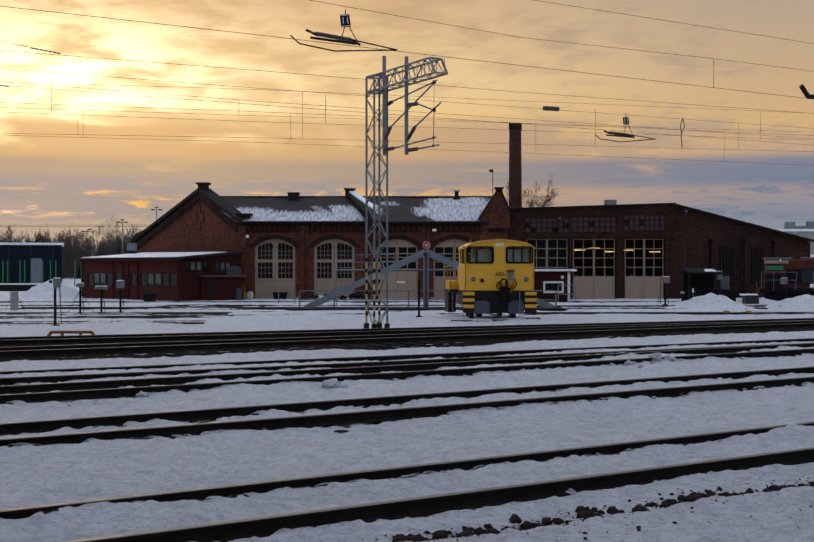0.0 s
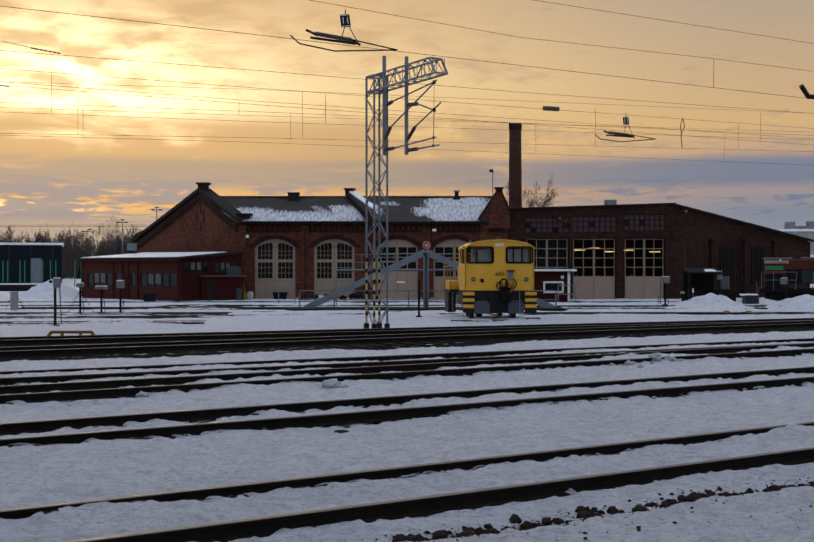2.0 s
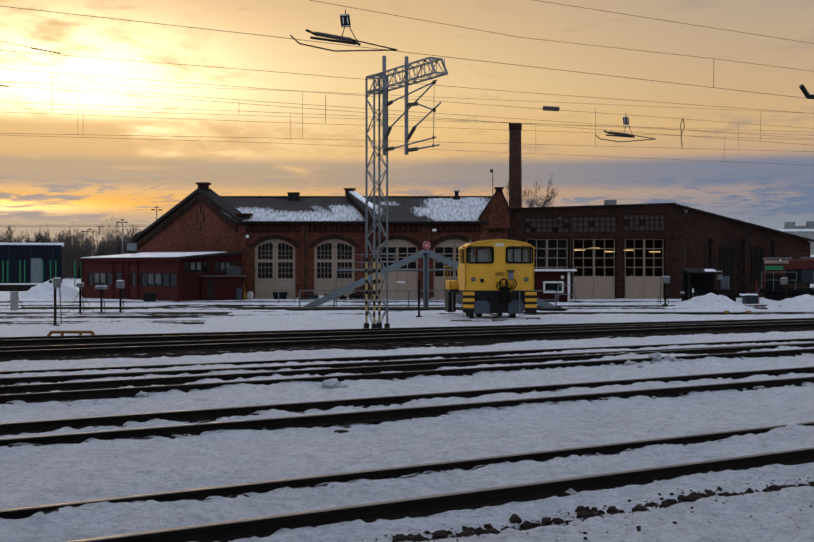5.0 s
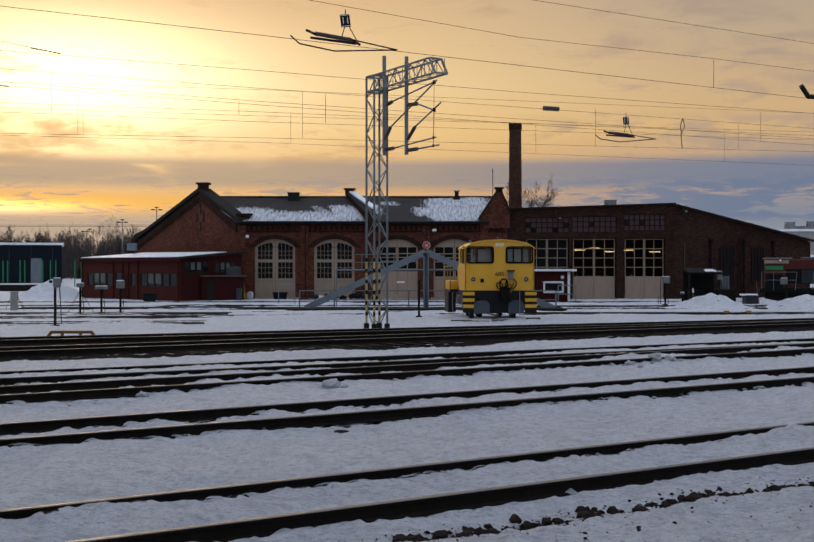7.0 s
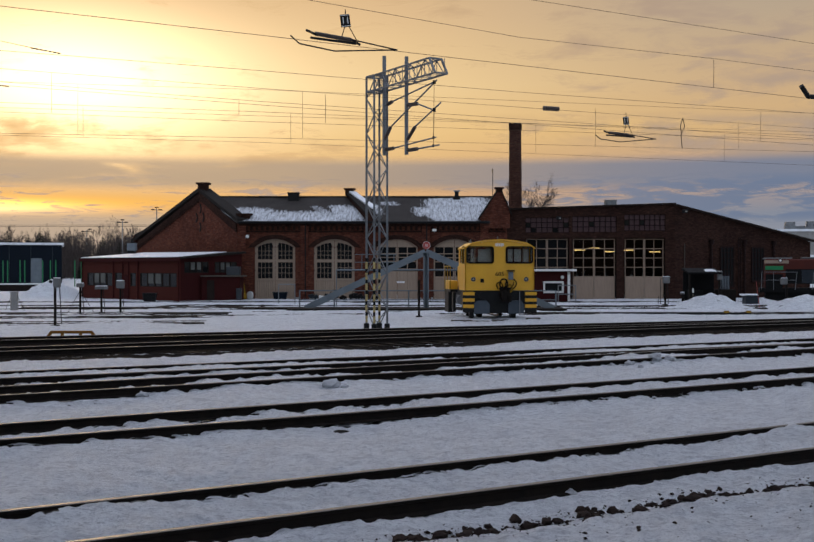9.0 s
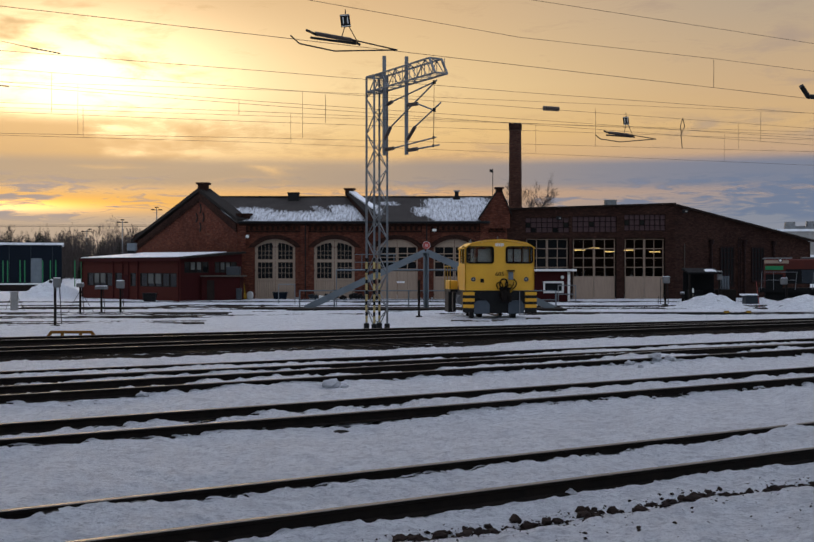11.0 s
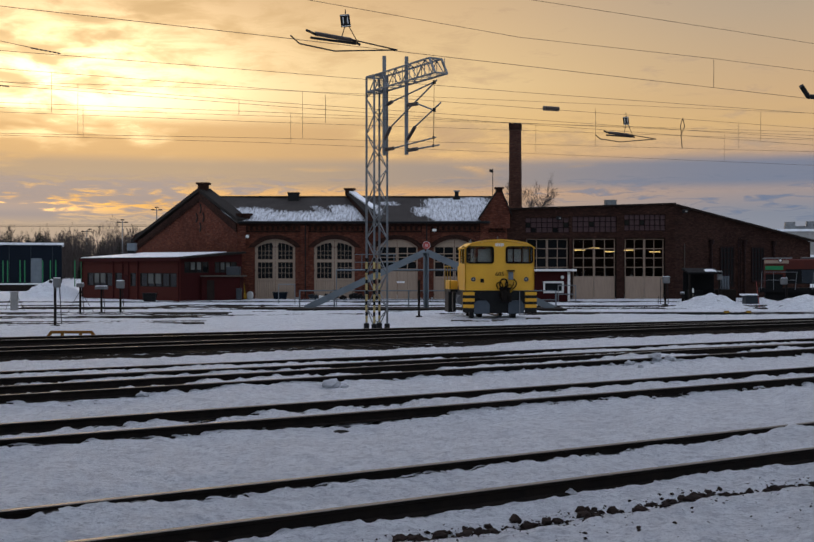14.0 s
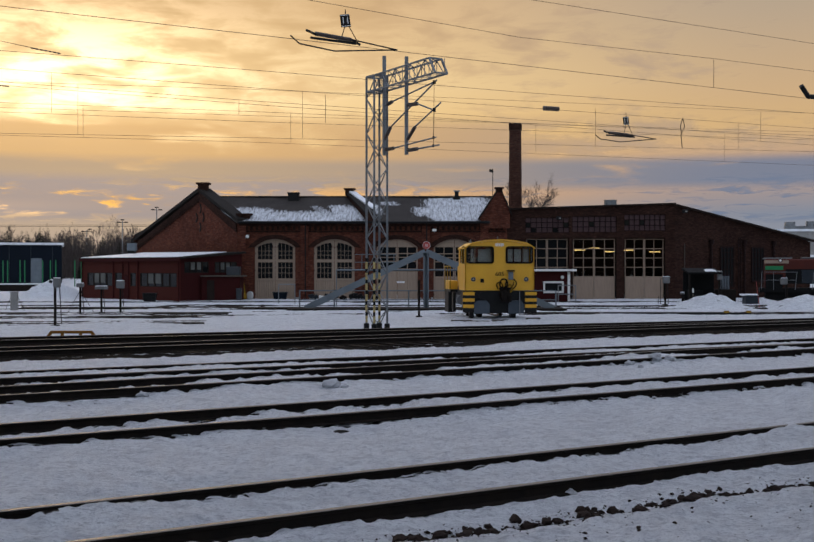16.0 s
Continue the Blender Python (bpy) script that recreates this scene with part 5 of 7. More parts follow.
def hose(pts, r, name, mat):
    """A bent pipe through the given points."""
    bm = bmesh.new()
    ps = [Vector(p) for p in pts]
    fine = []
    for i in range(len(ps) - 1):
        p0, p1, p2, p3 = ps[max(i - 1, 0)], ps[i], ps[i + 1], ps[min(i + 2, len(ps) - 1)]
        for k in range(5):
            t = k / 5
            fine.append(0.5 * ((2 * p1) + (p2 - p0) * t + (2 * p0 - 5 * p1 + 4 * p2 - p3) * t * t + (3 * p1 - p0 - 3 * p2 + p3) * t ** 3))
    fine.append(ps[-1])
    for a, b in zip(fine, fine[1:]):
        bar(bm, a, b, r, n=6)
    return part(name, bm, mat, loco)


hose([(0.2, -0.08, 1.35), (-0.02, -0.2, 1.55), (0.02, -0.22, 1.78), (0.18, -0.2, 1.84), (0.3, -0.18, 1.7), (0.25, -0.25, 1.45)], 0.035, "brake_hose", RUBBER)
hose([(0.55, -0.1, 1.85), (0.68, -0.2, 1.7), (0.62, -0.25, 1.5), (0.45, -0.2, 1.35)], 0.03, "control_cable", RUBBER)
hose([(0.3, -0.08, 1.5), (0.42, -0.2, 1.6), (0.5, -0.22, 1.4), (0.38, -0.2, 1.2)], 0.03, "brake_hose", YELLOW_DULL)
hose([(0.1, -0.1, 1.3), (-0.05, -0.25, 1.2), (0.0, -0.28, 1.0), (0.1, -0.2, 0.85)], 0.03, "brake_hose", RUST)
hose([(-0.1, -0.1, 1.42), (-0.16, -0.2, 1.62), (0.0, -0.24, 1.7), (0.1, -0.2, 1.5), (0.02, -0.22, 1.2)], 0.028, "brake_hose", RUST)
hose([(0.3, -0.1, 1.75), (0.2, -0.22, 1.6), (0.3, -0.26, 1.42), (0.5, -0.22, 1.5), (0.6, -0.12, 1.72)], 0.025, "control_cable", RUBBER)
hose([(0.08, -0.3, 1.35), (0.2, -0.5, 1.55), (0.34, -0.4, 1.3)], 0.022, "uncoupling_chain", RUST)
part("coupler_bracket", boxes(((0.2, -0.12, 1.42), (0.5, 0.2, 0.1)), ((0.2, -0.14, 1.2), (0.42, 0.24, 0.5)), bevel=0.03), RUST, loco)
part("grab_pole", bars(0.02, ((0.84, -0.14, 0.25), (0.84, -0.14, 1.3)), n=6), GALV, loco)
part("antenna", bars(0.015, ((0.0, 0.6, 3.5), (0.0, 0.6, 3.72)), n=6), GALV, loco)
part("horn", boxes(((-1.2, 0.5, 3.45), (0.08, 0.2, 0.12)), ((-1.2, 0.45, 3.53), (0.04, 0.04, 0.1))), GALV, loco)
part("rear_platform", boxes(((0, 6.3, 1.25), (3.0, 0.9, 0.14)), ((-1.45, 5.2, 1.25), (0.5, 2.6, 0.12))), BLACK, loco)
part("rear_rail", bars(0.025, ((-1.68, 4.2, 1.3), (-1.68, 4.2, 2.4)), ((-1.68, 6.6, 1.3), (-1.68, 6.6, 2.4)), ((-1.68, 5.4, 1.3), (-1.68, 5.4, 2.4)), ((-1.68, 4.2, 2.4), (-1.68, 6.6, 2.4)), n=6), YELLOW_DULL, loco)
part("side_box", boxes(((-1.5, 5.3, 1.5), (0.4, 1.6, 0.45)), bevel=0.03), YELLOW, loco)
part("side_step", boxes(((-1.55, 5.6, 0.7), (0.3, 1.6, 1.0))), BLACK, loco)
part("side_step", boxes(((-1.62, 3.2, 0.75), (0.12, 0.5, 0.9))), BLACK, loco)
part("air_tank", bars(0.22, ((-1.35, 2.6, 0.85), (-1.35, 4.4, 0.85)), n=16), GALV, loco)
part("sand_box", boxes(((-1.3, 1.1, 0.95), (0.4, 0.9, 0.5)), bevel=0.03), BLACK, loco)
for x, y, rz, L in ((2.3, 48.9, 8, 0.9), (2.9, 48.7, -6, 1.1), (3.9, 48.9, 4, 0.7), (5.3, 49.0, 15, 0.6)):
    pl = link("plank", boxes(((0, 0, 0.03), (L, 0.2, 0.07)), bevel=0.01), GREY_WOOD)
    pl.matrix_basis = pose(x, y, surface(np.array([x]), np.array([y]))[0][0] - 0.02, 0, 0, rz)
    tagged(pl, "weathered grey plank lying by the shunter", "plank", "planks by the shunter")

loco.scale = (1.0, 1.0, 0.978)

# ---- red and green locomotive at the shed's end ----
rloco = thing("red_locomotive", pose(24.85, 80, GZ + 0.1, 0, 0, -15), "parked red locomotive with a green front panel and grey roof", "locomotive")
part("body", boxes(((3.2, 1.6, 2.45), (5.0, 2.6, 1.7)), ((0.35, 1.6, 2.2), (1.2, 2.5, 2.2)), bevel=0.08), ORANGE_RED, rloco)
part("green_panel", boxes(((0.35, 0.27, 2.68), (1.18, 0.08, 0.27))), GREEN, rloco)
part("roof_panel", boxes(((0.6, 1.6, 3.34), (1.9, 2.3, 0.12)), ((4.0, 1.6, 3.36), (3.6, 2.3, 0.1)), bevel=0.04), BOX_GREY, rloco)
part("cream_band", boxes(((0.5, 0.28, 3.1), (1.6, 0.04, 0.22))), CREAM, rloco)
part("frame", boxes(((2.6, 1.6, 1.15), (6.4, 2.8, 0.3)), ((2.6, 1.6, 0.75), (5.6, 2.2, 0.6))), RUBBER, rloco)
part("side_panel", boxes(((3.4, 0.26, 2.1), (4.6, 0.06, 1.0))), RUBBER, rloco)
for x in (2.6, 3.8, 5.0):
    part("side_door", boxes(((x, 0.21, 2.1), (0.9, 0.04, 0.9))), DARK_BLUE, rloco)
part("cab_front", boxes(((0.35, 0.32, 1.75), (1.15, 0.06, 1.0))), RUBBER, rloco)
for x in (0.9, 2.0, 4.4, 5.4):
    part("wheel", bars(0.45, ((x, 0.75, 0.45), (x, 0.9, 0.45)), n=20), BLACK, rloco)
for x in (-0.5, 0.3, 1.7, 2.8, 5.5):
    part("stanchion", bars(0.016, ((x, -0.1, 1.2), (x + 0.12 * (x > 1), -0.1, 2.4)), n=6), GALV, rloco)
part("handrail", bars(0.015, ((-0.5, -0.1, 2.4), (1.8, -0.1, 2.4)), ((2.9, -0.1, 2.4), (5.6, -0.1, 2.4)), ((-0.5, -0.1, 1.85), (1.8, -0.1, 1.85)), n=6), GALV, rloco)
lampm = part("headlamp", bars(0.13, ((0.75, 0.1, 3.2), (0.75, 0.25, 3.2)), n=14), BLACK, rloco)
part("lens", bars(0.08, ((0.75, 0.09, 3.2), (0.75, 0.1, 3.2)), n=14), WHITE, lampm)

# ---- lattice mast with outreach beam and cantilevers ----
mast = thing("catenary_mast", pose(-1.12, 43.3, 0), "galvanised lattice catenary mast with hazard-painted feet", "mast")
MX = Vector((0.537, -0.843, 0))       # towards the tracks
MY = Vector((0.843, 0.537, 0))        # along them
legs = [(MX * (sx * 0.28) + MY * (sy * 0.28)) for sx, sy in ((-1, -1), (1, -1), (1, 1), (-1, 1))]
TOP = 9.4
PAINT_Y = worn("weathered_yellow_band", (0.34, 0.25, 0.1, 1), (0.66, 0.52, 0.24, 1), 0.75, scale=9)
for k, p in enumerate(legs):
    leg = part("leg", bars(0.075, ((p.x, p.y, 0), (p.x, p.y, TOP))), GALV, mast)
    part("foot", boxes(((p.x, p.y, 0.1), (0.2, 0.2, 0.3)), bevel=0.03), BLACK, leg)
    if k != 2:
        for j in range(6):
            z = 0.28 + j * 0.4
            part("paint_band", bars(0.083, ((p.x, p.y, z), (p.x, p.y, z + 0.25))), PAINT_Y, leg)
            part("paint_band", bars(0.082, ((p.x, p.y, z + 0.255), (p.x, p.y, z + 0.395))), BLACK, leg)
for k in range(4):
    a, b = legs[k], legs[(k + 1) % 4]
    n_b = 14
    for j in range(n_b):
        z0, z1 = 0.15 + (TOP - 0.3) * j / n_b, 0.15 + (TOP - 0.3) * (j + 1) / n_b
        p, q = (a, b) if (j + k) % 2 else (b, a)
        part("lattice_bar", bars(0.036, ((p.x, p.y, z0), (q.x, q.y, z1)), h=0.02), GALV, mast)
part("top_frame", bars(0.07, *[((legs[k].x, legs[k].y, z), (legs[(k + 1) % 4].x, legs[(k + 1) % 4].y, z)) for k in range(4) for z in (TOP, TOP - 0.55)]), GALV, mast)


def mp(t, z, side=0.0):
    p = MX * t + MY * side
    return (p.x, p.y, z)


beam = new("outreach_beam")
beam.parent = mast
chords = [(-0.25, TOP), (0.25, TOP), (-0.25, TOP - 0.55), (0.25, TOP - 0.55)]
for s, z in chords:
    part("chord", bars(0.055, (mp(-0.25, z, s), mp(4.25 if z < TOP else 3.9, z + 0.1, s))), GALV, beam)
for j in range(8):
    t0, t1 = 0.25 + j * 0.48, 0.25 + (j + 1) * 0.48
    lift = lambda t: 0.1 * t / 4.2
    for s in (-0.25, 0.25):
        za, zb = (TOP, TOP - 0.55) if j % 2 else (TOP - 0.55, TOP)
        part("web_bar", bars(0.026, (mp(t0, za + lift(t0), s), mp(min(t1, 4.1), zb + lift(t1), s)), h=0.02), GALV, beam)
        part("web_bar", bars(0.026, (mp(t1, TOP + lift(t1), s), mp(t1, TOP - 0.55 + lift(t1), s)), h=0.02), GALV, beam)
    part("web_bar", bars(0.022, (mp(t0, TOP - 0.55 + lift(t0), -0.25), mp(t1, TOP - 0.55 + lift(t1), 0.25)), h=0.02), GALV, beam)
    part("web_bar", bars(0.022, (mp(t0, TOP + lift(t0), 0.25), mp(min(t1, 3.9), TOP + lift(min(t1, 3.9)), -0.25)), h=0.02), GALV, beam)
part("end_bar", bars(0.06, (mp(3.9, TOP + 0.1, -0.25), mp(3.9, TOP + 0.1, 0.25)), (mp(4.25, TOP - 0.45, -0.25), mp(4.25, TOP - 0.45, 0.25)), (mp(3.9, TOP + 0.1, -0.25), mp(4.25, TOP - 0.45, -0.25)), (mp(3.9, TOP + 0.1, 0.25), mp(4.25, TOP - 0.45, 0.25))), GALV, beam)
for t, z0, z1 in ((0.5, 6.45, 10.1), (2.02, 6.35, 9.85)):
    part("drop_tube", bars(0.07, (mp(t, z0, 0.02), mp(t, z1, 0.02)), n=12), GALV, mast)


def insulator(bm, a, b, r=0.07, ribs=7):
    """A ribbed rod between a and b."""
    a, b = Vector(a), Vector(b)
    bar(bm, a, b, r * 0.5, n=8)
    for k in range(ribs):
        p, q = a.lerp(b, (k + 0.25) / ribs), a.lerp(b, (k + 0.75) / ribs)
        bar(bm, p, q, r, n=10)
    return bm


for t0, arms in ((0.5, (((8.3, 0.75), (8.36, 1.05), (8.7, 3.7)), ((7.05, 0.55), (7.45, 0.95), (8.75, 3.95)), ((6.65, 0.6), (6.66, 1.15), (6.8, 3.9)))),
                 (2.02, (((8.12, 2.1), (8.08, 2.75), (7.75, 3.75)), ((6.9, 2.1), (7.3, 2.6), (7.95, 4.2)), ((6.5, 2.1), (6.5, 2.75), (6.52, 4.1))))):
    can = new("cantilever")
    can.parent = mast
    for (za, ta), (zb, tb), (zc, tc) in arms:
        s = 0.02
        part("insulator", insulator(bmesh.new(), mp(ta, za, s), mp(tb, zb, s)), CERAMIC, can)
        part("tube", bars(0.028, (mp(tb, zb, s), mp(tc, zc, s)), n=8), GALV, can)
        part("tube_stub", bars(0.028, (mp(t0, za, s), mp(ta, za, s)), n=8), GALV, can)
    part("clamp", boxes((mp(3.8, arms[0][2][0], 0.02), (0.1, 0.1, 0.12)), (mp(3.75, arms[2][2][0], 0.02), (0.07, 0.07, 0.1))), BLACK, can)
    part("hanger", bars(0.008, (mp(3.8, arms[0][2][0], 0.02), mp(3.75, arms[2][2][0], 0.02)), n=5), WIRE, can)

# ---- overhead wires: thickness and course ----
WIRES = [
    (0.01, [(-6.39, 14.88, 5.8), (-5.41, 15.5, 5.81), (-2.15, 17.58, 5.83), (0.31, 19.15, 5.83), (8.51, 24.37, 5.85), (10.97, 25.94, 5.86)]),
    (0.009, [(-3.51, 16.71, 6.56), (-3.06, 17.0, 6.54), (-1.55, 17.96, 6.46), (1.94, 20.19, 6.32), (5.99, 22.77, 6.41), (8.51, 24.37, 6.43), (9.27, 24.85, 6.44)]),
    (0.009, [(-0.46, 18.66, 7.0), (0.14, 19.04, 7.0), (2.14, 20.31, 7.0), (8.51, 24.37, 7.01), (10.42, 25.59, 7.01)]),
    (0.01, [(-8.47, 19.8, 6.14), (-7.2, 20.61, 6.17), (-2.95, 23.32, 6.27), (2.58, 26.85, 6.37), (11.32, 32.41, 6.61), (13.94, 34.08, 6.68)]),
    (0.01, [(-9.87, 23.15, 6.42), (-8.37, 23.96, 6.42), (-3.37, 26.67, 6.43), (12.28, 35.17, 6.52), (16.97, 37.72, 6.55)]),
    (0.01, [(-9.87, 23.15, 6.16), (-8.37, 23.96, 6.15), (-3.37, 26.67, 6.13), (12.28, 35.17, 6.21), (16.97, 37.72, 6.23)]),
    (0.01, [(-9.87, 23.15, 6.09), (-8.37, 23.96, 6.08), (-3.37, 26.67, 6.05), (12.28, 35.17, 6.02), (16.97, 37.72, 6.01)]),
    (0.011, [(-13.93, 32.8, 7.63), (-11.79, 33.75, 7.71), (-4.67, 36.92, 7.96), (16.13, 46.18, 8.43), (22.37, 48.96, 8.57)]),
    (0.011, [(-12.16, 28.57, 6.45), (-10.31, 29.53, 6.51), (-4.14, 32.74, 6.7), (14.9, 42.65, 7.15), (20.61, 45.62, 7.29)]),
    (0.011, [(-13.93, 32.8, 6.91), (-11.79, 33.75, 6.96), (-4.67, 36.92, 7.13), (16.13, 46.18, 7.69), (22.37, 48.96, 7.86)]),
    (0.011, [(-12.16, 28.57, 6.22), (-10.31, 29.53, 6.27), (-4.14, 32.74, 6.42), (14.9, 42.65, 6.99), (20.61, 45.62, 7.16)]),
    (0.011, [(-12.16, 28.57, 5.66), (-10.31, 29.53, 5.73), (-4.14, 32.74, 5.97), (3.53, 36.74, 6.22), (14.9, 42.65, 6.56), (18.31, 44.42, 6.66)]),
    (0.011, [(-13.93, 32.8, 6.12), (-11.79, 33.75, 6.16), (-4.67, 36.92, 6.29), (3.92, 40.75, 6.33), (16.13, 46.18, 6.37), (19.79, 47.81, 6.38)]),
    (0.012, [(-7.42, 20.47, 6.37), (-7.2, 20.61, 6.34), (-6.47, 21.08, 6.24)]),
]
for r, pts in WIRES:
    bm = bmesh.new()
    for a, b in zip(pts, pts[1:]):
        bar(bm, a, b, r * 0.45, n=5)
    tagged(link("overhead_wire", bm, WIRE), "thin dark overhead line wire above the tracks", "wire", "overhead wires")
for dz in (0.0, 0.12):
    bm = bmesh.new()
    bar(bm, (-22.0, 103.2, 5.95 + dz), (-130.0, 262.0, 11.4 + dz * 2.6), 0.022, n=5)
    tagged(link("supply_wire", bm, WIRE), "thin supply wire running from the gable over the woods", "wire", "supply wires")
DROPPERS = [((-9.18, 30.12, 7.36), (-9.18, 30.12, 6.34)), ((-9.78, 34.64, 7.77), (-9.78, 34.64, 6.28)), ((-8.47, 30.49, 6.56), (-8.47, 30.49, 5.74)), ((-3.36, 37.5, 8.02), (-3.36, 37.5, 6.48)), ((-1.92, 27.46, 6.39), (-1.92, 27.46, 5.73)), ((-3.31, 33.18, 6.71), (-3.31, 33.18, 5.87)), ((-3.81, 26.43, 6.12), (-3.81, 26.43, 5.81)), ((5.99, 22.77, 6.41), (5.99, 22.77, 5.84)), ((6.16, 38.11, 7.52), (6.16, 38.11, 6.26)), ((4.53, 41.02, 7.4), (4.53, 41.02, 6.36)), ((11.64, 40.96, 7.43), (11.64, 40.96, 6.48)), ((10.35, 34.12, 6.88), (10.35, 34.12, 5.99)), ((12.08, 44.38, 7.48), (12.08, 44.38, 6.35))]
for a, b in DROPPERS:
    ob = link("dropper", bars(0.005, (a, b), n=5), WIRE)
    tagged(ob, "thin vertical dropper between the overhead wires", "wire", "droppers")


def section_insulator(a, b, up, board, s=1.0):
    """Two skids under a ribbed bar, hung from the wire above, with a number board."""
    a, b = Vector(a), Vector(b)
    d = (b - a).normalized()
    side = Vector((-d.y, d.x, 0))
    th = thing("section_insulator", Matrix.Translation(a), "overhead section insulator with bent skids and number board", "insulator", "section insulators")
    L = (b - a).length
    p = lambda f, z, w=0.0: d * (f * L) + side * w + Vector((0, 0, z))
    bm = bmesh.new()
    pts = [p(0, 0.05), p(0.08, -0.06), p(0.4, -0.12), p(1.0, 0.0)]
    for u, v in zip(pts, pts[1:]):
        bar(bm, u, v, 0.0115 * s, n=6)
    part("skid", bm, BLACK, th)
    part("skid", bars(0.0115 * s, (p(0.5, 0.1), p(1.0, 0.0)), n=6), BLACK, th)
    body = part("insulating_bar", insulator(bmesh.new(), p(0.22, 0.12), p(0.56, 0.08), 0.036 * s, 16), CERAMIC, th)
    part("end_fitting", bars(0.02 * s, (p(0.14, 0.16), p(0.24, 0.1)), (p(0.54, 0.09), p(0.64, 0.02)), (p(0.18, 0.05), p(0.6, 0.03)), n=6), BLACK, body)
    part("hanger", bars(0.008, (p(0.46, 0.08), p(0.5, up * 0.55)), (p(0.62, 0.05), p(0.52, up * 0.6)), (p(0.5, up), p(0.5, up * 0.8)), n=5), BLACK, th)
    bd = part("number_board", boxes(((0, 0, 0), (0.16 * s, 0.012, 0.2 * s)), bevel=0.004), BLACK, th)
    bd.location = p(0.5, up * 0.68)
    bd.rotation_euler = (0, radians(-8), math.atan2(d.y, d.x) * 0.7)
    part("numeral_frame", boxes(((0, -0.008, 0.085 * s), (0.15 * s, 0.006, 0.012)), ((0, -0.008, -0.085 * s), (0.15 * s, 0.006, 0.012))), WHITE, bd)
    words("numeral", "11", 0.15 * s, pose(0, -0.008, 0, 90), WHITE, bd, 0.002)
    return th


section_insulator((-1.78, 17.82, 5.83), (-0.16, 18.85, 5.85), 0.55, "11")
section_insulator((5.04, 31.23, 5.84), (6.88, 32.23, 5.88), 0.68, "11", 1.1)
for a, b, lbl in (((4.8, 41.15, 7.95), (5.4, 41.4, 7.95), "brown rod insulator in an overhead wire"), ((-6.75, 20.9, 6.27), (-6.29, 21.19, 6.22), "slim rod insulator at a wire's end"), ((-8.5, 23.9, 6.08), (-8.2, 24.05, 6.06), "slim rod insulator at a wire's end")):
    ob = link("rod_insulator", insulator(bmesh.new(), a, b, 0.085 if a[1] > 40 else 0.014), CERAMIC)
    tagged(ob, lbl, "insulator")
loop = link("wire_loop", bars(0.012, ((7.73, 32.7, 6.52), (7.8, 32.75, 6.3)), ((7.8, 32.75, 6.3), (7.68, 32.68, 6.05)), ((7.68, 32.68, 6.05), (7.72, 32.7, 5.69)), ((7.73, 32.7, 6.52), (7.66, 32.66, 6.3)), ((7.66, 32.66, 6.3), (7.7, 32.69, 6.05)), n=5), WIRE)
tagged(loop, "twisted jumper loop between overhead wires", "wire")
arm = link("steady_arm", bars(0.05, ((8.17, 24.17, 6.1), (8.35, 24.27, 5.89)), ((8.35, 24.27, 5.89), (9.6, 24.9, 5.93)), n=8), BLACK)
tagged(arm, "dark bent steady arm hanging over the track", "steady arm")

# ---- signal boxes and posts in the yard ----
def signal_post(x, y, h, head, label, lean=0, post_mat=None, cap=None, stay=False):
    gz = ground_z(y)
    ob = thing("signal_post", pose(x, y, gz, 0, lean, 0), label, "signal post", "trackside posts")
    part("post", bars(0.055, ((0, 0, -0.1), (0, 0, h)), n=8), post_mat or RUST, ob)
    if head:
        hd = part("box", boxes(((head[0], -0.02, h - head[2] / 2 + head[3]), (head[1], 0.3, head[2])), bevel=0.03), BOX_GREY, ob)
        part("box_snow", boxes(((head[0], -0.02, h + head[3] + 0.015), (head[1] * 0.92, 0.26, 0.035)), bevel=0.012), SNOW, hd)
        part("conduit", bars(0.02, ((head[0] + 0.1, 0, h - head[2] + head[3]), (head[0] + 0.16, 0.05, 0.1)), n=6), BLACK, hd)
    if stay:
        for sx in (-1, 1):
            part("stay_wire", bars(0.012, ((0, 0, h * 0.8), (sx * 0.7, 0.1, 0)), n=5), RUST, ob)
    part("base", boxes(((0, 0, 0.02), (0.3, 0.3, 0.12)), bevel=0.02), RUST, ob)
    return ob


p1 = signal_post(-13.8, 45.7, 1.85, (0.08, 0.24, 0.36, 0.05), "brown iron post with a grey signal box")
part("side_lamp", bars(0.06, ((-0.1, -0.05, 1.75), (-0.2, -0.1, 1.8)), n=8), BLACK, p1)
signal_post(-16.4, 58.5, 1.5, (0.0, 0.34, 0.2, 0.05), "thin post with a small snowy box and braces", stay=True)
signal_post(-15.6, 59.5, 1.35, (0.0, 0.62, 0.16, 0.04), "post with a low flat snowy box", cap="grey")
signal_post(-14.75, 60.0, 1.6, (0.0, 0.38, 0.38, 0.06), "iron post with a square grey cabinet")
p2 = signal_post(16.62, 75, 1.85, (0.05, 0.42, 0.42, 0.0), "dark trackside post carrying a pale switch box")
part("cable_loop", bars(0.02, ((-0.3, 0, 0.1), (-0.32, 0, 1.7)), ((-0.32, 0, 1.7), (-0.1, 0, 1.8)), ((-0.45, 0, 0.1), (-0.42, 0, 0.6)), n=5), BLACK, p2)
signal_post(25.1, 77, 1.75, (-0.2, 0.4, 0.42, 0.0), "thin post with a pale box by the red locomotive")
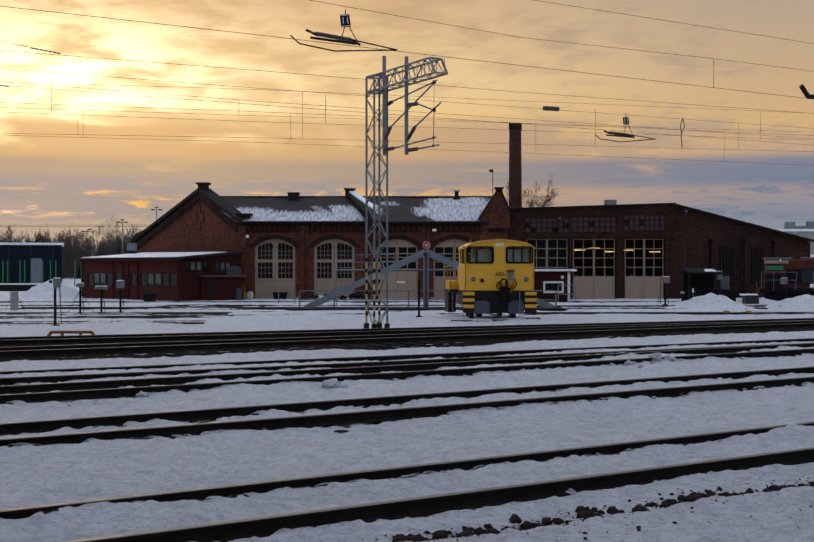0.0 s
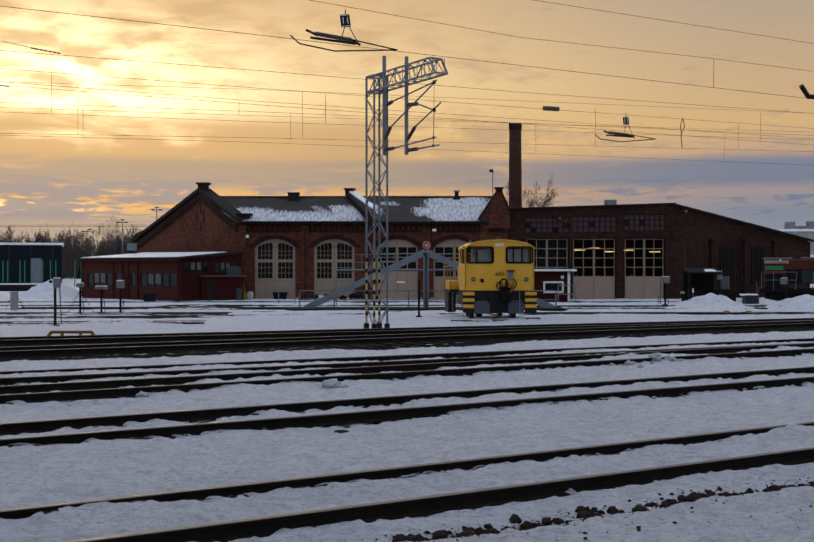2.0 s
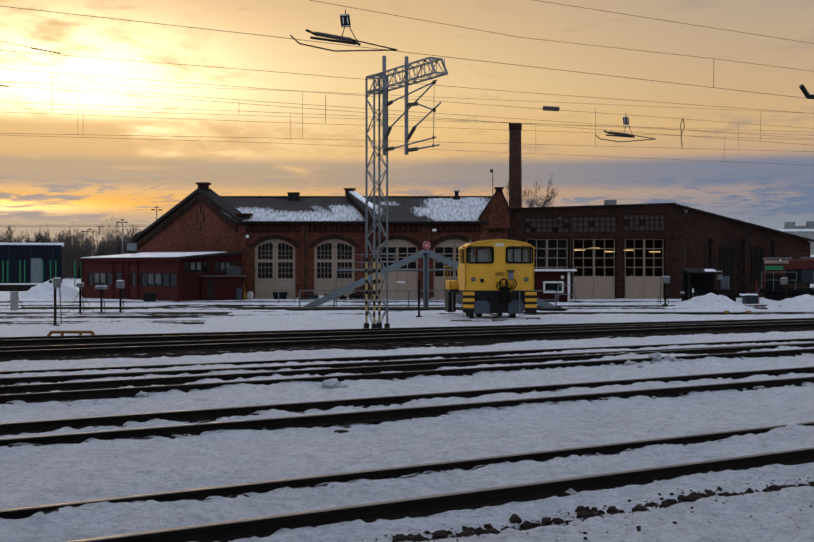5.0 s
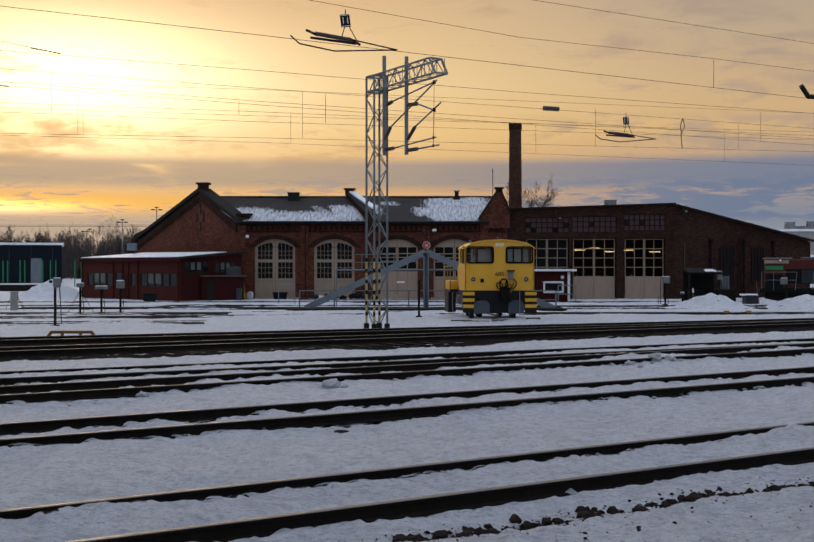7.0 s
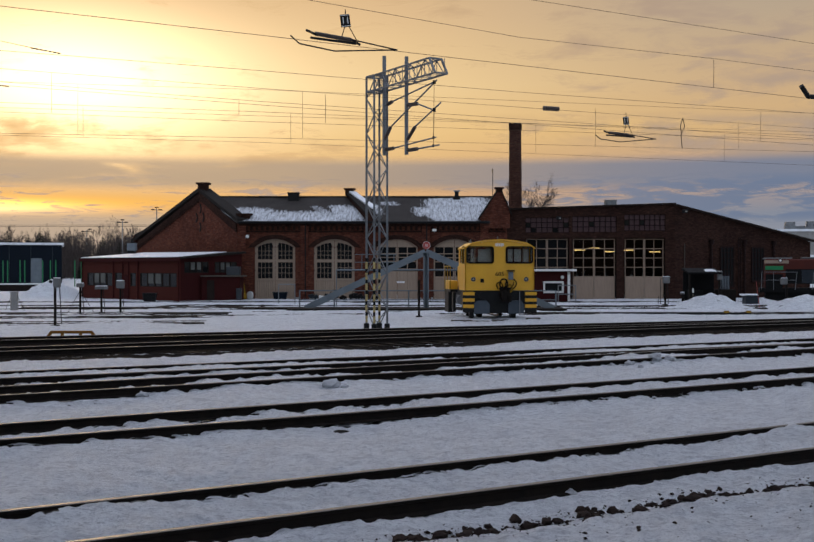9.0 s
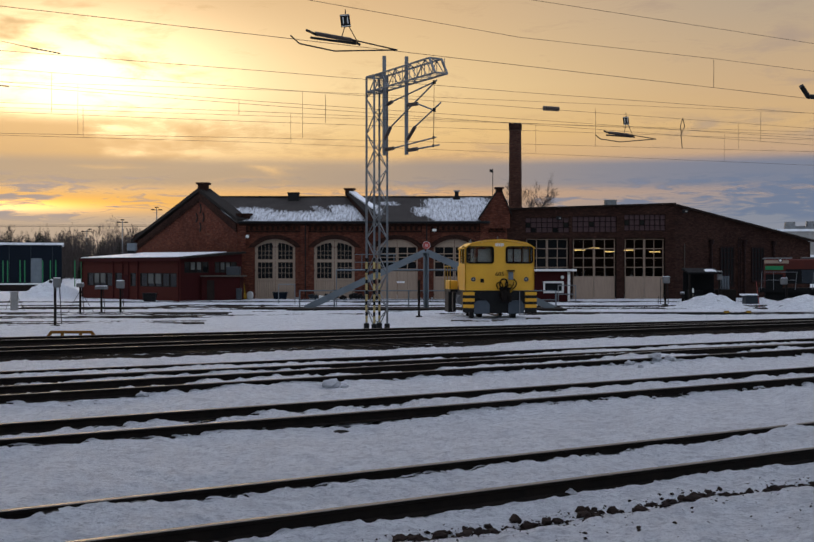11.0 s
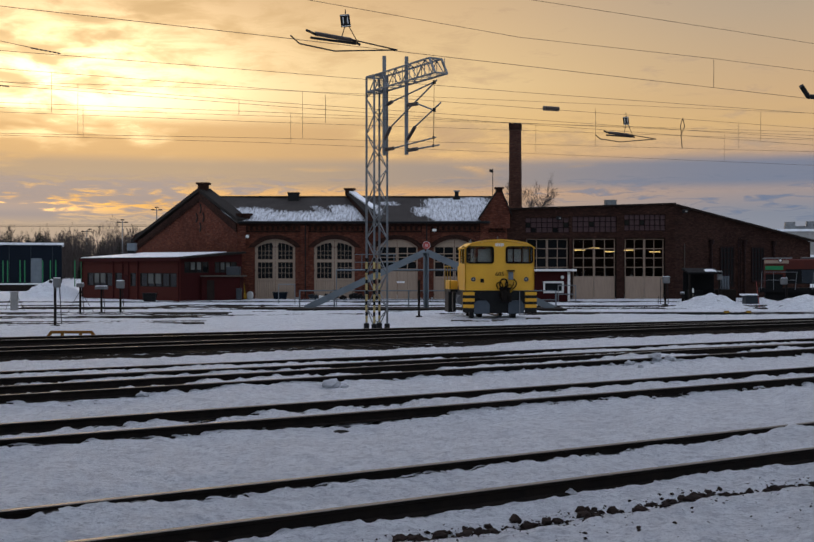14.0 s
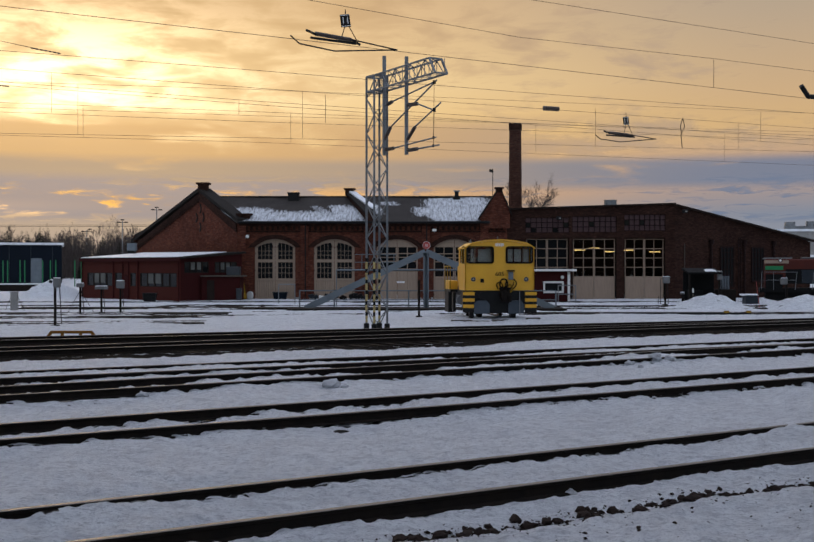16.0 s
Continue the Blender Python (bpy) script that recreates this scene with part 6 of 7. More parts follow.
signal_post(22.0, 82, 2.2, (0.0, 0.3, 0.6, 0.0), "grey electric box on a post against the wall", cap="grey")
signal_post(0.56, 54.2, 1.75, None, "dark weathered wooden marker post")
signal_post(18.9, 80, 0.75, (0.0, 0.26, 0.12, 0.0), "short pale trackside ventilator post", cap="grey")
pole = thing("marker_pole", pose(20.57, 68, -0.1, 0, -7, 0), "thin leaning red marker stick in the snow", "marker")
part("stick", bars(0.013, ((0, 0, 0), (0, 0, 1.6)), n=6), SIGN_RED, pole)
pole = thing("snow_pole", pose(18.9, 77, -0.44), "pale striped snow pole before the wall", "marker")
for k in range(4):
    part("band", bars(0.05, ((0, 0, k * 0.36), (0, 0, k * 0.36 + 0.3)), n=8), WHITE if k % 2 else GREY_WOOD, pole)
cab2 = thing("concrete_cabinet", pose(-21.9, 65, -0.22), "square pale concrete relay cabinet with stays", "cabinet")
part("body", boxes(((0, 0, 0.55), (0.33, 0.4, 1.2)), bevel=0.03), CONCRETE, cab2)
part("cap", boxes(((0, 0, 1.17), (0.38, 0.45, 0.06)), bevel=0.02), CONCRETE, cab2)
for sx in (-1, 1):
    part("stay_wire", bars(0.014, ((sx * 0.15, 0, 1.0), (sx * 0.6, 0.1, 0.0)), n=5), RUST, cab2)
# yellow trestle by the near tracks
TRESTLE = worn("rusty_orange_paint", (0.14, 0.055, 0.012, 1), (0.27, 0.125, 0.02, 1), 0.65)
tr = thing("yellow_trestle", pose(-11.0, 38.2, -0.15), "low rusty orange-yellow steel trestle beside the track", "trestle")
part("top_bar", boxes(((0, 0, 0.36), (1.36, 0.12, 0.09)), bevel=0.01), TRESTLE, tr)
for sx in (-1, 1):
    part("sloping_leg", bars(0.09, ((sx * 0.64, 0, 0.38), (sx * 0.92, 0, 0.0)), h=0.09), TRESTLE, tr)
    part("upright", boxes(((sx * 0.3, 0, 0.16), (0.09, 0.08, 0.34))), TRESTLE, tr)
# point rodding with yellow cranks
rod = thing("point_rod", pose(13.6, 58.4, -0.03), "dark point rod with small yellow cranks", "point rod")
part("rod", bars(0.06, ((-3.8, 0, 0.05), (3.6, -0.1, 0.04)), n=6), BLACK, rod)
for x in (2.4, 3.5):
    part("crank", boxes(((x, -0.05, 0.12), (0.26, 0.16, 0.14)), bevel=0.03), YELLOW_DULL, rod)
# fence panel of grey tubes by the gates
fence = thing("tube_railing", pose(-7.6, 79, -0.16), "grey tubular railing before the gates", "railing")
for x in (-1.1, 0.0):
    part("post", bars(0.03, ((x, 0, 0), (x, 0, 1.35)), n=8), GALV, fence)
part("rail", bars(0.035, ((-1.1, 0, 1.33), (0.0, 0, 1.33)), n=8), GALV, fence)

# ---- clutter along the shed front ----
shapes = [(-7.4, 90.6, 0.5, DARK_BLUE, "dark machine part"), (-6.6, 90.4, 0.35, WHITE, "pale sack"), (-5.9, 90.7, 0.55, BLACK, "dark scrap heap"), (-4.9, 90.6, 0.4, RUST, "rusty scrap iron"),
          (-4.2, 90.8, 0.5, BLACK, "dark machine part"), (-3.4, 90.6, 0.45, BLACK, "dark scrap heap"), (-2.6, 90.6, 0.3, RUST, "rusty scrap iron")]
for k, (x, y, s, m, what) in enumerate(shapes):
    bm = bmesh.new()
    for j in range(4):
        box(bm, (0, 0, 0), (s * random.uniform(0.4, 1.3), s * 0.5, s * random.uniform(0.3, 0.8)),
            pose(random.uniform(-0.3, 0.3), random.uniform(-0.1, 0.1), s * random.uniform(0.25, 0.6), random.uniform(-15, 15), random.uniform(-30, 30), random.uniform(-40, 40)), bevel=0.03)
    ob = link("scrap_piece", bm, m)
    ob.location = (x, y, GL)
    tagged(ob, what + " lying by the shed wall", "scrap", "scrap along the wall")
for x in (-5.6, -3.9):
    wh = thing("bicycle_frame", pose(x, 90.3, GL), "rusty tangled steel frame by the shed", "scrap")
    ring = bmesh.new()
    for k in range(16):
        a, b = radians(k * 22.5), radians(k * 22.5 + 22.5)
        bar(ring, (0.35 * math.cos(a), 0, 0.4 + 0.35 * math.sin(a)), (0.35 * math.cos(b), 0, 0.4 + 0.35 * math.sin(b)), 0.025, n=5)
    part("ring", ring, RUST, wh)
    part("stay", bars(0.02, ((0, 0, 0.4), (0.5, 0, 0.95)), ((0.5, 0, 0.95), (0.9, 0, 0.4)), ((0, 0, 0.4), (0.7, 0, 0.75)), n=5), RUST, wh)
cable = thing("cable_drum", pose(-12.2, 90.4, GL), "white round drum end leaning by the gate", "drum")
part("disc", bars(0.3, ((0, 0, 0.34), (0.05, 0.08, 0.34)), n=20), WHITE, cable)
bag = link("yellow_sack", blob(bmesh.new(), (0, 0, 0.25), (0.5, 0.3, 0.32), 4, 2, 0.4), YELLOW_DULL)
bag.location = (-12.9, 90.0, GL)
tagged(bag, "crumpled yellow tarpaulin on the snow", "tarpaulin")
bd = link("yellow_board", boxes(((0, 0, 0.7), (0.12, 0.05, 1.5))), YELLOW_DULL)
bd.matrix_basis = pose(-12.55, 91.0, GL, -10, -12, 0)
tagged(bd, "narrow yellow board leaning by the gate", "board")
el = thing("electric_cabinet", pose(3.4, 90.6, GL), "brown cable cabinet at the shed front", "cabinet")
part("body", boxes(((0, 0, 0.55), (0.8, 0.5, 1.1)), bevel=0.04), worn_brown, el)
for x, z, lbl in ((-12.55, 4.75, "round white wall lamp"), (2.15, 5.25, "small floodlight on the brick wall")):
    ob = thing("wall_lamp", pose(x, FY - 0.35, z), lbl + " on the engine shed", "lamp")
    part("globe", blob(bmesh.new(), (0, 0, 0), (0.15, 0.15, 0.15), 1, 2, 0.0), WHITE, ob) if x < 0 else part("housing", boxes(((0, 0, 0), (0.34, 0.25, 0.2)), bevel=0.03), WHITE, ob)
    part("bracket", bars(0.03, ((0, 0, 0), (0, 0.36, 0.1)), n=6), BLACK, ob)
for x, y, z in ((11.95, FY - 0.3, 6.2), (21.9, FY - 0.2, 6.75)):
    ob = thing("wall_lamp", pose(x, y, z), "dark floodlight under the workshop eave", "lamp")
    part("housing", boxes(((0, 0, 0), (0.42, 0.3, 0.26)), bevel=0.04), BLACK, ob)
    part("lens", boxes(((0.05, -0.16, -0.02), (0.16, 0.02, 0.08))), CONCRETE, ob)
    part("bracket", bars(0.03, ((0, 0, 0), (0, 0.4, 0.15)), n=6), BLACK, ob)
# lit tubes inside the workshop
for x, y, z in ((14.3, 96.5, 3.75), (16.6, 95.5, 3.6), (15.9, 99.0, 3.95), (18.4, 97, 3.75), (20.5, 96.5, 3.6), (10.5, 98, 3.8)):
    ob = thing("tube_light", pose(x, y, z), "warm glowing strip light hanging in the workshop", "lamp", "workshop strip lights")
    part("tube", boxes(((0, 0, 0), (0.9, 0.08, 0.07)), bevel=0.02), TUBE, ob)
    part("cover", boxes(((0, 0, 0.07), (1.0, 0.16, 0.05))), GALV, ob)
    part("hanger", bars(0.01, ((-0.4, 0, 0.05), (-0.4, 0, 6.3 - z)), ((0.4, 0, 0.05), (0.4, 0, 6.3 - z)), n=5), BLACK, ob)
for x, w, h in ((13.8, 1.0, 2.4), (16.2, 0.9, 3.0), (18.2, 1.3, 2.2), (20.3, 0.8, 2.9)):
    ob = thing("workshop_rack", pose(x, 98, GZ), "dim shelving rack inside the workshop", "rack")
    for k in range(4):
        part("shelf", boxes(((0, 0, 0.2 + k * h / 4), (w, 0.6, 0.06))), GREY_WOOD, ob)
    for sx in (-1, 1):
        part("upright", boxes(((sx * w / 2, 0, h / 2), (0.08, 0.6, h))), BLUE_GREY, ob)
# doors, pipes and shelter on the side wall
sd = (Vector((E1[0], E1[1], 0)) - Vector((21.15, FY, 0))).normalized()


def on_side(s, z, out):
    return Vector((21.15, FY, 0)) + sd * s + Vector((sd.y, -sd.x, 0)) * out + Vector((0, 0, z))


side_rot = math.degrees(math.atan2(sd.y, sd.x))
for s, z0, z1, w in ((5.7, 0.78, 3.98, 1.48), (9.26, 1.2, 3.95, 1.4)):
    at = Matrix.Translation(on_side(s, (z0 + z1) / 2, 0.03)) @ pose(0, 0, 0, 0, 0, side_rot)
    win = new("tall_window")
    win.parent = new_shed
    win.matrix_basis = at
    hgt = z1 - z0
    m = bmesh.new()
    for k in range(5):
        box(m, (-w / 2 + w * k / 4, -0.04, 0), (0.05 if 0 < k < 4 else 0.1, 0.07, hgt))
    for k in range(8):
        box(m, (0, -0.04, -hgt / 2 + hgt * k / 7), (w, 0.07, 0.045 if 0 < k < 7 else 0.1))
    part("frame", m, UPFRAME, win)
    part("glazing", boxes(((0, 0, 0), (w, 0.03, hgt))), DARK_PANE, win)
    part("sill", boxes(((0, -0.1, -hgt / 2 - 0.06), (w + 0.1, 0.14, 0.08))), UPFRAME, win)
for s, z1, r in ((3.85, 4.2, 0.09), (7.64, 4.2, 0.09), (11.1, 4.15, 0.09), (6.95, 4.75, 0.05), (7.2, 4.75, 0.05)):
    pipe = part("downpipe", bars(r, (on_side(s, GZ, 0.14), on_side(s, z1, 0.14)), n=8), UPFRAME, new_shed)
    if r > 0.06:
        part("hopper", bars(0.16, (on_side(s, z1, 0.16), on_side(s, z1 + 0.35, 0.16)), h=0.22, n=10), UPFRAME, pipe)
part("cable_duct", bars(0.03, (on_side(-0.9 + 1.9, 1.2, 0.05), on_side(1.0, 4.2, 0.05)), n=6), GREY_WOOD, new_shed)
shel = thing("shelter", pose(20.9, 82.5, GZ), "dark lean-to shelter with a snowy roof", "shelter")
part("roof", prism([(-1.18, -0.8, 2.35), (1.18, -0.8, 2.35), (1.18, 1.2, 2.65), (-1.18, 1.2, 2.65)], (0, 0, 0.12)), RUBBER, shel)
part("roof_snow", prism([(0.1, -0.5, 2.52), (0.9, -0.5, 2.52), (0.8, 0.3, 2.64), (0.2, 0.3, 2.64)], (0, 0, 0.05)), SNOW, shel)
part("back_wall", boxes(((0, 1.1, 1.25), (2.2, 0.1, 2.5))), RUBBER, shel)
for x in (-1.05, 1.05):
    part("post", boxes(((x, -0.6, 1.2), (0.12, 0.12, 2.4))), TIMBER, shel)
part("stacked_goods", boxes(((-0.4, 0.5, 0.6), (1.0, 0.8, 1.2)), ((0.6, 0.4, 0.4), (0.7, 0.7, 0.8)), bevel=0.05), RUBBER, shel)
# stand-ins for a row of pale upright marks low on the wall
for k in range(4):
    bt = link("pale_bar", bars(0.08, ((0, 0, 0), (0, 0, 0.95)), n=10), BLUE_GREY)
    bt.location = (22.55 + k * 0.2, 84, GZ + 1.25)
    tagged(bt, "grey upright bar in a row, standing in for pale marks by the wall", "gas bottle", "gas bottles")
# added block that only lifts the upright bars to their height
ramp = thing("bar_stand", pose(22.85, 84, GZ), "dark timber block added under the upright bars to raise them", "step")
part("body", boxes(((0, 0, 0.62), (1.5, 0.9, 1.25)), bevel=0.03), TIMBER, ramp)
blk = thing("concrete_block", pose(22.95, 77.5, -0.35), "dark snow-topped concrete block", "block")
part("body", prism([(-0.45, 0, 0), (0.5, 0, 0), (0.45, 0, 0.8), (-0.4, 0, 0.8)], (0, 0.8, 0)), DARK_BLUE, blk)
part("snow_cap", boxes(((-0.1, 0.4, 0.84), (1.1, 0.75, 0.12)), bevel=0.05), SNOW, blk)

# ---- weather vane on the old shed ----
vane = thing("weather_vane", pose(6.95, 94.5, 7.0), "small weather vane on a thin mast", "weather vane")
part("pole", bars(0.03, ((0, 0, 0), (0, 0, 3.3)), n=6), BLACK, vane)
arrow = part("arrow", prism([(-0.05, 0, 3.0), (0.28, 0, 3.06), (0.28, 0, 3.3), (-0.05, 0, 3.2)], (0, 0.04, 0)), BLACK, vane)

# ---- navy hall, fence, lamps and woods beyond ----
hall = thing("industrial_hall", pose(-53.9, 182, -0.3, 0, 0, 16.5), "dark navy sheet-clad hall with a snowy roof", "building")
part("wall", boxes(((-14.1, 8, 3.0), (28.2, 16, 6.2))), NAVY, hall)
part("roof", boxes(((-14.1, 8, 6.25), (28.8, 16.6, 0.35))), SNOW, hall)
part("door", boxes(((-3.8, -0.06, 2.0), (1.6, 0.1, 4.0))), BLUE_GREY, hall)
for k in range(9):
    part("cladding_seam", boxes(((-27 + k * 3.2, -0.03, 3.0), (0.12, 0.06, 6.2))), DARK_BLUE, hall)
for k, px in enumerate((-52.0, -51.4, -49.8, -49.2, -46.9, -45.9, -45.2, -42.75, -41.9)):
    fp = link("fence_post", bars(0.07, ((0, 0, 0), (0, 0, 3.6)), n=6), GREEN)
    fp.location = (px, 150, -0.4)
    tagged(fp, "green steel fence post in front of the hall", "fence post", "green fence posts")
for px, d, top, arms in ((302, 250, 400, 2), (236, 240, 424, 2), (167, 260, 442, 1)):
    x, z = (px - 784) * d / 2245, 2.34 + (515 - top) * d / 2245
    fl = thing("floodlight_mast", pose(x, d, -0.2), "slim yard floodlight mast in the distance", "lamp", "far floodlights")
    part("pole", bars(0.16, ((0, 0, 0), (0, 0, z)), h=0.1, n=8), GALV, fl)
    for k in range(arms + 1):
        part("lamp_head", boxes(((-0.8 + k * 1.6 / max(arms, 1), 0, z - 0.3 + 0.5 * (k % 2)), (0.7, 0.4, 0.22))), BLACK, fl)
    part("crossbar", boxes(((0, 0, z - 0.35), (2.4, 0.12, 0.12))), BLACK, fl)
far = thing("factory_building", pose(62, 175, -0.3), "pale grey factory with roof tanks", "building")
part("wall", boxes(((0, 8, 2.4), (16, 16, 5.6))), CONCRETE, far)
part("upper_wall", boxes(((1, 8, 6.6), (15, 15, 2.9))), CONCRETE, far)
part("roof_edge", boxes(((1, 8, 8.2), (15.3, 15.3, 0.35))), SNOW, far)
part("canopy", boxes(((0, -1.0, 4.3), (16, 2, 0.35))), SNOW, far)
for x, r, h in ((-3.2, 0.8, 1.2), (-1.95, 0.42, 0.5), (-1.25, 0.45, 0.6), (-0.1, 0.65, 1.3), (1.4, 0.9, 1.0)):
    tk = part("roof_tank", bars(r, ((x, 4, 8.3), (x, 4, 8.3 + h)), n=18), GALV, far)
    part("tank_cap", bars(r * 1.02, ((x, 4, 8.3 + h), (x, 4, 8.38 + h)), n=18), CONCRETE, tk)
part("pipe_bridge", boxes(((0.5, 3.5, 8.55), (9.5, 0.4, 0.3)), ((0.5, 3.5, 8.85), (9.5, 0.15, 0.12))), GALV, far)


class Sticks:
    """Many tapered sticks gathered into one mesh, quickly."""
    def __init__(self):
        self.v, self.f = [], []

    def add(self, a, b, r0, r1, n):
        d = (b - a).normalized()
        u = d.orthogonal().normalized()
        w = d.cross(u)
        k = len(self.v)
        for p, r in ((a, r0), (b, r1)):
            for i in range(n):
                t = 6.28319 * i / n
                self.v.append(p + u * (r * math.cos(t)) + w * (r * math.sin(t)))
        for i in range(n):
            j = (i + 1) % n
            self.f.append((k + i, k + j, k + n + j, k + n + i))

    def object(self, name, mat, parent=None):
        me = bpy.data.meshes.new(name)
        me.from_pydata(self.v, [], self.f)
        me.materials.append(mat)
        ob = new(name, me)
        if parent:
            ob.parent = parent
        return ob


def bare_tree(h, seed, spread=0.5, fine=0.03, girth=0.008, forks=(10, 5, 4, 4)):
    """Trunk and crown of a leafless tree as two lists of tapered limbs."""
    rng = random.Random(seed)
    trunk, crown = Sticks(), Sticks()

    def limb(p, d, length, r, level):
        q = p + d * length
        m = (p + q) / 2 + Vector((rng.uniform(-1, 1), rng.uniform(-1, 1), 0)) * length * 0.05
        r1 = max(r * 0.62, fine * 0.5)
        tgt = trunk if level == 0 else crown
        if level > 2:
            tgt.add(p, q, r, r1, 3)
        else:
            tgt.add(p, m, r, (r + r1) / 2, 5 if level < 1 else 3)
            tgt.add(m, q, (r + r1) / 2, r1, 5 if level < 1 else 3)
        if level >= 4:
            return
        kids = forks[level]
        for k in range(kids):
            f = rng.uniform(0.28, 1.0) if level == 0 else rng.uniform(0.3, 1.0)
            b = p.lerp(q, f)
            a = rng.uniform(0, 6.283)
            out = Vector((math.cos(a), math.sin(a), 0))
            nd = (d * (1 - spread * rng.uniform(0.6, 1.1)) + out * spread * rng.uniform(0.7, 1.2) + Vector((0, 0, 0.22))).normalized()
            limb(b, nd, length * rng.uniform(0.36, 0.56), max(r * 0.42, fine * 0.6), level + 1)
    limb(Vector((0, 0, 0)), Vector((rng.uniform(-0.05, 0.05), 0, 1)).normalized(), h * 0.68, h * girth, 0)
    return trunk, crown


def tree_thing(h, seed, label, fine, girth=0.008, forks=(10, 5, 4, 4)):
    t, c = bare_tree(h, seed, 0.55, fine, girth, forks)
    ob = thing("bare_tree", pose(0, 0, 0), label, "tree")
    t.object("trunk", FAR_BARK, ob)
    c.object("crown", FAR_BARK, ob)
    return ob


def spruce(h, seed):
    rng = random.Random(seed)
    ob = thing("spruce", pose(0, 0, 0), "dark spruce at the edge of the yard", "tree", "far woods")
    part("trunk", bars(0.16, ((0, 0, 0), (0, 0, h)), h=0.03, n=6), BARK, ob)
    bm = bmesh.new()
    for k in range(int(h * 3.2)):
        z = h * (0.1 + 0.88 * k / (h * 3.2))
        R = (h - z) * 0.3 + 0.15
        for j in range(7):
            a = rng.uniform(0, 6.283)
            L = R * rng.uniform(0.6, 1.15)
            tip = Vector((math.cos(a) * L, math.sin(a) * L, z - L * 0.35))
            s = Vector((-math.sin(a), math.cos(a), 0)) * L * 0.22
            mid = Vector((math.cos(a) * L * 0.5, math.sin(a) * L * 0.5, z - L * 0.05))
            base = Vector((0, 0, z))
            vs = [bm.verts.new(v) for v in (base, mid + s, tip, mid - s, mid + Vector((0, 0, -L * 0.2)))]
            for f in ((0, 1, 4), (1, 2, 4), (2, 3, 4), (3, 0, 4), (0, 3, 2), (0, 2, 1)):
                bm.faces.new([vs[i] for i in f])
    part("crown", bm, NEEDLES, ob)
    return ob


lone = tree_thing(13.4, 11, "tall bare broad-crowned tree behind the sheds", 0.017, 0.009, (18, 7, 6, 5))
lone.matrix_basis = pose(16.1, 150, -0.4)
side_t = tree_thing(13.5, 5, "bare birch standing above the far woods", 0.02, 0.007, (16, 6, 5, 4))
side_t.matrix_basis = pose(-59.8, 235, -0.3)
side_t.scale = (0.55, 0.55, 0.86)
kinds = [tree_thing(9.5, 21 + k, "bare leafless tree in the far woods", 0.03) for k in range(5)] + [spruce(9.5, 41), spruce(8.0, 42)]
rng = random.Random(8)
for k, ob in enumerate(kinds):
    ob["group"] = "far woods"
    ob.matrix_basis = pose(-100 + k * 6.3, 250 + 4 * k, -0.3, 0, 0, k * 50)
for k in range(270):
    src = kinds[rng.choice((0, 1, 2, 3, 4, 0, 1, 2, 3, 5, 6))]
    x = rng.uniform(-112, -52)
    y = rng.uniform(225, 300)
    s = rng.uniform(0.75, 1.15)
    c = copy_thing(src, pose(x, y, -0.3, 0, 0, rng.uniform(0, 360)))
    wide = 1.1 if src in kinds[5:] else 0.62
    c.scale = (s * wide, s * wide, s)
for x, y, s in ((-78.4, 229, 1.08), (-74.3, 228, 1.02), (-79.8, 231, 0.9), (-72.6, 232, 0.86)):
    copy_thing(kinds[5], pose(x, y, -0.3, 0, 0, x * 40)).scale = (s, s, s)
# undergrowth closing the gaps between the trunks
bm = Sticks()
for k in range(5200):
    x, y = rng.uniform(-125, -45), rng.uniform(240, 310)
    h = rng.uniform(2.0, 8.0)
    bm.add(Vector((x, y, -0.3)), Vector((x + rng.uniform(-0.8, 0.8), y, h)), rng.uniform(0.03, 0.08), 0.02, 3)
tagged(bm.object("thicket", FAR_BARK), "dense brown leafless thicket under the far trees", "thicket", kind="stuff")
# low wood line all along the horizon, hidden behind the sheds for the most part
bm = Sticks()
for k in range(2600):
    x, y = rng.uniform(-220, 260), rng.uniform(420, 520)
    h = rng.uniform(5, 12)
    bm.add(Vector((x, y, -1)), Vector((x + rng.uniform(-1, 1), y, h)), rng.uniform(0.4, 1.2), 0.1, 4)
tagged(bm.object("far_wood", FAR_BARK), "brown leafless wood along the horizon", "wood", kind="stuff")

# ---- snow lumps and ballast rubble ----
for k, (x, y, s) in enumerate(((6.0, 28.1, 0.13), (6.35, 28.2, 0.09), (5.2, 27.2, 0.08), (-1.48, 22.6, 0.13), (-1.2, 22.5, 0.05), (-4.75, 20.9, 0.07), (5.35, 26.7, 0.05))):
    ob = link("snow_lump", blob(bmesh.new(), (0, 0, s * 0.5), (s * 1.25, s, s * 0.8), k, 3, 0.6), SNOW_GREY, smooth=True)
    ob.location = (x, y, surface(np.array([x]), np.array([y]))[0][0] - 0.005)
    tagged(ob, "loose grey snow lump on the snow", "snow lump", "snow lumps")
rock_meshes = []
for k in range(10):
    bm = blob(bmesh.new(), (0, 0, 0), (1.0, 0.75 + 0.05 * (k % 4), 0.55 + 0.06 * (k % 3)), k + 20, 1, 0.9)
    me = bpy.data.meshes.new("stone")
    bm.to_mesh(me), bm.free()
    me.materials.append(STONE)
    rock_meshes.append(me)
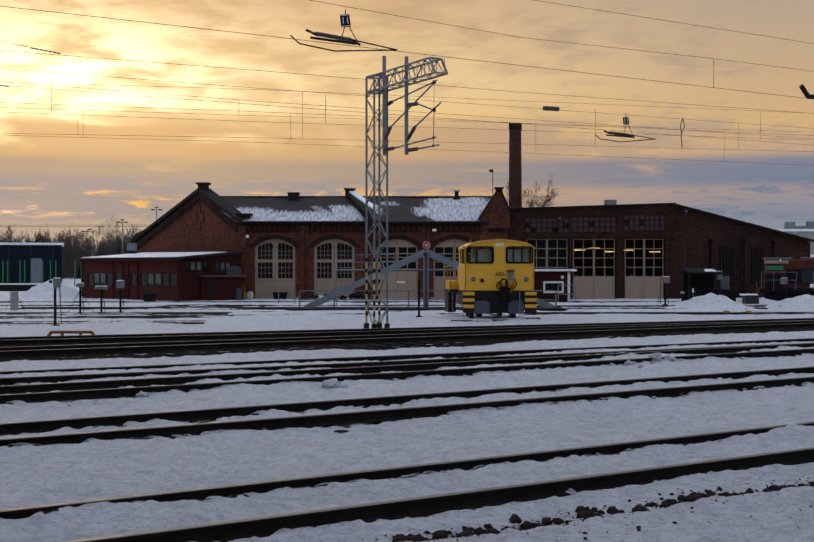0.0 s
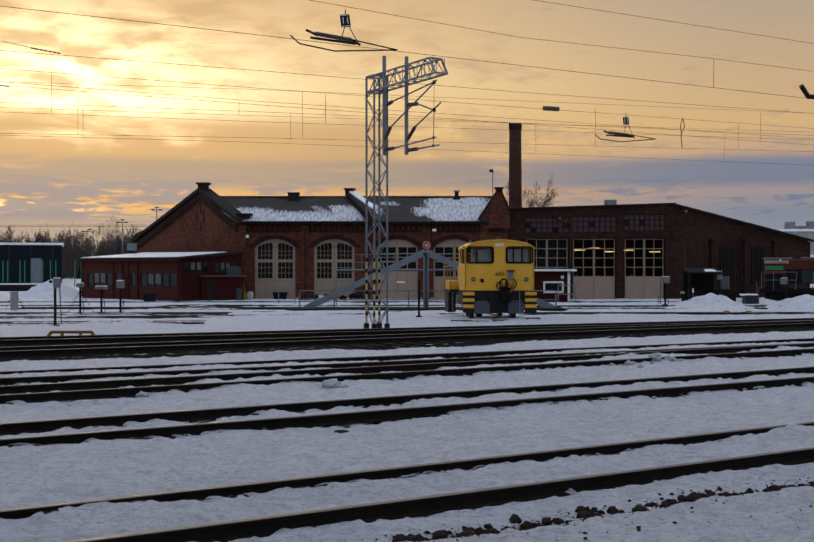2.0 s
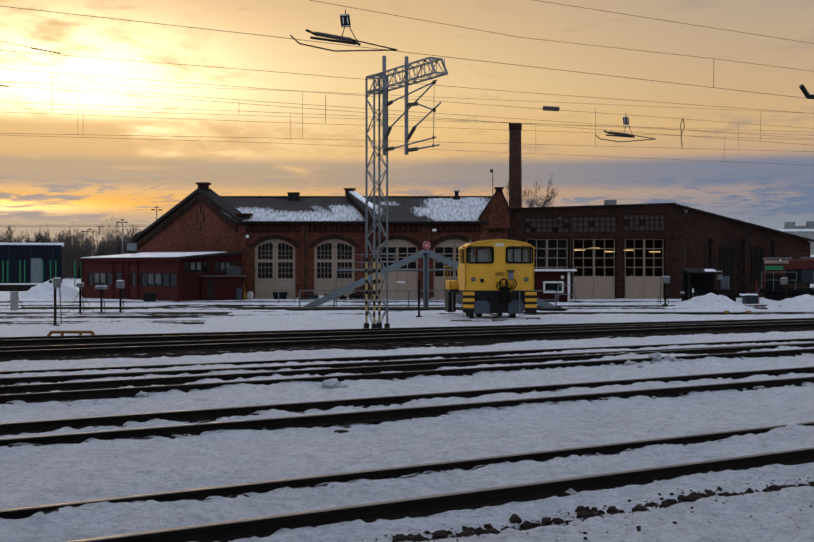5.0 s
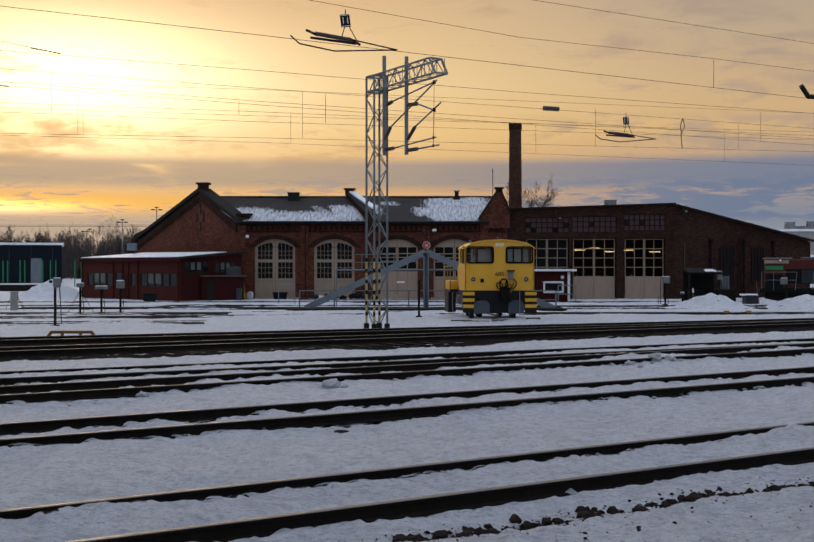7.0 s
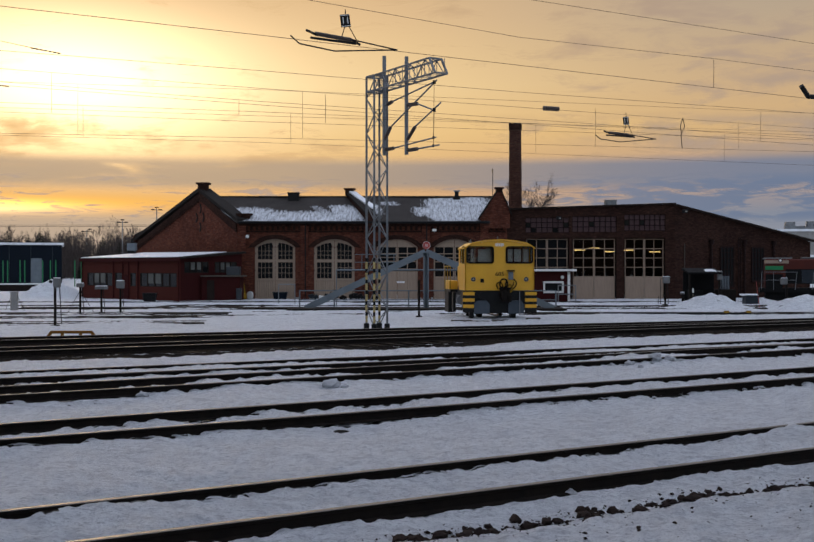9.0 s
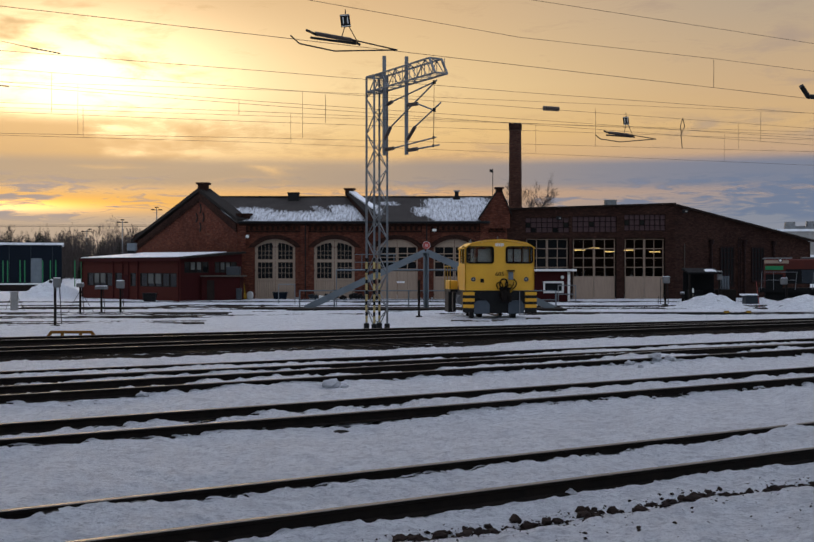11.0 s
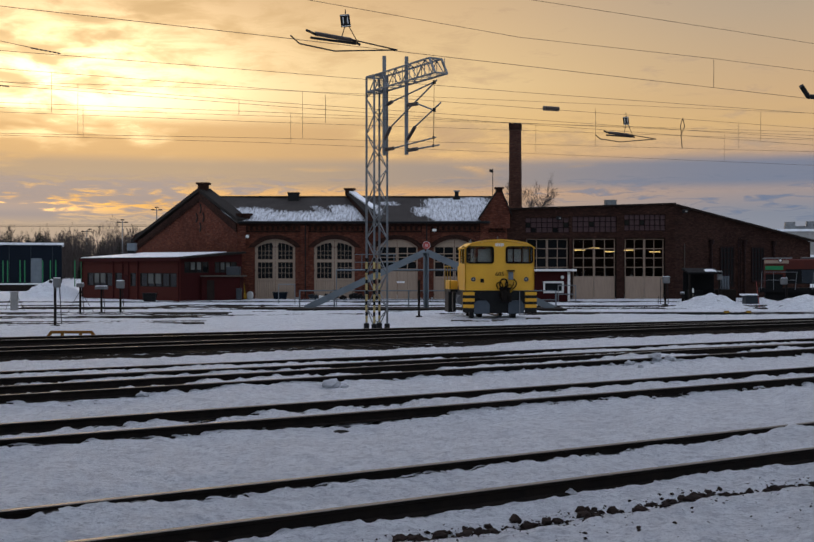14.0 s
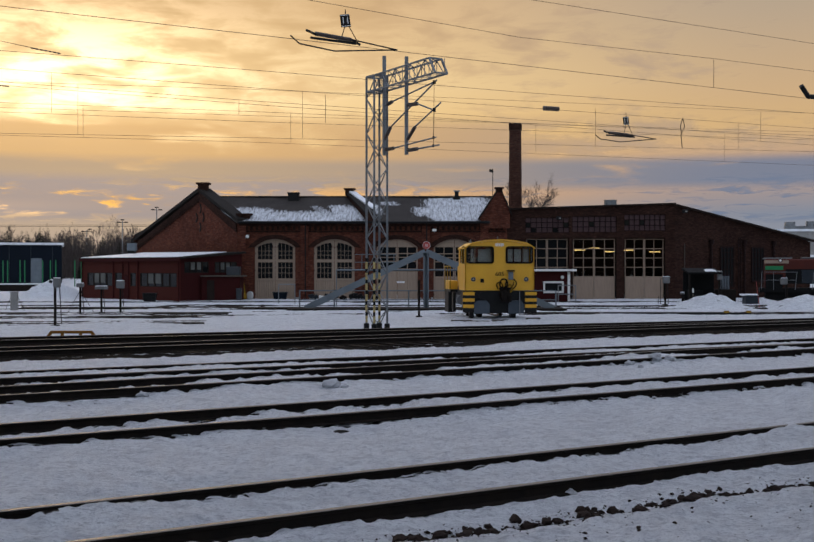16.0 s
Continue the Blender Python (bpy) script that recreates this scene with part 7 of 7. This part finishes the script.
rubble = thing("ballast_rubble", pose(0, 0, 0), "strip of broken dark ballast stones on the snow", "rubble")
o, d, nrm = track_frame(60.0, 9.95)
cl = [0.05, 0.35, 0.6, 0.85, 1.2, 1.6, 1.9, 2.1, 2.7, 3.3, 3.8, 4.5, 5.0]
for k in range(268):
    if k < 200:
        s = rng.gauss(rng.choice(cl), 0.13)
        l = rng.gauss(0.0, 0.09)
        size = rng.uniform(0.014, 0.03) if rng.random() < 0.5 else rng.uniform(0.032, 0.072)
    elif k < 240:
        s, l, size = rng.uniform(-0.4, 5.6), rng.gauss(0.02, 0.09), rng.uniform(0.01, 0.035)
    else:
        s, l, size = rng.uniform(0.5, 5.2), rng.uniform(-1.3, -0.15), rng.uniform(0.008, 0.028)
    x, y = o.x + d.x * s + nrm.x * l, o.y + d.y * s + nrm.y * l
    z = surface(np.array([x]), np.array([y]))[0][0]
    ob = new("stone", rng.choice(rock_meshes))
    ob.parent = rubble
    ob.matrix_basis = pose(x, y, z + size * 0.25, rng.uniform(-20, 20), rng.uniform(-20, 20), rng.uniform(0, 360)) @ Matrix.Scale(size, 4)

# ---- unseen plain buildings added behind the platform: close the yard, darken reflections and fronts ----
st = thing("unseen_rear_block", pose(0, -24, -0.3), "long plain brick block, unseen, added behind the platform to darken reflections", "building")
part("wall", boxes(((0, -4, 4.5), (150, 8, 9.4))), BRICK_DARK, st)
part("roof", prism([(-76, 0.6, 9.2), (-76, -8.6, 9.2), (-76, -4, 11.5)], (152, 0, 0)), DARK_TIN, st)
plat = link("platform", boxes(((0, -5.2, 0.3), (160, 17.0, 0.72))), CONCRETE)
tagged(plat, "concrete station platform edge", "platform", kind="structure")

# fine crumbs of ballast round the stones
vs, fs = [], []
for k in range(1180):
    if k < 1000:
        q, l = rng.gauss(rng.choice(cl), 0.2), rng.gauss(0.0, 0.14)
    else:
        q, l = rng.uniform(-0.4, 6.5), rng.uniform(-1.6, 0.3)
    r = rng.uniform(0.003, 0.014)
    x, y = o.x + d.x * q + nrm.x * l, o.y + d.y * q + nrm.y * l
    base = len(vs)
    vs += [(x + r * rng.uniform(-1.4, 1.4), y + r * rng.uniform(-1.4, 1.4), r * rng.uniform(-0.5, 1.2)) for _ in range(6)]
    fs += [(base, base + 1, base + 2), (base, base + 2, base + 3), (base, base + 3, base + 1), (base + 1, base + 4, base + 2), (base + 2, base + 5, base + 3), (base + 3, base + 4, base + 1)]
va = np.array(vs)
va[:, 2] += surface(va[:, 0], va[:, 1])[0]
me = bpy.data.meshes.new("gravel")
me.from_pydata(va.tolist(), [], fs)
me.materials.append(STONE)
tagged(new("gravel", me), "fine dark ballast crumbs strewn on the snow", "gravel", kind="stuff")

# loading dock before the navy hall
dock = thing("loading_dock", pose(-44, 122, -0.5), "dark snow-topped loading dock before the hall", "dock")
part("body", boxes(((0, 0, 0.5), (13.6, 1.5, 1.0))), TIMBER, dock)
part("snow_cap", boxes(((0, 0, 1.05), (13.4, 1.4, 0.1)), bevel=0.03), SNOW, dock)


# ---- what moves: the cloud sheets drift left, then back ----
def motions():
    for ob, speed in ((cloud_high, 4.9), (cloud_mid, 4.1), (cloud_low, 3.4), (cloud_streak, 3.3)):
        rows = []
        for t in (0.0, 1.5, 3.0, 4.5, 6.0, 7.0, 7.8, 8.2, 8.6, 9.4, 10.5, 12.0, 13.5, 15.0, 16.0):
            s = 8.2 - math.sqrt((t - 8.2) ** 2 + 0.05)
            rows.append((t, pose(0, 0, 0, 0, 0, speed * s)))
        walk(ob, rows)
    walk(arrow, [(t, pose(0, 0, 0, 0, 0, a)) for t, a in ((0.0, 170), (1.5, 150), (3.0, 165), (4.2, 150), (6.3, 100), (7.5, 80), (9.2, 100), (11.3, 150), (13.0, 165), (14.5, 150), (16.0, 170))])


motions()
